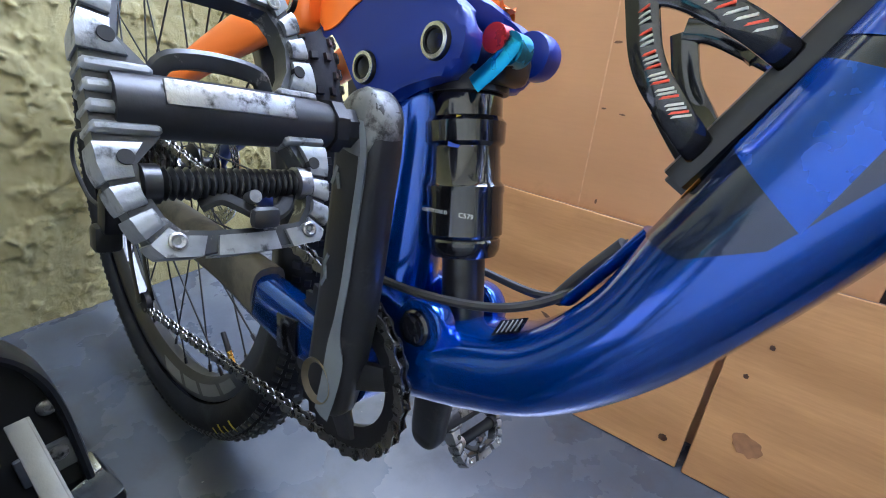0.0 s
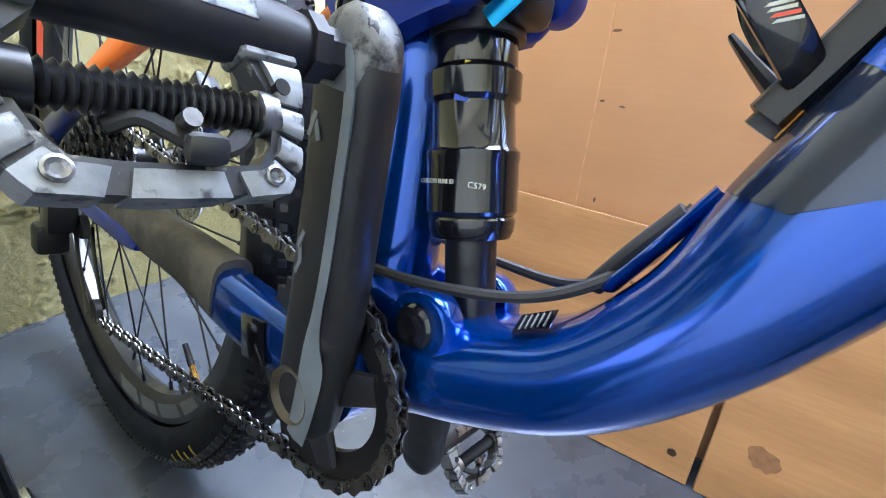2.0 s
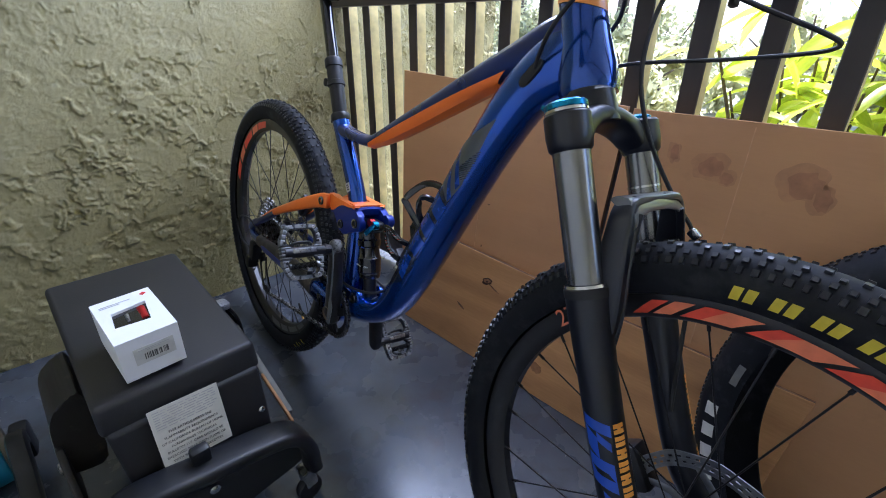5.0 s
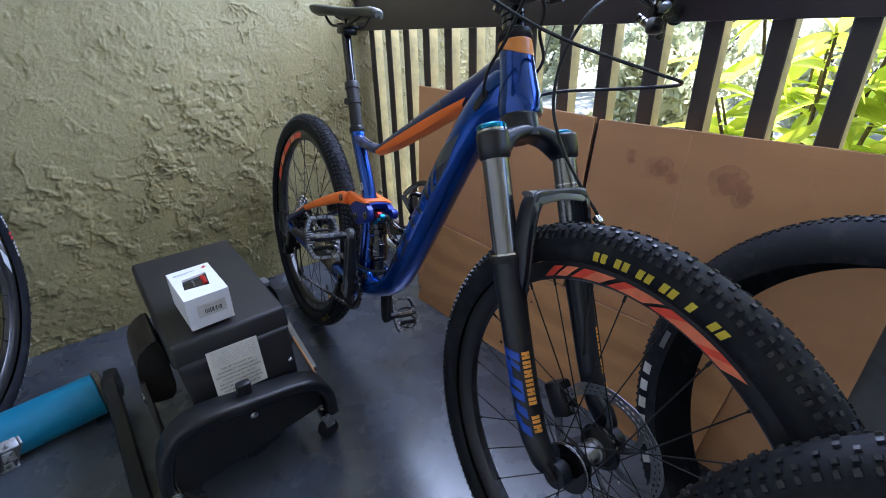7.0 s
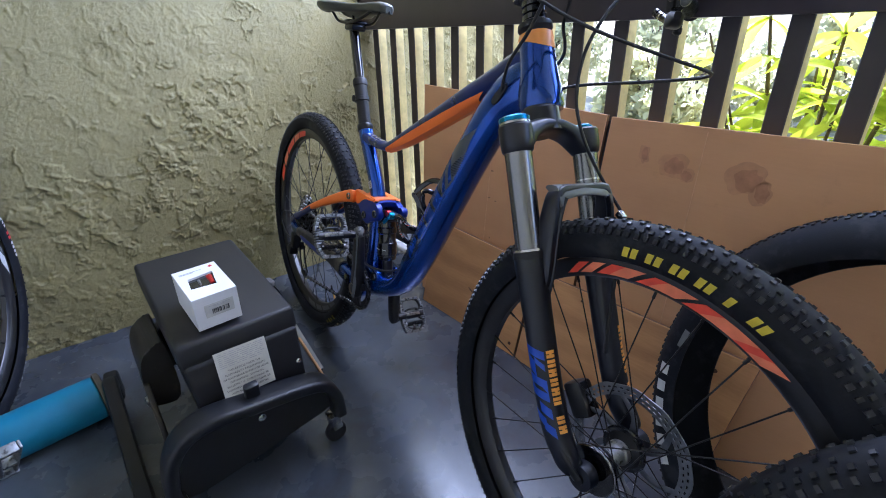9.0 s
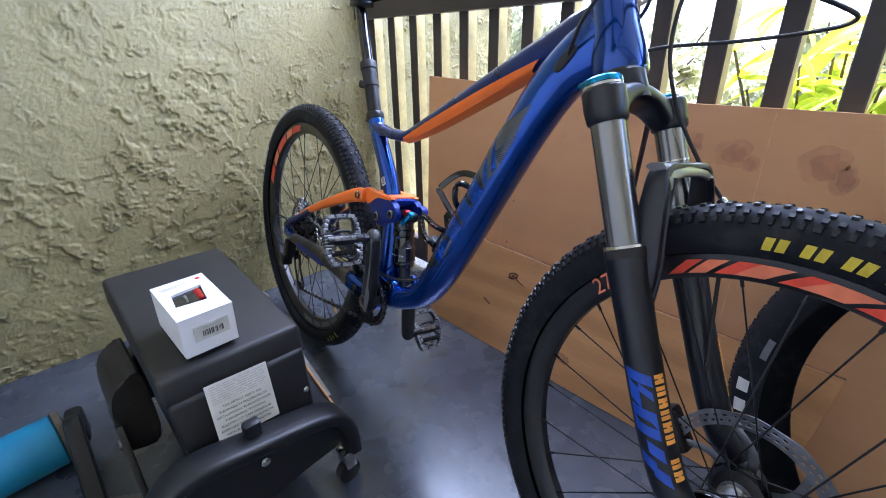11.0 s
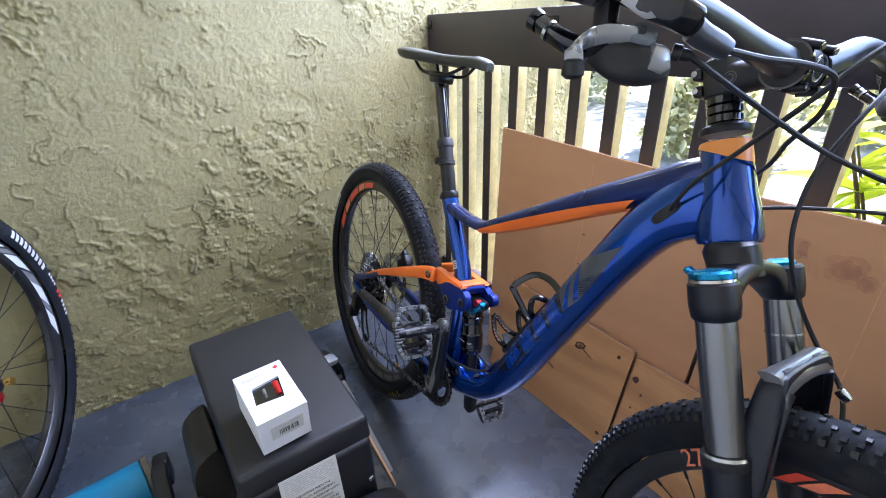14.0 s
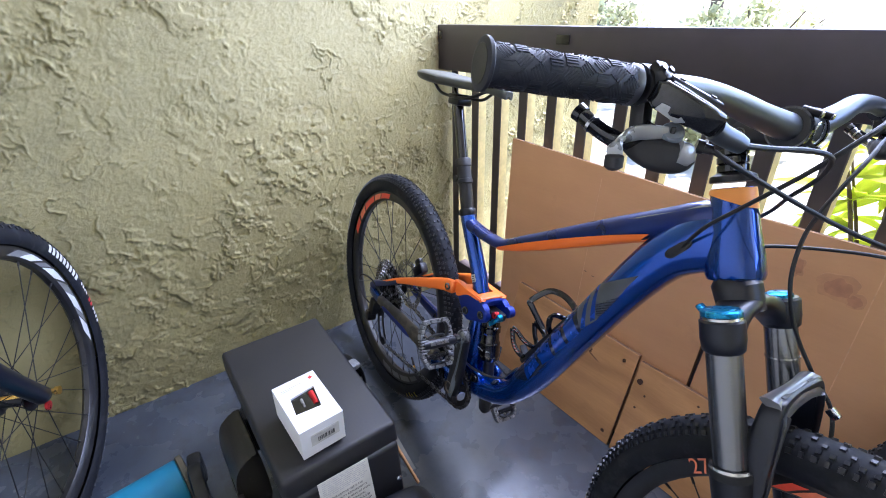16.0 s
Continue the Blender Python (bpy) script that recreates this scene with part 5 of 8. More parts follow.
def chain_upper():
    a = BB + V3(0.0568 * math.cos(radians(100)), RING_Y, 0.0568 * math.sin(radians(100)))
    b = HUB_R + V3(0.008, -0.042, 0.060)
    return [a.lerp(b, f) for f in np.linspace(0, 1, 36)]


link_base = []
for pts in (chain_path(), chain_upper()):
    lens = np.cumsum([0] + [(q - p).length for p, q in zip(pts, pts[1:])])
    total = lens[-1]
    for i in range(int(total / 0.0127)):
        s0, s1 = i * 0.0127, (i + 1) * 0.0127

        def at(s):
            j = min(len(lens) - 2, max(0, int(np.searchsorted(lens, s)) - 1))
            f = (s - lens[j]) / max(1e-6, lens[j + 1] - lens[j])
            return pts[j].lerp(pts[j + 1], f)

        p, q = at(s0), at(s1)
        d = (q - p).normalized()
        y = V3(0, 1, 0)
        y = (y - d * y.dot(d)).normalized()
        m = basis(p.lerp(q, 0.5), d, y, d.cross(y))
        outer = i % 2
        if len(link_base) <= outer:
            bm = bmesh.new()
            for s in (-1, 1):
                o = spline([(-0.0108, 0.0), (-0.0070, 0.0042), (0.0, 0.0026), (0.0070, 0.0042), (0.0108, 0.0), (0.0070, -0.0042), (0.0, -0.0026), (-0.0070, -0.0042)], 2, True)
                add_plate(bm, [(a_[0], a_[1]) for a_ in o], 0.0010, Matrix.Translation((0, s * (0.0032 if outer else 0.0020), 0)))
            for s in (-1, 1):
                add_lathe(bm, [(0.0018, -0.0042), (0.0018, 0.0042)], 8, Matrix.Translation((s * 0.00635, 0, 0)))
            link_base.append(part("chain_link", bm, CHAIN, ring_ob, m=m))
        else:
            again("chain_link", link_base[outer], ring_ob, m)

# rear derailleur
bm = bmesh.new()
DC = HUB_R + V3(0.004, -0.062, -0.055)
add_box(bm, (0.030, 0.028, 0.052), Matrix.Translation(DC) @ pose(0, 0, 0, 0, 10, 0), 0.006)
add_box(bm, (0.026, 0.030, 0.034), Matrix.Translation(DC + V3(-0.010, -0.006, -0.035)), 0.006)
der = part("rear_derailleur", bm, BLACK, bike, "black rear derailleur")
for s in (-1, 1):
    bm = bmesh.new()
    a_, b_ = HUB_R + V3(0.012, -0.044, -0.075), HUB_R + V3(0.050, -0.044, -0.158)
    add_tube(bm, spline([a_, a_.lerp(b_, 0.5) + V3(-0.006, 0, 0), b_], 4), [(0.010, 0.0012), (0.008, 0.0012), (0.007, 0.0012), (0.007, 0.0012), (0.0065, 0.0012), (0.007, 0.0012), (0.007, 0.0012), (0.008, 0.0012), (0.010, 0.0012)], 10, side=(0, 1, 0))
    o = part("derailleur_cage", bm, BLACK, der)
    o.matrix_basis = Matrix.Translation((0, s * 0.007, 0))
for c in (HUB_R + V3(0.012, -0.044, -0.075), HUB_R + V3(0.050, -0.044, -0.158)):
    bm = bmesh.new()
    add_lathe(bm, [(0.004, -0.004), (0.013, -0.003), (0.013, 0.003), (0.004, 0.004)], 14, Matrix.Translation(c))
    part("jockey_wheel", bm, BLACK_MATT, der)


def cable(name, points, r=0.0024, material=None, parent=None, n=8):
    bm = bmesh.new()
    c = spline(points, n)
    add_tube(bm, c, r, 8)
    return part(name, bm, material or BLACK_MATT, parent or bike)


cable("gear_cable", [(0.060, -0.066, 0.366), (0.020, -0.076, 0.392), (-0.036, -0.082, 0.385), (-0.064, -0.080, 0.348), (-0.036, -0.074, 0.312), (0.010, -0.070, 0.305)])
cable("frame_cable", [(0.430, -0.034, 0.400), (0.455, -0.036, 0.386), (0.500, -0.034, 0.388), (0.545, -0.020, 0.396), (0.575, -0.006, 0.416), (0.592, 0.0, 0.446)], 0.0027)
cable("frame_cable", [(0.455, 0.030, 0.392), (0.500, 0.026, 0.392), (0.550, 0.014, 0.398), (0.578, 0.004, 0.418), (0.594, 0.006, 0.448)], 0.0027)
bm = bmesh.new()
c = spline([(0.566, 0.399, 0.006), (0.578, 0.418, 0.009), (0.592, 0.438, 0.006)], 5)
add_tube(bm, [(p[0] - 0.002, 0, p[1] + 0.006) for p in c], [(0.0045, p[2]) for p in c], 12, side=(0, 1, 0))
part("cable_guide", bm, BLACK_MATT, bike, "black rubber cable guide")
bm = bmesh.new()
c = spline([(0.572, 0.404, 0.012), (0.586, 0.426, 0.013), (0.600, 0.450, 0.008)], 5)
add_tube(bm, [(p[0] - 0.001, 0, p[1] + 0.004) for p in c], [(0.0035, p[2]) for p in c], 12, side=(0, 1, 0))
part("guide_seat", bm, BLUE, bike)

# ---- fork and front wheel, turned a little about the steering axis ----
ST = V3(0.905, 0, 0.825)
FD = V3(0.399, 0, -0.917)
FW = V3(0.917, 0, 0.399)
LEG = 0.0765
CROWN = V3(0.9325, 0, 0.7725)
# the fork leans a little in the frame; the wheel stands a little askew in it
steer = Matrix.Translation(HUB_F + V3(0, 0.003, 0)) @ Matrix.Rotation(0.030, 4, FW) @ Matrix.Rotation(0.014, 4, "Y") @ Matrix.Translation(-HUB_F)
WHEEL_AT = Matrix.Translation((1.1722, 0.0045, 0.3520)) @ Matrix.Rotation(radians(-0.27), 4, AX) @ Matrix.Rotation(0.0625, 4, "X")


def leg_at(s, h, fwd=0.0):
    return CROWN + FD * h + FW * fwd + V3(0, s * LEG, 0)


bm = bmesh.new()
c = spline([(-1.0, 0.013, 0.024, 0.016, 0.012), (-0.80, 0.008, 0.023, 0.017, 0.010), (-0.52, -0.006, 0.015, 0.020, 0.006), (-0.2, -0.014, 0.012, 0.024, 0.002), (0.2, -0.014, 0.012, 0.024, 0.002), (0.52, -0.006, 0.015, 0.020, 0.006), (0.80, 0.008, 0.023, 0.017, 0.010), (1.0, 0.013, 0.024, 0.016, 0.012)], 5)
rings = []
for p in c:
    m0 = CROWN + V3(0, p[0] * LEG, 0) + FD * p[1] + FW * p[4]
    rings.append([m0 + FD * (p[2] * math.copysign(abs(math.cos(t)) ** 0.72, math.cos(t))) + FW * (p[3] * math.copysign(abs(math.sin(t)) ** 0.72, math.sin(t))) for t in (2 * math.pi * k / 20 for k in range(20))])
add_rings(bm, rings)
add_tube(bm, [ST - AX * 0.012, ST - AX * 0.020, CROWN + FD * -0.004], [0.024, 0.029, 0.027], 24)
fork = part("fork", bm, FORK_BLACK, bike, "black suspension fork with bare metal stanchions", steer)
LOWER = spline([(0.176, 0.0235, 0.0235, 0.012), (0.196, 0.0228, 0.0228, 0.012), (0.260, 0.0205, 0.0215, 0.013), (0.360, 0.0200, 0.0208, 0.017), (0.420, 0.0200, 0.0200, 0.023), (0.448, 0.0195, 0.0175, 0.032), (0.466, 0.0175, 0.0150, 0.038), (0.478, 0.008, 0.009, 0.041)], 5)


def lower_at(h):
    for p, q in zip(LOWER, LOWER[1:]):
        if p[0] <= h <= q[0]:
            f = (h - p[0]) / (q[0] - p[0])
            return p[1] + (q[1] - p[1]) * f, p[2] + (q[2] - p[2]) * f, p[3] + (q[3] - p[3]) * f
    return LOWER[0][1:]


for s in (-1, 1):
    bm = bmesh.new()
    add_tube(bm, [leg_at(s, h, 0.012) for h in (-0.012, -0.009, 0.012, 0.025, 0.028)], [0.0215, 0.0240, 0.0242, 0.0226, 0.0200], 30)
    part("crown_clamp", bm, FORK_BLACK, fork)
    bm = bmesh.new()
    add_tube(bm, [leg_at(s, h, 0.012) for h in (0.020, 0.190)], [0.0193, 0.0193], 32)
    part("stanchion", bm, STANCHION, fork, "bare grey metal stanchion")
    bm = bmesh.new()
    if s < 0:
        add_tube(bm, [leg_at(s, h, 0.012) for h in (-0.0145, -0.0155, -0.0205, -0.0225)], [0.0205, 0.0222, 0.0222, 0.0200], 30)
        add_box(bm, (0.020, 0.013, 0.006), Matrix.Translation(leg_at(s, -0.0182, -0.007)) @ pose(0, 0, 0, 0, 23, 0), 0.002)
        dial = part("fork_cap", bm, TEAL_CAP, fork, "blue anodised damper dial")
        bm = bmesh.new()
        add_tube(bm, [leg_at(s, h, 0.012) for h in (-0.0223, -0.0236, -0.0238)], [0.0150, 0.0140, 0.0090], 24)
        part("dial_centre", bm, TEAL_CAP, dial)
        bm = bmesh.new()
        add_tube(bm, [leg_at(s, h, 0.012) for h in (-0.0115, -0.0146)], [0.0226, 0.0222], 30)
        part("cap_ring", bm, STEEL, fork)
    else:
        add_tube(bm, [leg_at(s, h, 0.012) for h in (-0.011, -0.016, -0.019)], [0.017, 0.016, 0.011], 24)
        part("fork_cap", bm, TEAL_CAP, fork, "blue anodised air cap")
    # wiper and lower leg
    bm = bmesh.new()
    add_tube(bm, [leg_at(s, h, 0.012) for h in (0.166, 0.168, 0.176, 0.179)], [0.0205, 0.0238, 0.0240, 0.0225], 30)
    part("wiper_seal", bm, BLACK_MATT, fork)
    bm = bmesh.new()
    add_tube(bm, [leg_at(s, h, 0.012) for h in (0.1635, 0.1665)], [0.0225, 0.0236], 30, cap=False)
    part("seal_spring", bm, STEEL, fork)
    if s > 0:
        bm = bmesh.new()
        add_tube(bm, [leg_at(s, h, 0.012) for h in (0.068, 0.0705)], [0.0205, 0.0205], 26)
        part("travel_ring", bm, STEEL, fork)
    bm = bmesh.new()
    add_tube(bm, [leg_at(s, p[0], p[3]) for p in LOWER], [(p[1], p[2]) for p in LOWER], 24, side=(0, 1, 0))
    part("fork_lower", bm, FORK_BLACK, fork, "black fork lower leg")
# arch over the tyre: broad webs rising to a flat top plate
bm = bmesh.new()
half_arch = [(0.070, 0.238, 0.012, 0.0055, 0.010), (0.070, 0.198, 0.024, 0.0080, 0.0170), (0.067, 0.152, 0.036, 0.0080, 0.0165), (0.062, 0.116, 0.046, 0.0075, 0.0140), (0.056, 0.094, 0.051, 0.0068, 0.0120), (0.042, 0.0865, 0.052, 0.0048, 0.0115)]
both = [(-p[0], *p[1:]) for p in half_arch] + [(0.0, 0.0860, 0.051, 0.0040, 0.0100)] + list(reversed(half_arch))
arch = spline(both, 5)
add_tube(bm, [CROWN + V3(0, p[0], 0) + FD * p[1] + FW * p[2] for p in arch], [(p[3], p[4]) for p in arch], 16, power=4.0, side=FW)
arch_ob = part("fork_arch", bm, FORK_BLACK, fork, "black arch bridging the fork legs")
# raised rib along the front edge of each web
for s in (-1, 1):
    bm = bmesh.new()
    rib = spline([(0.0655, 0.236, 0.024), (0.0650, 0.198, 0.039), (0.0615, 0.152, 0.050), (0.0560, 0.118, 0.058), (0.0480, 0.100, 0.062)], 5)
    add_tube(bm, [CROWN + V3(0, s * p[0], 0) + FD * p[1] + FW * p[2] for p in rib], [(0.0032, 0.0045)] * len(rib), 10, side=FW)
    part("arch_rib", bm, FORK_BLACK, arch_ob)
# the bridge: a flat top that falls forward into a lip over the tyre
bm = bmesh.new()
rows = []
for y, lip, back in ((-0.060, 0.112, 0.0), (-0.055, 0.110, -0.002), (-0.044, 0.102, -0.001), (-0.020, 0.0985, 0.002), (0.0, 0.0980, 0.003), (0.020, 0.0985, 0.002), (0.044, 0.102, -0.001), (0.055, 0.110, -0.002), (0.060, 0.112, 0.0)):
    sec = [(0.0395 + back, 0.0815), (0.046, 0.0785), (0.056, 0.0815), (0.0605, 0.0860), (0.0635, lip - 0.003), (0.0610, lip), (0.0560, lip - 0.006), (0.047, 0.0900)]
    rows.append([CROWN + V3(0, y, 0) + FW * p[0] + FD * p[1] for p in spline(sec, 2, True)])
add_rings(bm, rows)
# grey here paints in the sky reflected on the black top
bridge = part("arch_bridge", bm, FORK_SHEEN, fork, "glossy black bridge of the fork arch, greyed by painted sky sheen")
for y in (-0.036, 0.036):
    bm = bmesh.new()
    add_box(bm, (0.005, 0.016, 0.002), Matrix.Translation(CROWN + V3(0, y, 0) + FW * 0.0568 + FD * 0.0818) @ pose(0, 0, 0, 0, -2, 0), 0.0008)
    part("arch_slot", bm, BLACK_MATT, bridge)


def leg_print(s, h0, h1, a0, a1, material, name="leg_print", skew=0.0):
    """A printed strip round a lower leg: along the leg from h0 to h1, round it from a0 to a1 degrees (0 forward, 90 outward)."""
    bm = bmesh.new()
    rows = []
    for i in range(9):
        a_ = radians(a0 + (a1 - a0) * i / 8)
        row = []
        for j in range(5):
            h = h0 + (h1 - h0) * j / 4 + skew * (i / 8 - 0.5)
            ra, rs, fw = lower_at(h)
            row.append(bm.verts.new(leg_at(s, h, fw) + FW * ((ra + 0.0006) * math.cos(a_)) + V3(0, s * (rs + 0.0006) * math.sin(a_), 0)))
        rows.append(row)
    for p, q in zip(rows, rows[1:]):
        for j in range(4):
            bm.faces.new((p[j], p[j + 1], q[j + 1], q[j]))
    return part(name, bm, material, fork)


for s in (-1, 1):
    # plain gold bars where the model lettering runs down the leg
    for k in range(9):
        if k == 6:
            continue
        h0 = 0.305 + 0.0130 * k
        leg_print(s, h0, h0 + 0.0046, 2, 36, GOLD_PRINT)
        leg_print(s, h0 + 0.0060, h0 + 0.0104, 2, 36, GOLD_PRINT)
        if k % 2 == 0:
            leg_print(s, h0 + 0.0040, h0 + 0.0066, 12, 24, GOLD_PRINT)
    # plain blue blocks of the maker's mark
    for h0, h1, a0, a1 in ((0.300, 0.312, 44, 118), (0.312, 0.334, 84, 118), (0.318, 0.327, 48, 84), (0.340, 0.352, 48, 118), (0.358, 0.370, 48, 118), (0.351, 0.359, 48, 70), (0.351, 0.359, 96, 118), (0.380, 0.394, 48, 90), (0.392, 0.406, 76, 118), (0.406, 0.420, 48, 90)):
        leg_print(s, h0, h1, a0, a1, BLUE_PRINT, skew=-0.012)

axle = V3(HUB_F.x, 0, HUB_F.z)
bm = bmesh.new()
add_cyl(bm, axle + V3(0, -0.080, 0), axle + V3(0, 0.080, 0), 0.0085, 18)
part("axle", bm, BLACK, fork)
for s in (-1, 1):
    bm = bmesh.new()
    add_tube(bm, spline([leg_at(s, 0.462, 0.036), axle + V3(-0.006, s * 0.066, 0.0)], 3), [(0.017, 0.012), (0.0165, 0.011), (0.016, 0.0105), (0.0165, 0.010)], 16, power=2.8, side=(0, 1, 0))
    add_lathe(bm, [(0.012, -0.010), (0.0185, -0.009), (0.0190, 0.009), (0.012, 0.010)], 24, Matrix.Translation(axle + V3(0, s * 0.066, 0)))
    part("dropout", bm, FORK_BLACK, fork)
bm = bmesh.new()
add_tube(bm, spline([axle + V3(0.0, -0.079, 0.0), axle + V3(-0.020, -0.088, 0.022), axle + V3(-0.045, -0.088, 0.042)], 4), [(0.007, 0.004)] * 9, 10)
part("axle_lever", bm, BLACK, fork)

R_F, A_F = 0.3545, 0.0298
front = make_wheel(bike, "front_wheel", WHEEL_AT, R_F, A_F, 5, knobs=172, hub_half=0.056, label="front wheel with black rim and red-orange stickers")[0]
stick = [(1.08, 1.15, RIM_SALMON), (1.15, 1.21, RIM_RED), (1.21, 1.36, RIM_SALMON), (1.36, 1.44, RIM_RED), (1.47, 1.60, RIM_SALMON), (1.60, 1.66, RIM_RED), (1.70, 1.80, RIM_SALMON), (1.80, 1.87, RIM_RED), (1.90, 1.97, RIM_SALMON), (1.99, 2.05, RIM_RED)]
for th0, th1, mat_ in stick:
    for far in (False, True):
        rim_sticker(front, "rim_sticker", mat_, R_F, A_F, th0, th1, 0.0, 1.0, -0.09, far)
bm = bmesh.new()
for k in range(6):
    add_tyre_glyph(bm, R_F, A_F, 1.712 - 0.100 * k, -0.100, 1.97, 1.52, [[(.10, 0), (.22, 1), (.46, 1), (.34, 0)]] if k == 4 else [[(0.00, 0), (.12, 1), (.38, 1), (.26, 0)], [(.36, 0), (.48, 1), (.74, 1), (.62, 0)]])
part("tyre_print", bm, YELLOW, front, "yellow block print on the tyre wall")
lettering("rim_size", "27", 0.030, RIM_SALMON, front, basis(V3(0.287 * math.cos(2.35), -0.0185, 0.287 * math.sin(2.35)), V3(math.sin(2.35), 0, -math.cos(2.35)), V3(math.cos(2.35), 0, math.sin(2.35)), V3(0, -1, 0)))
part("brake_rotor", rotor_mesh(0.098, 6, 0.4), ROTOR, front, "drilled steel brake rotor", Matrix.Translation((0, -0.0, 0)) @ Matrix.Translation((0, 0.038, 0)))
for y, r in ((-0.040, 0.034), (-0.046, 0.036)):
    bm = bmesh.new()
    add_lathe(bm, [(0.010, y - 0.004), (r, y - 0.003), (r + 0.001, y), (r, y + 0.003), (0.010, y + 0.004)], 32)
    flange = part("hub_flange", bm, GLOSS_BLACK, front)
    bm = bmesh.new()
    add_lathe(bm, [(r + 0.0006, y - 0.0012), (r + 0.0016, y - 0.0008), (r + 0.0016, y + 0.0008), (r + 0.0006, y + 0.0012)], 40, cap=False)
    part("flange_edge", bm, ALLOY if y < -0.043 else GLOSS_BLACK, flange)
bm = bmesh.new()
add_lathe(bm, [(0.0150, -0.022), (0.0175, -0.021), (0.0175, -0.006), (0.0155, -0.004), (0.0155, 0.010), (0.0185, 0.012), (0.0185, 0.020)], 28)
part("hub_sleeve", bm, ALLOY, front, "bright metal hub sleeve")
bm = bmesh.new()
add_lathe(bm, [(0.010, 0.026), (0.034, 0.027), (0.036, 0.030), (0.034, 0.033), (0.010, 0.034)], 36)
part("hub_flange", bm, GLOSS_BLACK, front)
bm = bmesh.new()
CAL = HUB_F + V3(-0.094, 0.046, 0.022)
add_box(bm, (0.036, 0.034, 0.060), Matrix.Translation(CAL) @ pose(0, 0, 0, 0, -38, 0), 0.007)
part("brake_caliper", bm, BLACK, fork)

# headset, spacers, stem
bm = bmesh.new()
HT = V3(0.866, 0, 0.925)
add_tube(bm, [HT + AX * h for h in (0.004, 0.006, 0.012, 0.016)], [0.0265, 0.0275, 0.0265, 0.0195], 26)
part("headset_cover", bm, BLACK, bike, "black headset cover")
for k in range(3):
    bm = bmesh.new()
    add_tube(bm, [HT + AX * (0.0165 + 0.0105 * k + h) for h in (0.0, 0.0012, 0.0088, 0.010)], [0.0168, 0.0186, 0.0186, 0.0168], 26)
    part("spacer", bm, GLOSS_BLACK, bike)
SB = HT + AX * 0.066
BC = V3(0.909, 0, 1.004)
bm = bmesh.new()
add_tube(bm, [HT + AX * h for h in (0.047, 0.049, 0.087, 0.089)], [0.0190, 0.0206, 0.0206, 0.0190], 26)
add_tube(bm, [SB, SB.lerp(BC, 0.5), BC], [(0.019, 0.020), (0.016, 0.018), (0.018, 0.023)], 20, power=2.8, side=(0, 1, 0))
add_lathe(bm, [(0.0160, -0.026), (0.0220, -0.024), (0.0230, -0.020), (0.0230, 0.020), (0.0220, 0.024), (0.0160, 0.026)], 28, Matrix.Translation(BC))
stem = part("stem", bm, BLACK_MATT, bike, "black forged stem with a pinch clamp")
bm = bmesh.new()
add_tube(bm, [HT + AX * h for h in (0.089, 0.0925)], [0.0170, 0.0150], 24)
part("top_cap", bm, BLACK, stem)
for z in (-0.010, 0.010):
    bm = bmesh.new()
    add_box(bm, (0.012, 0.030, 0.013), Matrix.Translation(SB + AX * z - V3(0.022, 0, 0.006)) @ pose(0, 0, 0, 0, -21, 0), 0.003)
    pinch = part("pinch_clamp", bm, BLACK, stem)
    bm = bmesh.new()
    add_cyl(bm, SB + AX * z + V3(-0.024, -0.0165, -0.006), SB + AX * z + V3(-0.024, 0.010, -0.006), 0.0036, 12)
    part("pinch_bolt", bm, STEEL, pinch)
for k, r in ((0, 0.0075), (1, 0.0045)):
    bm = bmesh.new()
    add_lathe(bm, [(r, -0.0003), (r, 0.0003), (r - 0.0012, 0.0003), (r - 0.0012, -0.0003)], 24, Matrix.Translation(SB + V3(0.016, -0.0194, 0.002)), cap=False)
    part("stem_mark", bm, RIM_GREY, stem)
for s in (-1, 1):
    bm = bmesh.new()
    add_lathe(bm, [(0.0158, -0.003), (0.0243, -0.0025), (0.0243, 0.0025), (0.0158, 0.003)], 26, Matrix.Translation(BC + V3(0, s * 0.021, 0)))
    part("face_plate_rib", bm, GLOSS_BLACK, stem)
    for z in (-1, 1):
        bm = bmesh.new()
        add_cyl(bm, BC + V3(0.004, s * 0.016, z * 0.022), BC + V3(0.024, s * 0.016, z * 0.019), 0.0046, 12)
        part("stem_bolt", bm, BLACK, stem)
        bm = bmesh.new()
        add_cyl(bm, BC + V3(0.023, s * 0.016, z * 0.0192), BC + V3(0.0255, s * 0.016, z * 0.0188), 0.0034, 12)
        part("stem_bolt", bm, STEEL, stem)
bm = bmesh.new()
add_lathe(bm, [(0.0125, -0.0004), (0.0125, 0.0004), (0.0095, 0.0004), (0.0095, -0.0004)], 24, Matrix.Translation(BC + V3(0.0236, -0.004, 0)) @ Matrix.Rotation(radians(90), 4, "Z"), cap=False)
part("face_ring", bm, STEEL, stem)

BAR_MAT = simple("satin_grey_bar", (0.13, 0.14, 0.16), 0.36, metal=0.8, vary=0.1, scale=30, bump=0.03)
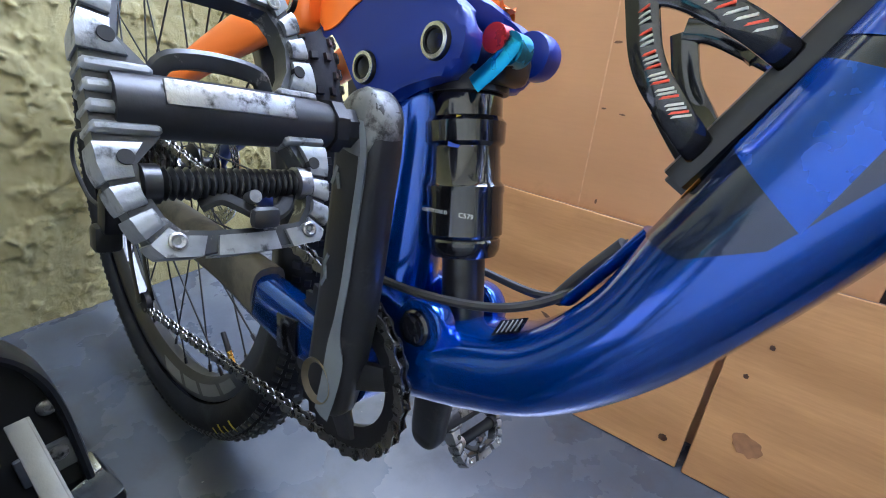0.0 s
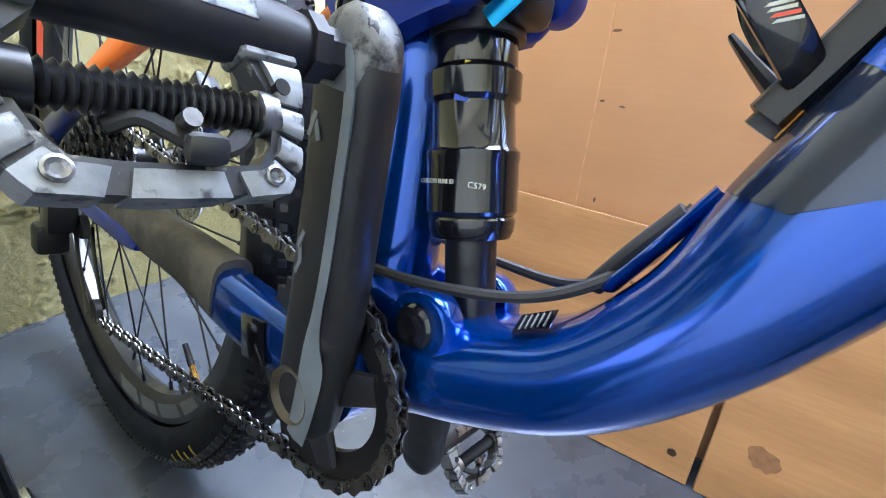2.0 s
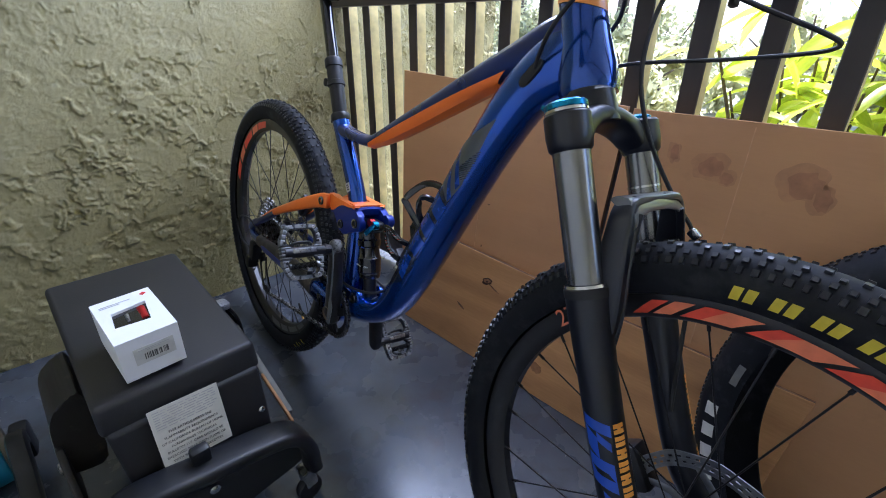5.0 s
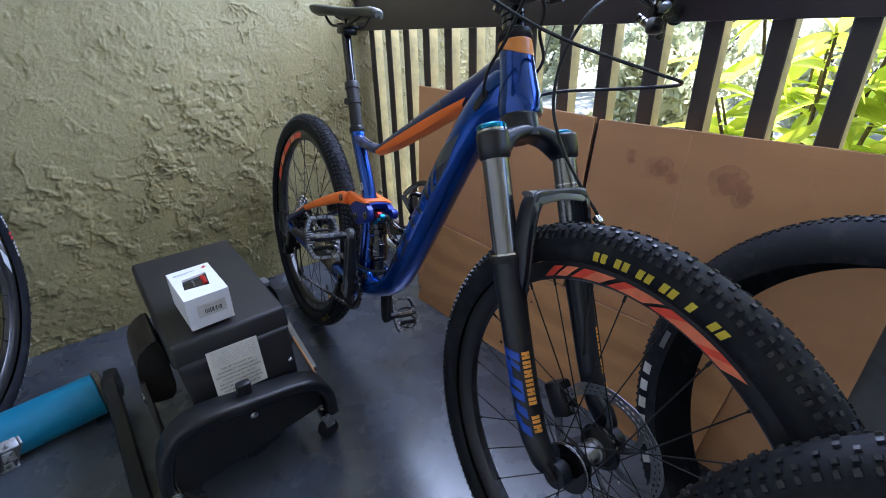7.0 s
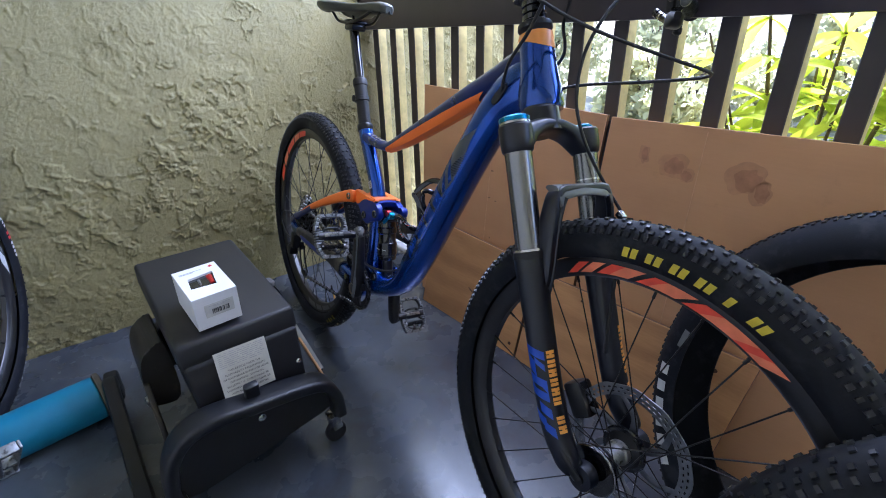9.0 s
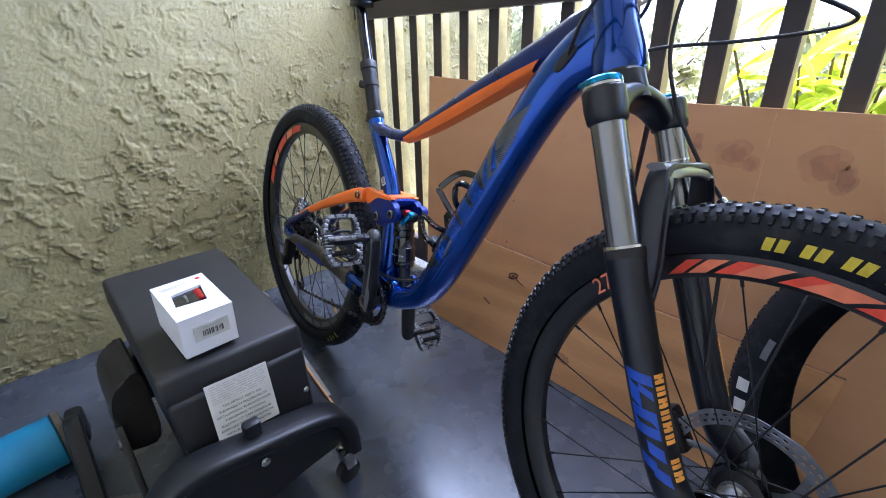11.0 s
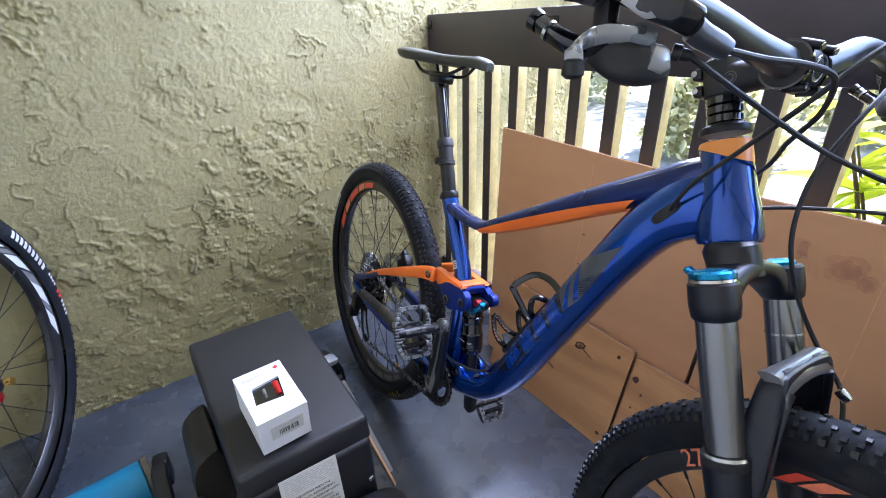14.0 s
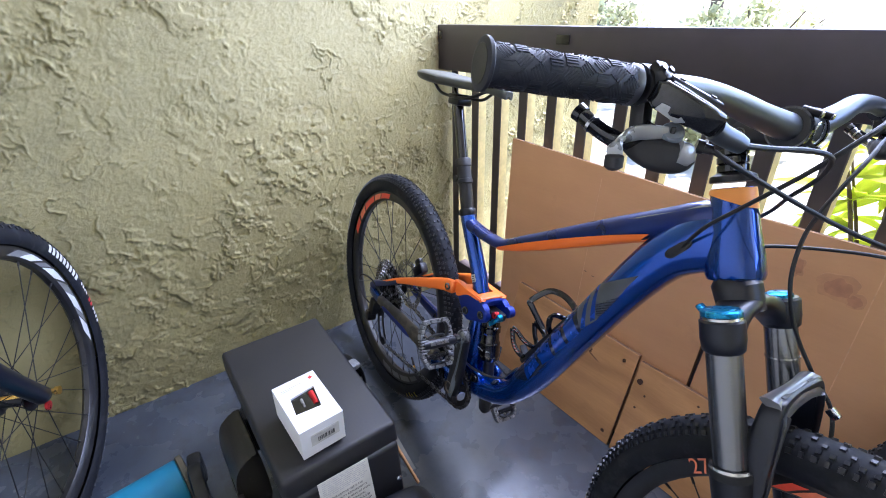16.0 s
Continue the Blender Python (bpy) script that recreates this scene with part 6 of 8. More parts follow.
full = [(-0.428, 0.858, 1.0155, 0.0111), (-0.360, 0.877, 1.0170, 0.0111), (-0.300, 0.894, 1.0186, 0.0111), (-0.262, 0.901, 1.0215, 0.0111), (-0.210, 0.903, 1.0235, 0.0114), (-0.150, 0.903, 1.0195, 0.0124), (-0.085, 0.904, 1.0115, 0.0140), (-0.030, 0.908, 1.0055, 0.0157), (0.0, 0.909, 1.004, 0.0159), (0.030, 0.911, 1.0075, 0.0157),
        (0.085, 0.914, 1.0280, 0.0138), (0.130, 0.913, 1.0440, 0.0122), (0.210, 0.909, 1.0500, 0.0111), (0.300, 0.897, 1.0480, 0.0111), (0.428, 0.868, 1.0430, 0.0111)]
bm = bmesh.new()
c = spline([(p[1], p[0], p[2], p[3]) for p in full], 5)
add_tube(bm, [p[:3] for p in c], [p[3] for p in c], 20, side=(0, 0, 1))
bar = part("handlebar", bm, BAR_MAT, bike, "satin grey riser handlebar")


def bar_at(y):
    for p, q in zip(full, full[1:]):
        if p[0] <= y <= q[0]:
            f = (y - p[0]) / (q[0] - p[0])
            return V3(p[1] + (q[1] - p[1]) * f, y, p[2] + (q[2] - p[2]) * f)
    return BC


GRIP = simple("grip_rubber", (0.016, 0.018, 0.026), 0.6, vary=0.2, scale=30, bump=0.3, grain=500)
for s in (-1, 1):
    bm = bmesh.new()
    a_, b_ = bar_at(s * 0.304), bar_at(s * 0.428)
    add_tube(bm, [a_.lerp(b_, f) for f in (0.0, 0.01, 0.5, 0.955, 0.965, 0.972, 0.992, 1.0)], [0.0150, 0.0156, 0.0153, 0.0158, 0.0188, 0.0196, 0.0196, 0.0180], 30)
    grip = part("grip", bm, GRIP, bar, "black rubber grip with raised chevrons")
    d = (b_ - a_).normalized()
    e1 = V3(0, 0, 1)
    e1 = (e1 - d * e1.dot(d)).normalized()
    e2 = d.cross(e1)
    bm = bmesh.new()
    add_tube(bm, [b_ - d * 0.0005, b_ + d * 0.0006, b_ + d * 0.0004], [0.0150, 0.0142, 0.0060], 28)
    part("grip_plug", bm, BLACK_MATT, grip)
    # chevron ribs in hexagonal fields
    verts, faces = [], []
    for row in range(9):
        for col in range(8):
            cx = 0.05 + 0.105 * row
            ang = 2 * math.pi * (col + 0.5 * (row % 2)) / 8
            tilt = (0.9, -0.9, 0.0)[(row + col) % 3]
            for line in range(5):
                o = (line - 2) * 0.0024
                for_s = []
                for end in (-1, 1):
                    for wd in (-0.0006, 0.0006):
                        sx = end * 0.0052 * math.cos(tilt) - (o + wd) * math.sin(tilt)
                        sa = end * 0.0052 * math.sin(tilt) + (o + wd) * math.cos(tilt)
                        t = ang + sa / 0.0154
                        p = a_.lerp(b_, cx) + d * sx
                        for rr in (0.0150, 0.0165):
                            for_s.append(p + (e1 * math.cos(t) + e2 * math.sin(t)) * rr)
                k = len(verts)
                verts += for_s
                faces += [(k + 1, k + 3, k + 7, k + 5), (k, k + 1, k + 5, k + 4), (k + 2, k + 6, k + 7, k + 3), (k, k + 2, k + 3, k + 1), (k + 4, k + 5, k + 7, k + 6)]
    me = bpy.data.meshes.new("grip_ribs")
    me.from_pydata([v[:] for v in verts], [], faces)
    me.materials.append(GRIP)
    ob = new("grip_ribs", me)
    ob.parent = bar
    ob["kind"] = "stuff"
    bm = bmesh.new()
    add_tube(bm, [a_ - d * 0.0065, a_ - d * 0.0055, a_ - d * 0.001, a_ + d * 0.001], [0.0150, 0.0166, 0.0166, 0.0156], 26)
    part("grip_collar", bm, BAR_MAT, bar, "metal grip lock ring")
    # brake lever: clamp band, master cylinder body, hose nut and blade
    q = bar_at(s * 0.287)
    bm = bmesh.new()
    add_tube(bm, [bar_at(s * 0.2955), bar_at(s * 0.2945), bar_at(s * 0.2795), bar_at(s * 0.2785)], [0.0140, 0.0168, 0.0168, 0.0140], 24)
    add_box(bm, (0.020, 0.015, 0.014), Matrix.Translation(q + V3(0.013, 0, 0.009)) @ pose(0, 0, 0, 0, 40, 0), 0.003)
    add_box(bm, (0.015, 0.014, 0.034), Matrix.Translation(q + V3(0.006, 0, -0.022)) @ pose(0, 0, 0, 0, -12, 0), 0.004)
    clamp = part("brake_clamp", bm, BLACK, bar, "black brake lever clamp")
    for o in (-0.005, 0.005):
        bm = bmesh.new()
        add_cyl(bm, q + V3(0.015, o, 0.012), q + V3(0.0185, o, 0.0155), 0.0028, 10)
        part("clamp_bolt", bm, BLACK, clamp)

    def w(x, y, z):
        """A place on the near lever set, mirrored for the far one."""
        return V3(x, y, z) if s < 0 else V3(x + 0.004, -y, z + 0.026)

    # reservoir: a slim box along the bar with bright upper edge and a flat side plate
    bm = bmesh.new()
    c = [(0.9100, -0.2940, 1.0180, 0.007, 0.008), (0.9120, -0.2880, 1.0170, 0.0125, 0.0115), (0.9235, -0.2765, 1.0110, 0.0140, 0.0120), (0.9380, -0.2620, 1.0040, 0.0125, 0.0110), (0.9470, -0.2520, 0.9995, 0.0105, 0.0100), (0.9490, -0.2500, 0.9985, 0.0085, 0.0080)]
    add_tube(bm, [w(*p[:3]) for p in c], [(p[3], p[4]) for p in c], 20, power=6.0, side=(0.3, 0, 0.95))
    body = part("brake_reservoir", bm, GLOSS_BLACK, bar, "gloss black brake reservoir")
    x_ = (w(0.947, -0.252, 0.9995) - w(0.912, -0.288, 1.017)).normalized()
    up_ = V3(0.3, 0, 0.95)
    up_ = (up_ - x_ * up_.dot(x_)).normalized()
    out_ = x_.cross(up_)
    if out_.y > 0:
        out_ = -out_
    bm = bmesh.new()
    add_plate(bm, [(0.0, -0.006), (0.030, -0.004), (0.046, -0.0035), (0.047, 0.0035), (0.030, 0.004), (0.002, 0.004)], 0.0022, basis(w(0.9125, -0.2875, 1.017) + up_ * 0.0138, x_, up_ * -1, out_), 0.0006)
    lid = part("reservoir_lid", bm, BAR_MAT, body, "grey lid along the reservoir")
    for f in (0.010, 0.038):
        bm = bmesh.new()
        p = w(0.9125, -0.2875, 1.017) + up_ * 0.0150 + x_ * f
        add_cyl(bm, p, p + up_ * 0.0012, 0.0026, 10)
        part("lid_screw", bm, BLACK, lid)
    bm = bmesh.new()
    add_plate(bm, [(0.0, -0.004), (0.020, -0.006), (0.026, -0.002), (0.014, 0.0035), (0.002, 0.002)], 0.0016, basis(w(0.9145, -0.2855, 1.0155) + out_ * 0.0128 * 1.0 - up_ * 0.006, x_, out_, up_), 0.0004)
    part("silver_plate", bm, SILVER, body, "silver side plate")
    bm = bmesh.new()
    add_tube(bm, [w(0.948, -0.251, 0.995), w(0.951, -0.245, 0.9920), w(0.9575, -0.232, 0.9880), w(0.9605, -0.226, 0.9860), w(0.9612, -0.2245, 0.9855)], [0.0088, 0.0086, 0.0082, 0.0072, 0.0040], 16)
    part("hose_nut", bm, BAR_MAT, body)
    bm = bmesh.new()
    c = spline([w(0.9145, -0.282, 0.9900), w(0.9110, -0.287, 0.9800), w(0.9023, -0.298, 0.9735), w(0.8893, -0.306, 0.9765), w(0.874, -0.310, 0.9830), w(0.862, -0.3128, 0.9895)], 4)
    add_tube(bm, c, [(0.0060, 0.0088 - 0.0001 * k) for k in range(21)], 12, power=2.8)
    add_tube(bm, [w(0.864, -0.3122, 0.9885), w(0.858, -0.3135, 0.9915), w(0.8565, -0.314, 0.9922)], [0.0078, 0.0084, 0.0050], 12)
    blade = part("brake_lever", bm, GLOSS_BLACK, bar, "black brake lever")
    bm = bmesh.new()
    add_tube(bm, [w(0.875, -0.3097, 0.9825), w(0.8725, -0.3104, 0.9838)], [0.0080, 0.0080], 12)
    part("lever_joint", bm, STEEL, blade)
    # shifter below the bar
    bm = bmesh.new()
    c = spline([(0.899, -0.294, 0.9740, 0.005, 0.006), (0.910, -0.286, 0.9700, 0.0105, 0.011), (0.921, -0.274, 0.9680, 0.0150, 0.0145), (0.932, -0.262, 0.9685, 0.0125, 0.0125), (0.938, -0.254, 0.9720, 0.006, 0.007)], 4)
    add_tube(bm, [w(*p[:3]) for p in c], [(p[3], p[4]) for p in c], 16, power=3.2, side=(0, 0, 1))
    pod = part("shifter", bm, BLACK_MATT, bar, "black gear shifter with silver cover")
    if s < 0:
        bm = bmesh.new()
        c = [w(0.9285, -0.2700, 0.9735), w(0.9310, -0.2675, 0.9730), w(0.9360, -0.2610, 0.9725), w(0.9390, -0.2570, 0.9740)]
        add_tube(bm, c, [(0.006, 0.006), (0.0115, 0.0100), (0.0112, 0.0095), (0.0070, 0.0065)], 14, power=5, side=(0, 0, 1))
        part("shifter_cover", bm, SILVER, pod, "silver shifter cover")
        bm = bmesh.new()
        add_lathe(bm, [(0.002, -0.004), (0.0085, -0.0035), (0.0098, -0.001), (0.0098, 0.004), (0.004, 0.005)], 22, basis(w(0.9266, -0.2740, 0.9870), (0.80, 0.60, 0.0), (-0.45, 0.60, -0.66), (-0.396, 0.528, 0.750)))
        hub_ = part("paddle_pivot", bm, CRANK_GREY, pod)
        bm = bmesh.new()
        add_box(bm, (0.004, 0.003, 0.008), Matrix.Translation(w(0.9290, -0.2775, 0.9885)) @ pose(0, 0, 0, 20, 0, 35), 0.001)
        part("pivot_slot", bm, BLACK_MATT, hub_)
        bm = bmesh.new()
        add_tube(bm, [w(0.9375, -0.2520, 0.9800), w(0.9420, -0.2485, 0.9795), w(0.9425, -0.2480, 0.9793), w(0.9480, -0.2445, 0.9786)], [0.0060, 0.0060, 0.0046, 0.0040], 12)
        part("barrel_adjuster", bm, BLACK, pod)
    bm = bmesh.new()
    c = spline([w(0.9240, -0.278, 0.9855), w(0.9140, -0.295, 0.9843), w(0.9070, -0.3055, 0.9785), w(0.9080, -0.3160, 0.9715), w(0.9095, -0.3155, 0.9625)], 4)
    add_tube(bm, c, [(0.0032, 0.0064)] * 17, 10, power=3, side=(0.4, 0.3, 0.85))
    paddle = part("shift_paddle", bm, SILVER if s < 0 else BLACK, bar, "bent metal shift paddle")
    bm = bmesh.new()
    add_tube(bm, [w(0.9093, -0.3160, 0.9650), w(0.9094, -0.3157, 0.9630), w(0.9099, -0.3145, 0.9545), w(0.9100, -0.3140, 0.9520)], [0.0050, 0.0078, 0.0078, 0.0045], 14)
    part("paddle_tip", bm, BLACK_MATT, paddle)
# hoses and cables sweeping forward and round to the frame
cable("brake_hose", [(0.9605, -0.226, 0.9860), (0.968, -0.185, 0.9865), (0.980, -0.143, 0.989), (0.986, -0.106, 0.984), (0.965, -0.050, 0.960), (0.938, -0.022, 0.932), (0.905, 0.030, 0.900), (0.868, 0.040, 0.862)], 0.0026, parent=bar, n=8)
cable("gear_cable", [(0.9475, -0.2450, 0.9787), (0.967, -0.182, 0.957), (0.988, -0.101, 0.933), (1.021, -0.059, 0.917), (1.060, -0.010, 0.904), (1.104, 0.040, 0.892), (1.112, 0.078, 0.888), (1.080, 0.105, 0.884), (1.000, 0.105, 0.874), (0.930, 0.062, 0.860), (0.890, 0.036, 0.845)], 0.0024, parent=bar, n=8)
cable("rear_hose", [(0.848, -0.0330, 0.834), (0.860, -0.044, 0.852), (0.880, -0.056, 0.878), (0.915, -0.064, 0.915), (0.966, -0.086, 0.966), (0.996, -0.080, 1.008), (1.000, -0.030, 1.034), (0.986, 0.060, 1.044), (0.964, 0.150, 1.036), (0.953, 0.207, 1.010)], 0.0026, parent=bar, n=8)
cable("front_hose", [(0.952, 0.205, 1.010), (0.962, 0.120, 1.012), (0.970, 0.050, 0.980), (0.962, 0.020, 0.930), (0.957, 0.012, 0.885), (0.965, 0.010, 0.830), (0.985, 0.030, 0.772), (1.016, 0.062, 0.715), (1.044, 0.075, 0.680), (1.062, 0.062, 0.640), (1.078, 0.054, 0.560), (1.094, 0.050, 0.470)], 0.0026, parent=bar, n=8)
bm = bmesh.new()
add_box(bm, (0.014, 0.012, 0.010), Matrix.Translation((1.046, 0.073, 0.677)) @ pose(0, 0, 0, 0, 30, 0), 0.002)
part("hose_clip", bm, STEEL, fork)


# ---- plywood leaning on the railing ----
def sheet(name, p00, p10, p11, p01, thick, material, label, group="plywood along the railing"):
    """A board from four front corners (bottom left, bottom right, top right, top left); its thickness goes backwards."""
    c = [Vector(p) for p in (p00, p10, p11, p01)]
    origin = c[0]
    x = (c[1] - c[0]).normalized()
    n = x.cross(c[3] - c[0]).normalized()
    z = n.cross(x) * -1 if n.cross(x).z < 0 else n.cross(x)
    y = z.cross(x)
    m = basis(origin, x, y, z)
    inv = m.inverted()
    loc = [inv @ p for p in c]
    bm = bmesh.new()
    lo = [bm.verts.new((p.x, 0.0, p.z)) for p in loc]
    hi = [bm.verts.new((p.x, thick, p.z)) for p in loc]
    bm.faces.new(lo)
    bm.faces.new(list(reversed(hi)))
    for i in range(4):
        bm.faces.new((lo[i], hi[i], hi[(i + 1) % 4], lo[(i + 1) % 4]))
    bmesh.ops.bevel(bm, geom=list(bm.edges), offset=0.0012, segments=1, affect="EDGES")
    ob = part(name, bm, material, m=m)
    # dark edge colour also paints in the shadow gap along each board
    ob.data.materials.append(PLY_EDGE)
    for f in ob.data.polygons:
        f.material_index = 0 if abs(f.normal.y) > 0.5 else 1
    return tagged(ob, label, "board", group)


def spot(board, x, z, rx, rz, material, name, turn=0.0, y=-0.0006):
    bm = bmesh.new()
    out = []
    rng = random.Random(int(x * 1000 + z * 77))
    for k in range(18):
        t = 2 * math.pi * k / 18
        w = rng.uniform(0.82, 1.15)
        px, pz = rx * w * math.cos(t), rz * w * math.sin(t)
        out.append((px * math.cos(turn) - pz * math.sin(turn), px * math.sin(turn) + pz * math.cos(turn)))
    add_plate(bm, [(p[0], p[1]) for p in spline(out, 3, True)], 0.001, Matrix.Translation((x, y, z)))
    return part(name, bm, material, board)


sheet_a = sheet("plywood_sheet", (0.470, -0.100, 0.001), (1.124, -0.100, 0.001), (1.131, -0.014, 0.724), (0.412, -0.008, 0.750), 0.012, PLY_SHEET, "large brown plywood sheet leaning against the railing")
sheet_b = sheet("plywood_sheet", (1.130, -0.104, 0.001), (1.745, -0.104, 0.001), (1.760, -0.016, 0.728), (1.146, -0.016, 0.722), 0.012, PLY_SHEET, "large brown plywood sheet with dark stains")
panel = sheet("grey_board", (1.690, -0.060, 0.001), (2.520, -0.060, 0.001), (2.520, 0.006, 0.600), (1.690, 0.006, 0.600), 0.010, simple("grey_board_paint", (0.13, 0.145, 0.165), 0.55, vary=0.25, scale=9, bump=0.3, grain=150, dirt=(0.08, 0.082, 0.085), dirt_at=0.58), "grey painted board leaning on the railing beside the plywood")
batten = sheet("wooden_batten", (1.105, -0.084, 0.001), (1.170, -0.084, 0.001), (1.170, 0.0, 0.710), (1.105, 0.0, 0.710), 0.008, RAIL_PAINT, "dark wooden batten behind the joint of the sheets")
low_a = sheet("plywood_offcut", (0.548, -0.158, 0.001), (1.003, -0.158, 0.001), (1.006, -0.086, 0.292), (0.556, -0.084, 0.306), 0.014, PLY_PINE, "pine plywood offcut with knots and screw holes")
low_b = sheet("plywood_offcut", (1.011, -0.160, 0.001), (1.560, -0.160, 0.001), (1.590, -0.088, 0.284), (1.014, -0.088, 0.280), 0.014, PLY_PINE, "pine plywood offcut with a large knot")
RED_KNOT = simple("red_knot", (0.34, 0.165, 0.075), 0.7, vary=0.2, scale=90)
for x, z, rx, rz, turn in ((0.306, 0.522, 0.0055, 0.0018, 0.1), (0.307, 0.437, 0.0035, 0.0014, 0.0), (0.334, 0.432, 0.0042, 0.0012, -0.1), (0.326, 0.308, 0.0016, 0.0034, 0.0)):
    spot(sheet_a, x, z, rx, rz, PLY_EDGE, "mark", turn)
spot(low_a, 0.310, 0.236, 0.017, 0.0095, KNOT, "knot", 0.3)
spot(low_a, 0.309, 0.2365, 0.012, 0.0062, RED_KNOT, "knot", 0.3, -0.0012)
spot(low_a, 0.311, 0.236, 0.0045, 0.0026, KNOT, "knot", 0.3, -0.0018)
spot(low_a, 0.335, 0.225, 0.022, 0.002, PLY_EDGE, "knot", -0.35)
spot(low_a, 0.424, 0.265, 0.0055, 0.0055, KNOT, "screw_hole")
spot(low_a, 0.430, 0.034, 0.0055, 0.005, KNOT, "screw_hole")
spot(low_a, 0.235, 0.13, 0.016, 0.003, PLY_EDGE, "knot", -0.4)
spot(low_b, 0.018, 0.235, 0.008, 0.008, KNOT, "knot")
spot(low_b, 0.055, 0.075, 0.018, 0.013, RED_KNOT, "knot", -0.3)
spot(low_b, 0.042, 0.205, 0.003, 0.003, KNOT, "screw_hole")
spot(low_b, 0.028, 0.16, 0.003, 0.003, KNOT, "screw_hole")
spot(low_b, 0.165, 0.262, 0.003, 0.003, KNOT, "screw_hole")
spot(low_b, 0.505, 0.245, 0.006, 0.005, KNOT, "screw_hole")
SMEAR = simple("old_stain", (0.50, 0.25, 0.130), 0.6, vary=0.25, scale=30)
FADED = simple("faded_stain", (0.585, 0.315, 0.158), 0.6, vary=0.15, scale=30)
for x, z, rx, rz in ((0.115, 0.655, 0.010, 0.016), (0.185, 0.640, 0.026, 0.020), (0.215, 0.625, 0.014, 0.012), (0.330, 0.640, 0.030, 0.024), (0.36, 0.62, 0.016, 0.020)):
    spot(sheet_b, x, z, rx * 1.25, rz * 1.30, FADED, "stain", 0.2)
    spot(sheet_b, x + 0.002, z - 0.001, rx * 0.80, rz * 0.95, SMEAR, "stain", 0.1, -0.0009)
SEAM = simple("pale_seam", (0.72, 0.43, 0.23), 0.6, vary=0.2, scale=40)
for board, x, top in ((sheet_b, 0.243, 0.700), (sheet_a, 0.300, 0.690)):
    bm = bmesh.new()
    add_box(bm, (0.0018, 0.0008, top), Matrix.Translation((x, -0.0003, top / 2 + 0.02)) @ pose(0, 0, 0, 0, -1.0, 0))
    part("seam", bm, SEAM, board)


# ---- exercise machine: a padded black box on a wheeled base, with a roller ----
trainer = thing("exercise_machine", Matrix(), "black vinyl-covered exercise machine on an arched wheeled base", "exercise machine")
bm = bmesh.new()
x0, x1, y0, y1 = 0.455, 0.862, -0.990, -0.746


def quad_prism(bm, low, high, bevel):
    vs = [bm.verts.new(p) for p in low + high]
    f = [bm.faces.new([vs[i] for i in (3, 2, 1, 0)]), bm.faces.new([vs[i] for i in (4, 5, 6, 7)])]
    for i in range(4):
        f.append(bm.faces.new((vs[i], vs[(i + 1) % 4], vs[4 + (i + 1) % 4], vs[4 + i])))
    bmesh.ops.bevel(bm, geom=list({e for q in f for e in q.edges}), offset=bevel, segments=3, affect="EDGES", profile=0.5)


quad_prism(bm, [(x0 + 0.004, y0, 0.345), (x1 + 0.006, y0, 0.315), (x1 + 0.006, y1, 0.315), (x0 + 0.004, y1, 0.345)], [(x0, y0 + 0.002, 0.401), (x1, y0 + 0.002, 0.368), (x1, y1 - 0.002, 0.368), (x0, y1 - 0.002, 0.401)], 0.009)
part("padded_top", bm, VINYL, trainer, "black vinyl padded top")
bm = bmesh.new()
quad_prism(bm, [(x0 + 0.02, y0 + 0.022, 0.090), (x1 + 0.040, y0 + 0.022, 0.085), (x1 + 0.040, y1 - 0.010, 0.085), (x0 + 0.02, y1 - 0.010, 0.090)], [(x0 + 0.01, y0 + 0.006, 0.350), (x1 + 0.012, y0 + 0.006, 0.322), (x1 + 0.012, y1 - 0.006, 0.322), (x0 + 0.01, y1 - 0.006, 0.350)], 0.008)
body = part("cover", bm, VINYL_SIDE, trainer, "black fabric cover")
FN = V3(0.973, 0, 0.230)
FU = V3(-0.230, 0, 0.973)
bm = bmesh.new()
LO = V3(0.8885, -0.8785, 0.2830)
lm = basis(LO, (0, 1, 0), FN * -1, FU)
add_box(bm, (0.104, 0.0008, 0.105), lm @ Matrix.Rotation(radians(1.2), 4, "Y"))
label_ob = part("paper_label", bm, PAPER, trainer, "old white paper label with illegible print")
rng = random.Random(4)
for r in range(8):
    z = 0.047 - 0.0042 * r
    x = -0.046
    while x < 0.040:
        wd = min(rng.uniform(0.006, 0.020), 0.046 - x)
        bm = bmesh.new()
        add_box(bm, (wd, 0.0004, 0.0013), lm @ Matrix.Rotation(radians(1.2), 4, "Y") @ Matrix.Translation((x + wd / 2, -0.0007, z)))
        part("print_bar", bm, FAINT_INK, label_ob)
        x += wd + 0.003
for r, words in enumerate(("THIS ARTICLE MEETS THE", "FLAMMABILITY REQUIREMENTS", "OF CALIFORNIA BUREAU OF HOME", "FURNISHINGS TECHNICAL", "BULLETIN 117. CARE SHOULD BE", "EXERCISED NEAR OPEN FLAME OR", "WITH BURNING CIGARETTES")):
    lettering("label_print", words, 0.0058, INK, label_ob, lm @ Matrix.Rotation(radians(1.2), 4, "Y") @ Matrix.Translation((0, -0.0008, 0.008 - 0.0086 * r)) @ Matrix.Rotation(radians(90), 4, "X"))
for y, z in ((-0.945, 0.235), (-0.945, 0.19), (-0.770, 0.25)):
    bm = bmesh.new()
    add_lathe(bm, [(0.0055, 0.001), (0.0055, -0.001), (0.003, -0.003), (0.001, -0.0032)], 14, basis((0.8625 + (0.368 - z) * 0.20 + 0.012, y, z), (0, 1, 0), FN * -1, FU))
    part("bolt", bm, STEEL, trainer)
# arched front foot
bm = bmesh.new()
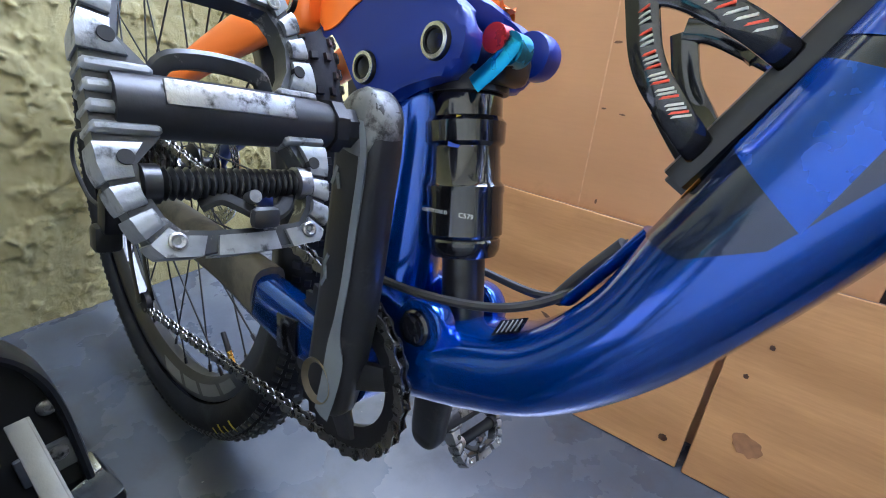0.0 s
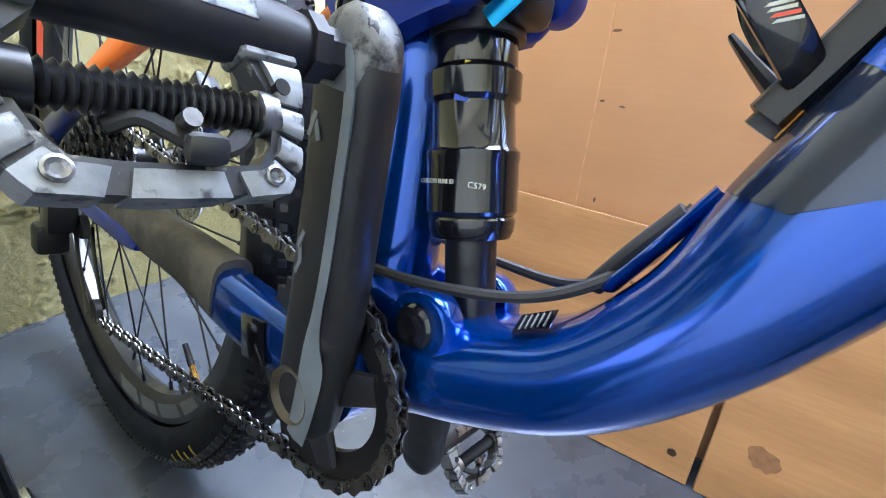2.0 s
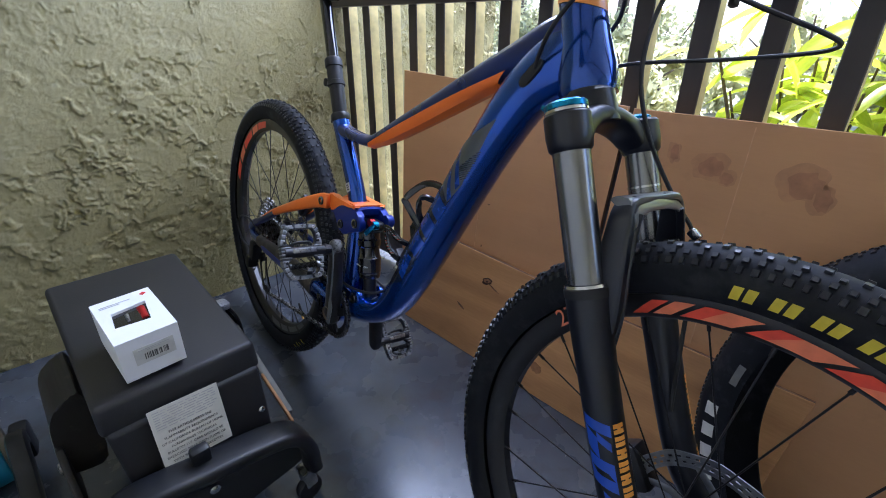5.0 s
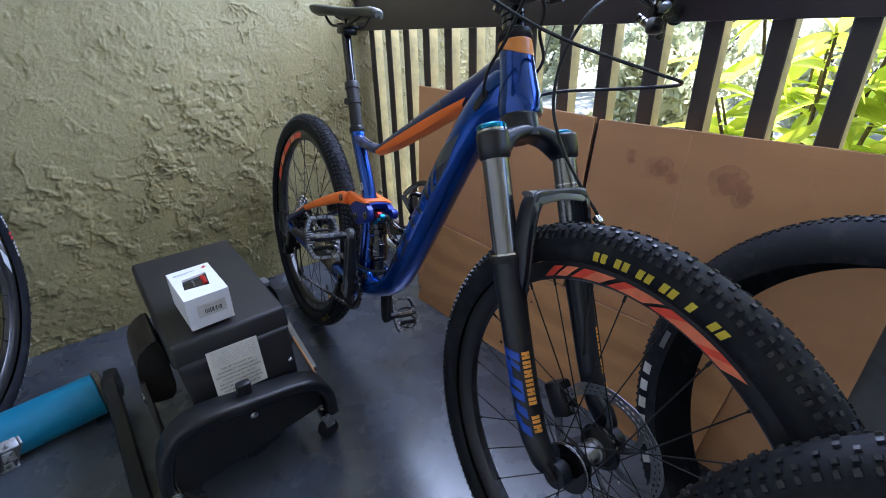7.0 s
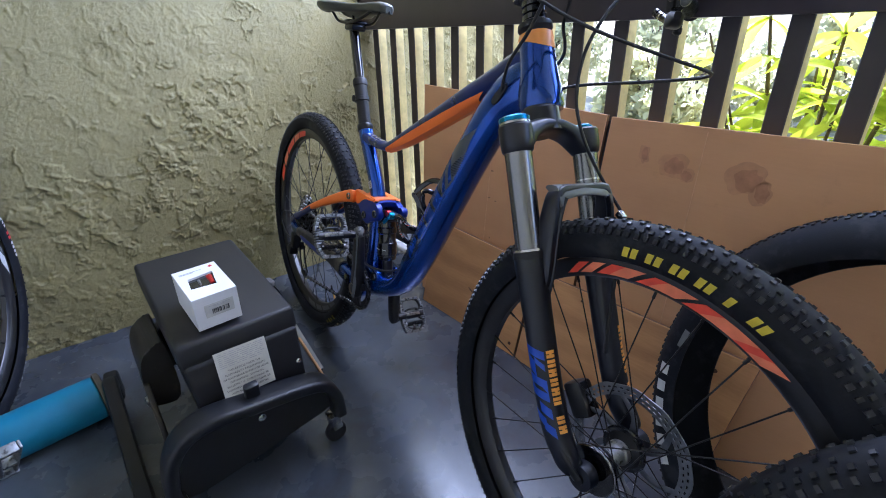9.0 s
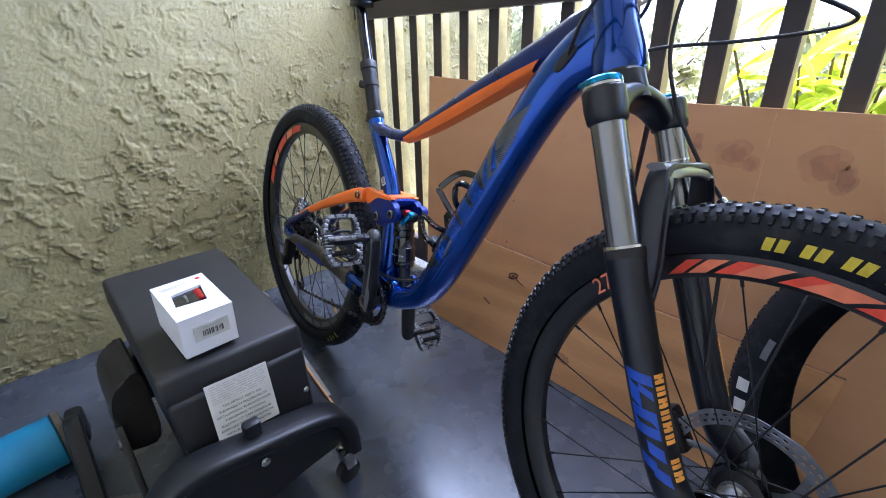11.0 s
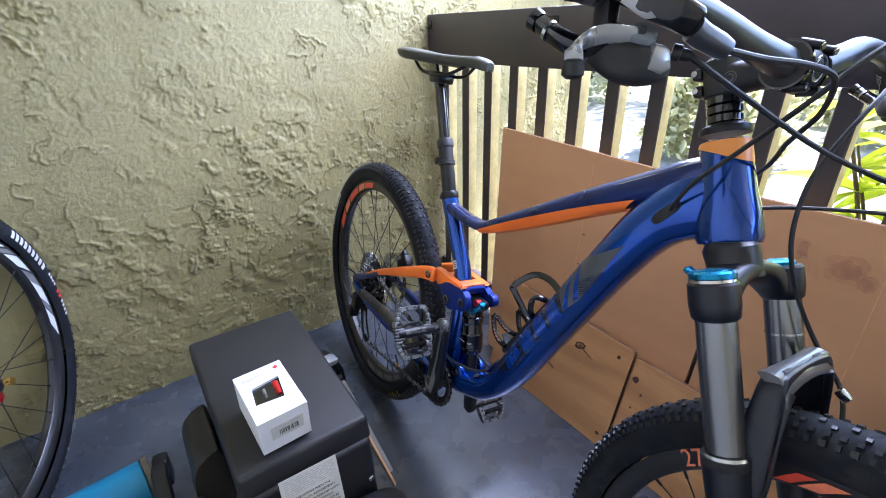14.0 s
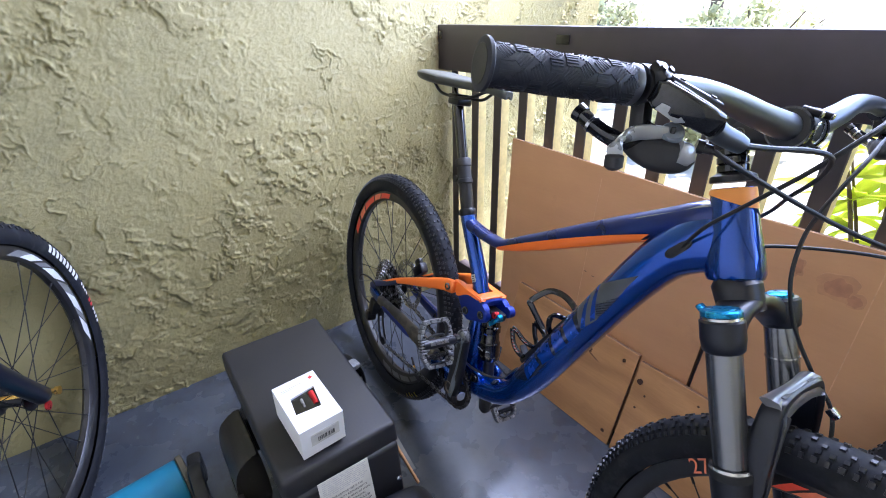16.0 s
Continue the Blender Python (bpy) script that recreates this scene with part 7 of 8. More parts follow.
arch = spline([(0.905, -1.072, 0.018), (0.912, -1.066, 0.120), (0.918, -1.040, 0.196), (0.925, -0.985, 0.232), (0.928, -0.885, 0.222), (0.928, -0.790, 0.208), (0.928, -0.740, 0.190), (0.926, -0.714, 0.145), (0.924, -0.708, 0.085)], 6)
add_tube(bm, arch, [(0.014, 0.030)] * len(arch), 14, power=4, side=(1, 0, 0))
part("arched_foot", bm, BASE_PLASTIC, trainer, "scuffed black arched foot")
bm = bmesh.new()
inner = [(p[1], p[2]) for p in spline([(0, -1.050, 0.060), (0, -1.040, 0.150), (0, -1.000, 0.205), (0, -0.885, 0.205), (0, -0.770, 0.190), (0, -0.728, 0.140), (0, -0.722, 0.100), (0, -0.800, 0.085), (0, -0.940, 0.062)], 3, True)]
add_plate(bm, inner, 0.012, basis((0.912, 0, 0), (0, 1, 0), (-1, 0, 0), (0, 0, 1)))
part("foot_web", bm, BASE_PLASTIC, trainer)
bm = bmesh.new()
add_box(bm, (0.020, 0.030, 0.085), Matrix.Translation((0.918, -0.884, 0.225)) @ pose(0, 0, 0, 0, 10, 0), 0.006)
strap = part("strap", bm, BASE_PLASTIC, trainer)
bm = bmesh.new()
add_lathe(bm, [(0.008, 0.001), (0.008, -0.002), (0.005, -0.004), (0.001, -0.0045)], 16, basis((0.957, -0.884, 0.200), (0, 1, 0), (-1, 0, 0), (0, 0, 1)))
part("bolt", bm, STEEL, trainer)
for y in (-0.722, -1.060):
    bm = bmesh.new()
    add_box(bm, (0.034, 0.026, 0.046), Matrix.Translation((0.926, y, 0.062)) @ pose(0, 0, 0, 8, 0, 0), 0.005)
    leg = part("caster_bracket", bm, STEEL, trainer, "bright metal caster bracket")
    bm = bmesh.new()
    add_lathe(bm, [(0.006, -0.010), (0.024, -0.009), (0.026, -0.005), (0.026, 0.005), (0.024, 0.009), (0.006, 0.010)], 22, Matrix.Translation((0.926, y, 0.026)) @ Matrix.Rotation(radians(90), 4, "Z"))
    part("caster_wheel", bm, BLACK_MATT, leg)
# side plates and base rails
GREASY = simple("greasy_side_plate", (0.020, 0.018, 0.015), 0.45, vary=0.3, scale=14, dirt=(0.075, 0.062, 0.040), dirt_at=0.58)
bm = bmesh.new()
add_plate(bm, [(0.655, 0.090), (0.650, 0.200), (0.665, 0.230), (0.725, 0.225), (0.745, 0.200), (0.800, 0.085)], 0.012, Matrix.Translation((0, -1.048, 0)), 0.003)
plate = part("side_plate", bm, GREASY, trainer, "greasy dark side plate")
bm = bmesh.new()
add_plate(bm, [(p[1], p[2]) for p in spline([(0, -0.992, 0.158), (0, -0.992, 0.300), (0, -1.006, 0.309), (0, -1.030, 0.298), (0, -1.046, 0.270), (0, -1.052, 0.225), (0, -1.052, 0.170), (0, -1.046, 0.158)], 4, True)], 0.150, basis((0.640, 0, 0), (0, 1, 0), (-1, 0, 0), (0, 0, 1)), 0.003)
part("side_block", bm, GREASY, trainer, "greasy brown-black side block")
for x, z in ((0.680, 0.150), (0.715, 0.180)):
    bm = bmesh.new()
    add_lathe(bm, [(0.010, 0.0), (0.010, -0.004), (0.006, -0.006), (0.002, -0.0065)], 16, Matrix.Translation((x, -1.0545, z)))
    part("bolt", bm, ALLOY, plate)
bm = bmesh.new()
c = spline([(0.475, -1.118, 0.105), (0.500, -1.120, 0.105), (0.560, -1.122, 0.060), (0.700, -1.122, 0.030), (0.900, -1.118, 0.024), (1.000, -1.110, 0.022)], 5)
add_tube(bm, c, [(0.022, 0.017)] * len(c), 10, power=4, side=(0, 1, 0))
part("base_rail", bm, BASE_PLASTIC, trainer, "black base rail on the floor")
bm = bmesh.new()
add_box(bm, (0.250, 0.003, 0.016), Matrix.Translation((0.713, -0.6915, 0.186)) @ pose(0, 0, 0, 0, 23, 0), 0.001)
add_box(bm, (0.250, 0.014, 0.004), Matrix.Translation((0.713, -0.6985, 0.186)) @ pose(0, 0, 0, 0, 23, 0) @ Matrix.Translation((0, 0, 0.0060)), 0.001)
part("channel_rail", bm, simple("grey_channel", (0.19, 0.185, 0.165), 0.45, metal=0.4, vary=0.15, scale=20), trainer, "grey metal channel rail")
bm = bmesh.new()
add_box(bm, (0.13, 0.006, 0.010), Matrix.Translation((0.815, -0.7115, 0.181)) @ pose(0, 0, 0, 0, 19.5, 0), 0.002)
part("wood_strip", bm, PLY_PINE, trainer)
bm = bmesh.new()
add_box(bm, (0.030, 0.052, 0.020), Matrix.Translation((0.566, -0.716, 0.288)) @ pose(0, 0, 0, -12, 12, 14), 0.007)
part("reflector", bm, MESH_WHITE, trainer, "ribbed silver reflector")
bm = bmesh.new()
rim_line = spline([(0, -0.6640, 0.088), (0, -0.6640, 0.150), (0, -0.6655, 0.192), (0, -0.6705, 0.222), (0, -0.6840, 0.250), (0, -0.7050, 0.264), (0, -0.760, 0.272), (0, -0.880, 0.272), (0, -0.980, 0.240), (0, -1.020, 0.160)], 5)
add_tube(bm, [(0.508, p[1], p[2]) for p in rim_line], [(0.0050, 0.0240)] * len(rim_line), 12, power=4, side=(1, 0, 0))
part("arched_foot", bm, BASE_PLASTIC, trainer, "scuffed black arched foot")
bm = bmesh.new()
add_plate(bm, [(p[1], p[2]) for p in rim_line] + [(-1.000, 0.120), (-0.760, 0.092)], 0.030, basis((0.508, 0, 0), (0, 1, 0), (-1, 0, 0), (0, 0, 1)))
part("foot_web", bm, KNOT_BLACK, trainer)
for y, z, x in ((-0.6730, 0.1890, 0.5245), (-0.6790, 0.1370, 0.5290)):
    bm = bmesh.new()
    add_lathe(bm, [(0.0082, 0.003), (0.0086, -0.001), (0.0060, -0.0032), (0.0034, -0.0036), (0.0026, -0.0010)], 18, basis((x, y, z), (0, 1, 0), (-1, 0, 0), (0, 0, 1)))
    part("bolt", bm, ALLOY, trainer)
bm = bmesh.new()
add_box(bm, (0.040, 0.052, 0.034), Matrix.Translation((0.508, -0.6845, 0.131)), 0.002)
part("foot_band", bm, simple("grey_band", (0.16, 0.165, 0.17), 0.45, metal=0.4, vary=0.25, scale=30), trainer)
bm = bmesh.new()
add_box(bm, (0.036, 0.034, 0.050), Matrix.Translation((0.508, -0.662, 0.062)) @ pose(0, 0, 0, 14, 0, 0), 0.005)
leg = part("caster_bracket", bm, STEEL, trainer, "bright metal caster bracket")
bm = bmesh.new()
add_lathe(bm, [(0.006, -0.010), (0.024, -0.009), (0.026, -0.005), (0.026, 0.005), (0.024, 0.009), (0.006, 0.010)], 22, Matrix.Translation((0.508, -0.665, 0.0265)) @ Matrix.Rotation(radians(90), 4, "Z"))
part("caster_wheel", bm, BLACK_MATT, leg)
# roller
roller = thing("foam_roller", Matrix(), "long teal roller lying beside the exercise machine", "roller")
bm = bmesh.new()
RA, RB = V3(0.445, -1.152, 0.062), V3(0.505, -1.620, 0.062)
add_tube(bm, [RA.lerp(RB, f) for f in (0.0, 0.006, 0.5, 0.994, 1.0)], [0.054, 0.0575, 0.0575, 0.0575, 0.054], 36)
part("roller_body", bm, TEAL_FOAM, roller)
bm = bmesh.new()
d = (RA - RB).normalized()
add_tube(bm, [RA + d * h for h in (0.0, 0.002, 0.014, 0.016)], [0.052, 0.062, 0.062, 0.052], 32)
part("end_cap", bm, simple("worn_tan_cap", (0.10, 0.085, 0.06), 0.6, vary=0.3, scale=40), roller)
bm = bmesh.new()
add_box(bm, (0.050, 0.034, 0.075), Matrix.Translation(RA + d * 0.036 + V3(0, 0, 0.010)) @ pose(0, 0, 0, 0, 0, -6), 0.008)
part("end_bracket", bm, BASE_PLASTIC, roller)

# ---- white box on the machine ----
carton = thing("cardboard_box", basis((0.7845, -0.8955, 0.4215), (0.992, 0.040, -0.085), (-0.052, 0.998, 0), (0.086, 0.0, 0.996)), "small white cardboard box with a window, on the black padded top", "box")
bm = bmesh.new()
L, W, Hh = 0.128, 0.086, 0.074
win = [(-0.020, -0.024), (0.022, -0.030), (0.028, 0.018), (-0.026, 0.026)]


def cv(x, y, z):
    return bm.verts.new((x, y, z))


low = [cv(-L / 2, -W / 2, -Hh / 2), cv(L / 2, -W / 2, -Hh / 2), cv(L / 2, W / 2, -Hh / 2), cv(-L / 2, W / 2, -Hh / 2)]
hig = [cv(-L / 2, -W / 2, Hh / 2), cv(L / 2, -W / 2, Hh / 2), cv(L / 2, W / 2, Hh / 2), cv(-L / 2, W / 2, Hh / 2)]
wn_ = [cv(x, y, Hh / 2) for x, y in win]
bm.faces.new(list(reversed(low)))
for i in range(4):
    bm.faces.new((low[i], low[(i + 1) % 4], hig[(i + 1) % 4], hig[i]))
    bm.faces.new((hig[i], hig[(i + 1) % 4], wn_[(i + 1) % 4], wn_[i]))
dp = [cv(x, y, Hh / 2 - 0.016) for x, y in win]
for i in range(4):
    bm.faces.new((wn_[i], wn_[(i + 1) % 4], dp[(i + 1) % 4], dp[i]))
part("carton", bm, CARD, carton)
bm = bmesh.new()
add_box(bm, (0.070, 0.066, 0.004), Matrix.Translation((0, -0.002, Hh / 2 - 0.0070)))
part("tray", bm, GLOSS_BLACK, carton)
bm = bmesh.new()
add_tube(bm, [(-0.018, 0.016, Hh / 2 - 0.005), (0.014, 0.014, Hh / 2 - 0.005)], [(0.004, 0.006), (0.003, 0.005)], 12)
part("lamp_body", bm, RED_ANO, carton, "dark red bicycle lamp inside the window")
bm = bmesh.new()
add_tube(bm, [(-0.012, -0.006, Hh / 2 - 0.005), (0.010, -0.008, Hh / 2 - 0.005)], [(0.0025, 0.003), (0.002, 0.002)], 12)
part("bracket", bm, ALLOY, carton)
bm = bmesh.new()
add_box(bm, (0.0006, 0.056, 0.030), Matrix.Translation((L / 2 + 0.0002, 0.004, 0.002)))
tag = part("code_label", bm, WHITE_PRINT, carton)
rng = random.Random(9)
x = -0.016
while x < 0.018:
    wd = rng.choice((0.0008, 0.0014, 0.0022))
    bm = bmesh.new()
    add_box(bm, (0.0004, wd, 0.011), Matrix.Translation((L / 2 + 0.0008, x + 0.006, -0.001)))
    part("print_bar", bm, INK, tag)
    x += wd + rng.choice((0.001, 0.0016))
for k, (z, wd) in enumerate(((0.010, 0.020), (0.0125, 0.044))):
    bm = bmesh.new()
    add_box(bm, (0.0004, wd, 0.0008), Matrix.Translation((L / 2 + 0.0008, 0.004, z)))
    part("print_bar", bm, FAINT_INK, tag)
for k in range(2):
    bm = bmesh.new()
    add_box(bm, (0.0022, 0.044 - 0.016 * k, 0.0003), Matrix.Translation((-0.046 + 0.004 * k, -0.012 - 0.008 * k, Hh / 2 + 0.0002)))
    part("print_bar", bm, FAINT_INK, carton)
bm = bmesh.new()
add_box(bm, (0.007, 0.008, 0.0003), Matrix.Translation((-0.050, 0.030, Hh / 2 + 0.0002)) @ pose(0, 0, 0, 0, 0, 35))
part("red_mark", bm, RED_INK, carton)


# ---- wheel by the wall, loose tyres ----
def stand(c, yaw, lean):
    """Pose of a wheel whose plane runs along yaw and whose top leans to the side."""
    h = V3(math.cos(yaw), math.sin(yaw), 0)
    n = V3(-math.sin(yaw), math.cos(yaw), 0)
    up = V3(0, 0, 1) * math.cos(lean) + n * math.sin(lean)
    y = up.cross(h)
    return basis(c, h, y, up)


R4, A4 = 0.390, 0.030
other = thing("bicycle_front_end", stand((0.332, -1.380, 0.3895), radians(-19.9), radians(2)), "front wheel and turquoise fork of another mountain bike", "bicycle")
w4 = make_wheel(other, "front_wheel", Matrix(), R4, A4, 11, knobs=96, hub_half=0.052, label="wheel with black rim and white-grey stickers")[0]
OTHER_PRINT = ((WHITE_PRINT, 2.44, 9, 0.046, 1.85, 1.20), (WHITE_PRINT, 2.90, 4, 0.030, 1.60, 1.30), (RED_INK, 3.05, 2, 0.04, 1.70, 1.25), (WHITE_PRINT, 3.14, 4, 0.035, 1.65, 1.2))
for th0, th1, mat_ in ((2.06, 2.20, RIM_GREY), (2.20, 2.34, RIM_WHITE), (2.38, 2.46, RIM_GREY), (2.48, 2.66, RIM_WHITE), (2.70, 2.84, RIM_GREY), (2.84, 3.02, RIM_WHITE), (3.03, 3.10, RIM_GREY), (3.12, 3.28, RIM_WHITE)):
    for far in (False, True):
        rim_sticker(w4, "rim_sticker", mat_, R4, A4, th0, th1, 0.0, 1.0, 0.12, far)
for mat_, t0, n, dt, p0, p1 in OTHER_PRINT:
    for far in (1, -1):
        bm = bmesh.new()
        for k in range(n):
            add_tyre_glyph(bm, R4, A4, t0 + dt * k, dt * 0.9, far * p0, far * p1, [[(0.05, 0), (0.05, 1), (0.75, 1), (0.75, 0)]])
        part("tyre_print", bm, mat_, w4)
for s in (-1, 1):
    bm = bmesh.new()
    c = spline([(-0.004, s * 0.050, -0.006), (0.02, s * 0.058, 0.02), (0.10, s * 0.064, 0.14), (0.20, s * 0.068, 0.32)], 5)
    add_tube(bm, c, [(0.015, 0.012)] * 4 + [(0.019, 0.018)] * (len(c) - 4), 16, side=(0, 1, 0))
    leg = part("fork_leg", bm, FORK_BLACK, other, "black fork leg with a turquoise upper part")
    bm = bmesh.new()
    c = [V3(0.128, s * 0.0655, 0.186), V3(0.20, s * 0.068, 0.322)]
    add_tube(bm, c, [0.0200, 0.0200], 18)
    part("fork_sleeve", bm, TURQ, leg)
bm = bmesh.new()
add_cyl(bm, (0.004, -0.060, 0.010), (0.004, 0.086, 0.010), 0.0058, 14)
add_lathe(bm, [(0.004, 0.078), (0.0090, 0.079), (0.0090, 0.087), (0.004, 0.088)], 18, Matrix.Translation((0.004, 0, 0.010)))
part("gold_axle", bm, BRASS, other, "gold axle end")
bm = bmesh.new()
add_lathe(bm, [(0.004, 0.056), (0.010, 0.057), (0.010, 0.062), (0.004, 0.063)], 18, Matrix.Translation((0.012, 0, -0.020)))
part("red_washer", bm, RED_ANO, other)

# its pedal reaches in beside the roller: dark body with a bright end frame
PX = V3(-0.052, -0.028, -0.086).normalized()
PY = V3(0.30, -0.95, 0.10)
PY = (PY - PX * PY.dot(PX)).normalized()
PEDAL_AT = basis(V3(0.757, -1.285, 0.207), PX, PY, PX.cross(PY))
local = stand((0.332, -1.380, 0.3895), radians(-19.9), radians(2)).inverted() @ PEDAL_AT
bm = bmesh.new()
add_box(bm, (0.086, 0.066, 0.020), Matrix.Translation((0.0, 0.045, 0.0)), 0.005)
for k in range(3):
    add_box(bm, (0.012, 0.060, 0.025), Matrix.Translation((-0.030 + 0.030 * k, 0.045, 0.0)), 0.003)
other_pedal = part("pedal", bm, CRANK_BLACK, other, "dark pedal with a bright metal end frame", local)
bm = bmesh.new()
for o, l, y in ((-0.046, 0.028, 0.0), (0.006, 0.022, 0.0), (0.050, 0.030, 0.0)):
    add_box(bm, (0.010, l, 0.022), Matrix.Translation((o, y, 0.0)), 0.003)
for y in (-0.013, 0.013):
    add_box(bm, (0.104, 0.005, 0.018), Matrix.Translation((0.0, y, 0.0)) @ pose(0, 0, 0, 0, 0, 4 if y < 0 else -2), 0.002)
part("pedal_frame", bm, PEDAL_SILVER, other_pedal, "bright worn metal frame")
bm = bmesh.new()
add_tube(bm, [(0.0, 0.070, 0.0), (0.004, 0.110, 0.0), (-0.060, 0.122, 0.03), (-0.150, 0.128, 0.06)], [(0.008, 0.008), (0.010, 0.012), (0.010, 0.015), (0.012, 0.018)], 12)
part("crank_arm", bm, CRANK_BLACK, other_pedal)


def loose_tyre(m, R, a, seed, label, print_at=None):
    t = thing("loose_tyre", m, label, "tyre", "loose tyres by the plywood")
    bm = bmesh.new()
    add_tyre_body(bm, R, a, open_at=1.9 if a > 0.04 else 2.3)
    part("casing", bm, RUBBER, t)
    me = tread_mesh(R, a, 150, seed, spread=0.031 / a)
    me.materials.append(KNOB)
    ob = new("tread", me)
    ob.parent = t
    ob["kind"] = "stuff"
    if print_at is not None:
        bm = bmesh.new()
        for k in range(6):
            add_tyre_glyph(bm, R, a, print_at + 0.11 * k, 0.10, 1.55, 1.15, [[(0.05, 0), (0.05, 1), (0.7, 1), (0.7, 0)]])
        part("tyre_print", bm, WHITE_PRINT, t, "grey block print")
        bm = bmesh.new()
        add_tyre_patch(bm, R, a, print_at - 0.26, print_at - 0.14, 1.75, 1.55)
        part("tyre_label", bm, RIM_GREY, t)
    return t


loose_tyre(stand((1.7875, -0.2942, 0.3467), radians(-19.8), radians(15.9)), 0.365, 0.0545, 21, "loose black knobbly tyre leaning against the plywood", 3.30)
loose_tyre(stand((2.000, -0.600, 0.3435), radians(12), radians(12)), 0.350, 0.034, 23, "loose black knobbly tyre standing on the floor")


# ---- garden behind the railing ----
def leaf_material(name="leaf_green", pale=0.0):
    m, nt, p = tree_of(name)
    info = nt.nodes.new("ShaderNodeObjectInfo")
    col = ramp(nt, info.outputs["Random"], [(0.0, (0.28, 0.36, 0.012)), (0.5, (0.52, 0.60, 0.022)), (1.0, (0.72, 0.74, 0.070))])
    vein = noise_at(nt, 40.0, 4.0, stretch=(1, 6, 1))
    col = mixed(nt, 0.25, col, ramp(nt, vein, [(0.3, (0.28, 0.35, 0.015)), (0.7, (0.62, 0.68, 0.06))]))
    # pale: distance haze and glare mixed into the leaf colour
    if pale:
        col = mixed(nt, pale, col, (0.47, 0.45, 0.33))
    nt.links.new(col, p.inputs["Base Color"])
    p.inputs["Roughness"].default_value = 0.4
    p.inputs["Transmission Weight"].default_value = 0.0
    tr = nt.nodes.new("ShaderNodeBsdfTranslucent")
    nt.links.new(col, tr.inputs["Color"])
    mx = nt.nodes.new("ShaderNodeMixShader")
    mx.inputs[0].default_value = 0.72
    nt.links.new(p.outputs[0], mx.inputs[1])
    nt.links.new(tr.outputs[0], mx.inputs[2])
    nt.links.new(mx.outputs[0], nt.nodes["Material Output"].inputs["Surface"])
    return m


LEAF = leaf_material()
# far foliage, with the bright haze painted into its leaves
PALE_LEAF = leaf_material("hazy_leaf", 0.80)
BARK = simple("bark", (0.10, 0.075, 0.05), 0.85, vary=0.3, scale=30, bump=0.5, grain=120)


def leaf_bm(length, width):
    """A long pointed leaf, folded along its midrib and drooping."""
    bm = bmesh.new()
    rows = []
    for i in range(9):
        t = i / 8
        w = width * math.sin(math.pi * min(1, 0.06 + 0.94 * t)) ** 0.8 * (1.05 - 0.3 * t) if i < 8 else 0.001
        z = -0.35 * length * t * t
        rows.append([bm.verts.new((length * t, s * w / 2, z + abs(s) * w * 0.18)) for s in (-1, -0.5, 0, 0.5, 1)])
    for p, q in zip(rows, rows[1:]):
        for j in range(4):
            bm.faces.new((p[j], p[j + 1], q[j + 1], q[j]))
    return bm


def shrub(root, height, spread, stems, per, seed, label, size=(0.20, 0.054)):
    rng = random.Random(seed)
    t = thing("shrub", Matrix.Translation(root), label, "plant", "shrubs behind the railing")
    base = None
    for k in range(stems):
        a = 2 * math.pi * k / stems + rng.uniform(-0.4, 0.4)
        tip = V3(spread * math.cos(a) * rng.uniform(0.3, 1), spread * math.sin(a) * rng.uniform(0.3, 1), height * rng.uniform(0.6, 1.05))
        c = [Vector(p) for p in spline([(0.02 * math.cos(a), 0.02 * math.sin(a), 0), tuple(tip * 0.5 + V3(0, 0, 0.1)), tuple(tip)], 6)]
        bm = bmesh.new()
        add_tube(bm, c, [0.012 - 0.0007 * i for i in range(len(c))], 7)
        part("stem", bm, BARK, t)
        for j in range(per):
            f = rng.uniform(0.3, 1.0)
            p = c[min(len(c) - 1, int(f * (len(c) - 1)))]
            m = Matrix.Translation(p) @ pose(0, 0, 0, rng.uniform(-35, 35), rng.uniform(-40, 35), rng.uniform(0, 360)) @ Matrix.Diagonal((*([rng.uniform(0.7, 1.25)] * 3), 1))
            if base is None:
                base = part("leaf", leaf_bm(*size), LEAF, t, m=m)
            else:
                again("leaf", base, t, m)
    return t


shrub((1.95, 0.75, -0.4), 1.75, 0.46, 14, 40, 1, "leafy shrub with long bright green leaves")
shrub((1.35, 0.95, -0.4), 1.65, 0.40, 12, 24, 2, "leafy shrub with long bright green leaves")
shrub((2.60, 0.80, -0.4), 1.8, 0.46, 13, 36, 3, "leafy shrub with long bright green leaves")
shrub((1.7, 1.35, -0.4), 1.9, 0.5, 13, 32, 4, "leafy shrub with long bright green leaves")


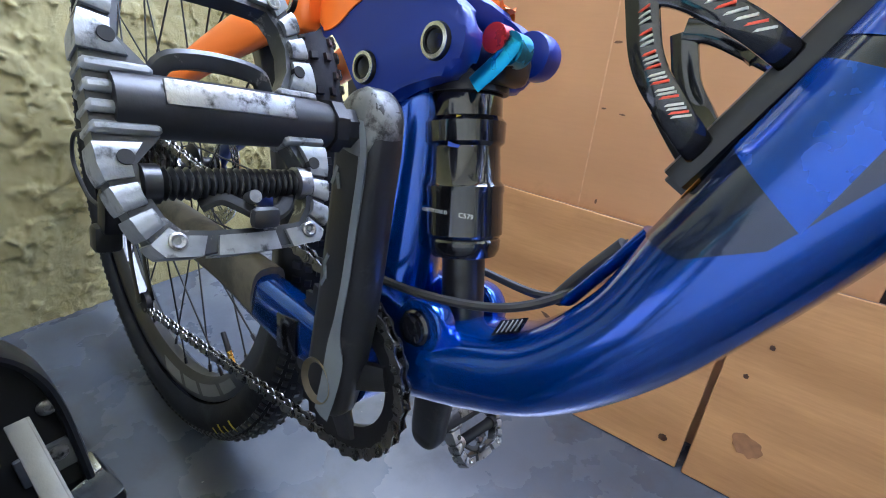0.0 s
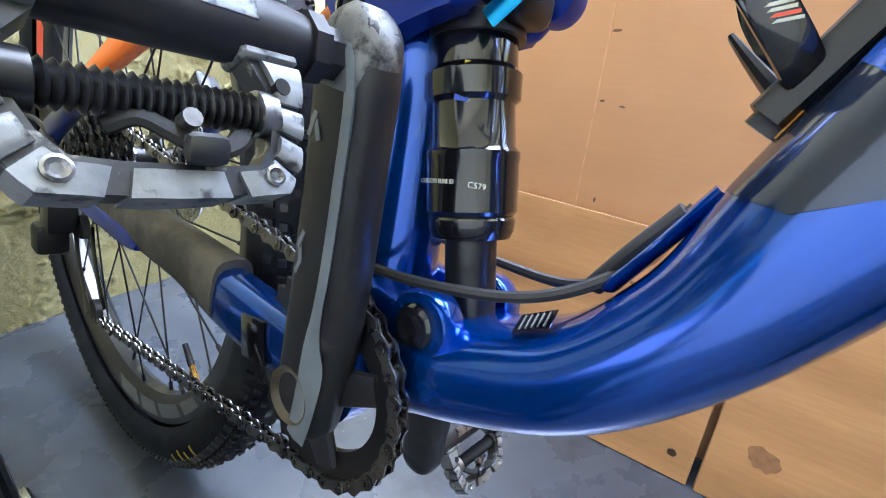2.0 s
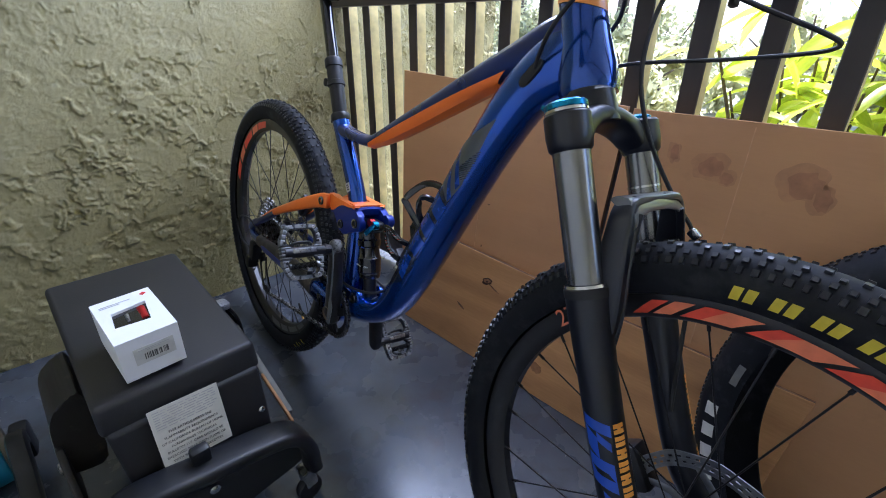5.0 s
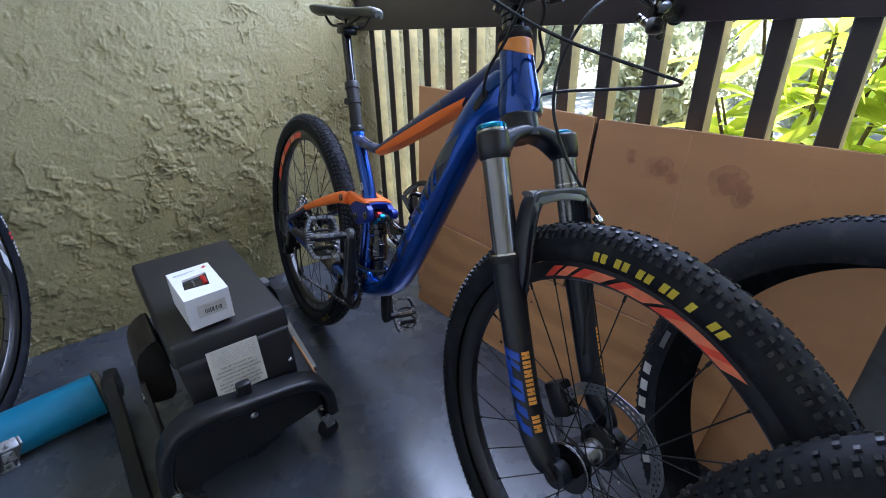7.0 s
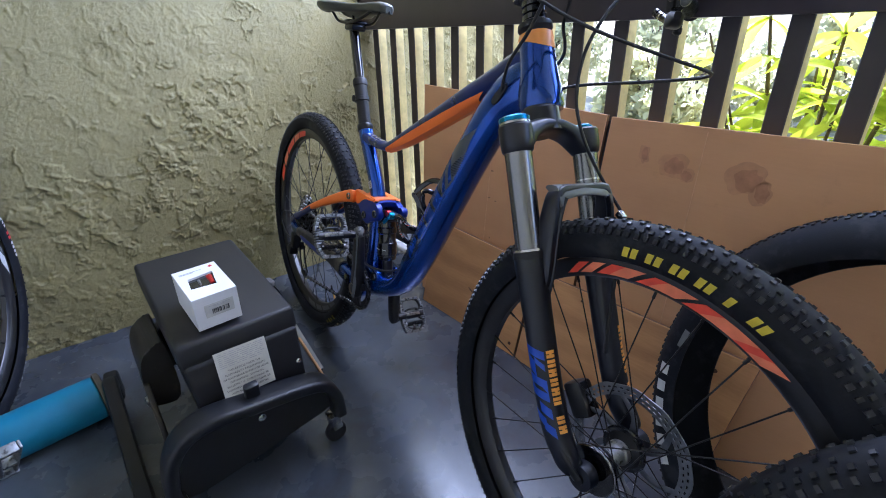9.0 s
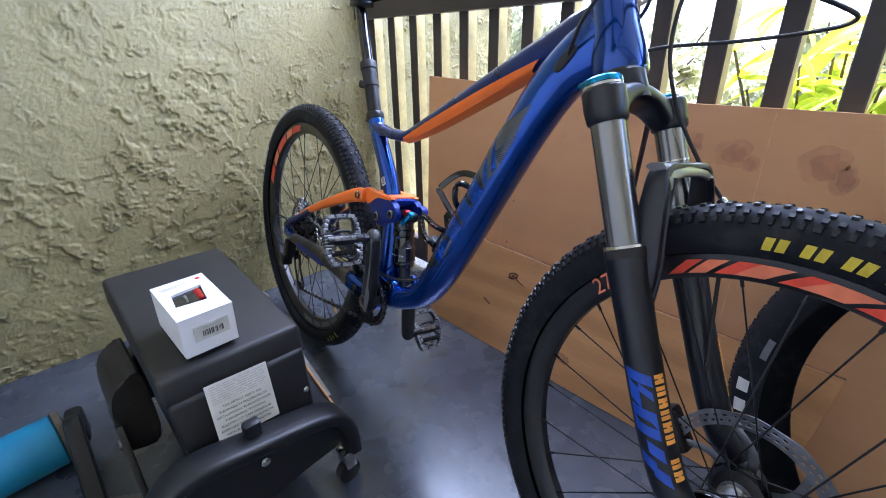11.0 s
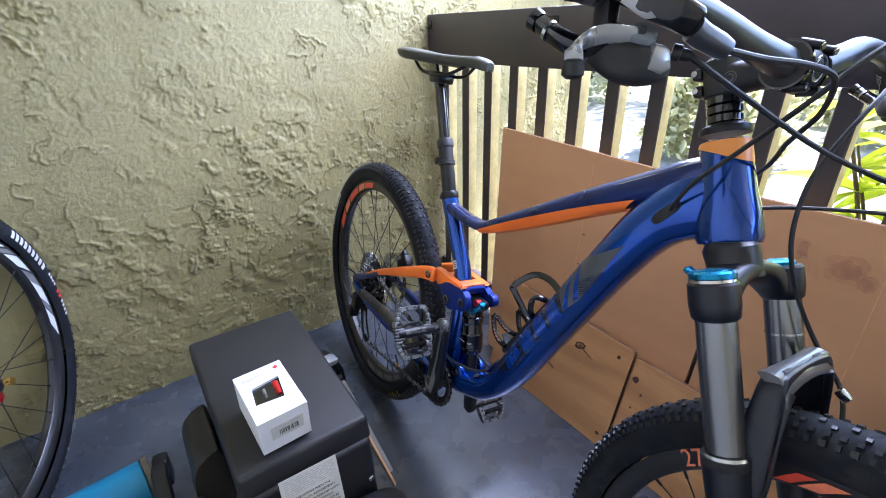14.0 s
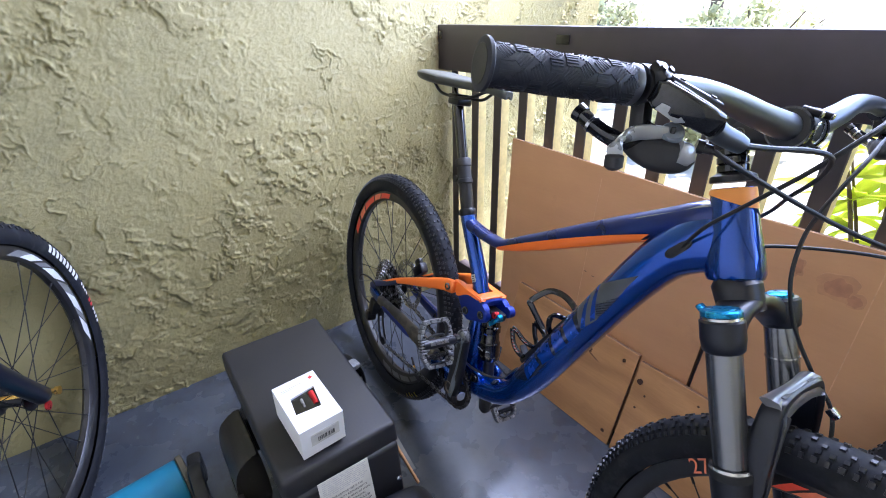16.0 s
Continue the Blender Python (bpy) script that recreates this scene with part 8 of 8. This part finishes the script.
def far_tree(root, height, crown, seed, label):
    """A trunk with limbs and a ragged crown of many small leaves."""
    rng = random.Random(seed)
    t = thing("tree", Matrix.Translation(root), label, "tree", "trees beyond the balcony")
    bm = bmesh.new()
    add_tube(bm, spline([(0, 0, 0), (0.1, 0, height * 0.3), (0, 0.1, height * 0.6), (0.1, 0, height * 0.9)], 4), [0.16 - 0.010 * i for i in range(13)], 10)
    for k in range(7):
        a = k * 2.4
        z = height * rng.uniform(0.35, 0.8)
        add_tube(bm, spline([(0, 0, z), (crown * 0.4 * math.cos(a), crown * 0.4 * math.sin(a), z + 0.3), (crown * 0.8 * math.cos(a), crown * 0.8 * math.sin(a), z + 0.7)], 3), [0.05 - 0.006 * i for i in range(7)], 7)
    part("trunk", bm, BARK, t)
    verts, faces = [], []
    for c in range(46):
        a, b = rng.uniform(0, 6.28), rng.uniform(-0.7, 1.0)
        rr = crown * rng.uniform(0.35, 1.0)
        cc = V3(rr * math.cos(a), rr * math.sin(a), height * 0.72 + b * height * 0.33)
        sz = crown * rng.uniform(0.16, 0.34)
        for k in range(90):
            p = cc + V3(rng.gauss(0, 1), rng.gauss(0, 1), rng.gauss(0, 0.8)) * sz * 0.6
            e = Euler((rng.uniform(-1.2, 1.2), rng.uniform(-1.2, 1.2), rng.uniform(0, 6.28))).to_matrix()
            s = rng.uniform(0.05, 0.10)
            n = len(verts)
            verts += [(p + e @ V3(x * s, y * s * 0.5, 0))[:] for x, y in ((-1, 0), (0, -1), (1, 0), (0, 1))]
            faces.append((n, n + 1, n + 2, n + 3))
    me = bpy.data.meshes.new("crown")
    me.from_pydata(verts, [], faces)
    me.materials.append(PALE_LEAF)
    ob = new("crown", me)
    ob.parent = t
    ob["kind"] = "stuff"
    return t


far_tree((-3.5, 9.0, -0.4), 5.2, 2.0, 31, "leafy green tree in the sun")
far_tree((1.5, 12.0, -0.4), 5.8, 2.4, 32, "leafy green tree in the sun")
far_tree((-9.0, 13.0, -0.4), 6.5, 2.6, 33, "leafy green tree in the sun")
far_tree((5.5, 10.0, -0.4), 5.0, 2.2, 34, "leafy green tree in the sun")


def bush(root, height, spread, seed, label, leaf=(0.045, 0.09)):
    """A low bush: several stems and a loose mass of small leaves down to the ground."""
    rng = random.Random(seed)
    t = thing("bush", Matrix.Translation(root), label, "bush", "bushes beyond the balcony")
    bm = bmesh.new()
    for k in range(9):
        a = k * 2.4
        q = V3(spread * 0.7 * math.cos(a), spread * 0.7 * math.sin(a), height * rng.uniform(0.6, 0.95))
        add_tube(bm, spline([(0.05 * math.cos(a), 0.05 * math.sin(a), 0), tuple(q * 0.5 + V3(0, 0, 0.2)), tuple(q)], 4), [0.03 - 0.0025 * i for i in range(9)], 6)
    part("stems", bm, BARK, t)
    verts, faces = [], []
    for c in range(60):
        a, rr = rng.uniform(0, 6.28), spread * math.sqrt(rng.random())
        cc = V3(rr * math.cos(a), rr * math.sin(a), height * rng.uniform(0.12, 1.0) * (1 - 0.35 * (rr / spread) ** 2))
        sz = spread * rng.uniform(0.12, 0.24)
        for k in range(80):
            p = cc + V3(rng.gauss(0, 1), rng.gauss(0, 1), rng.gauss(0, 0.8)) * sz * 0.6
            e = Euler((rng.uniform(-1.2, 1.2), rng.uniform(-1.2, 1.2), rng.uniform(0, 6.28))).to_matrix()
            s = rng.uniform(*leaf)
            n = len(verts)
            verts += [(p + e @ V3(x * s, y * s * 0.5, 0))[:] for x, y in ((-1, 0), (0, -1), (1, 0), (0, 1))]
            faces.append((n, n + 1, n + 2, n + 3))
    me = bpy.data.meshes.new("foliage")
    me.from_pydata(verts, [], faces)
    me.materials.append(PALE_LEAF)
    ob = new("foliage", me)
    ob.parent = t
    ob["kind"] = "stuff"
    return t


for k, (x, y, h, w) in enumerate(((-5.2, 7.4, 1.9, 1.3), (-2.2, 8.2, 1.7, 1.2), (0.2, 7.4, 1.5, 1.1), (2.6, 7.0, 1.9, 1.2), (-9.5, 11.0, 2.6, 1.8), (-1.0, 4.6, 1.15, 0.7))):
    bush((x, y, -0.4), h, w, 60 + k, "loose sunlit garden bush with small leaves")
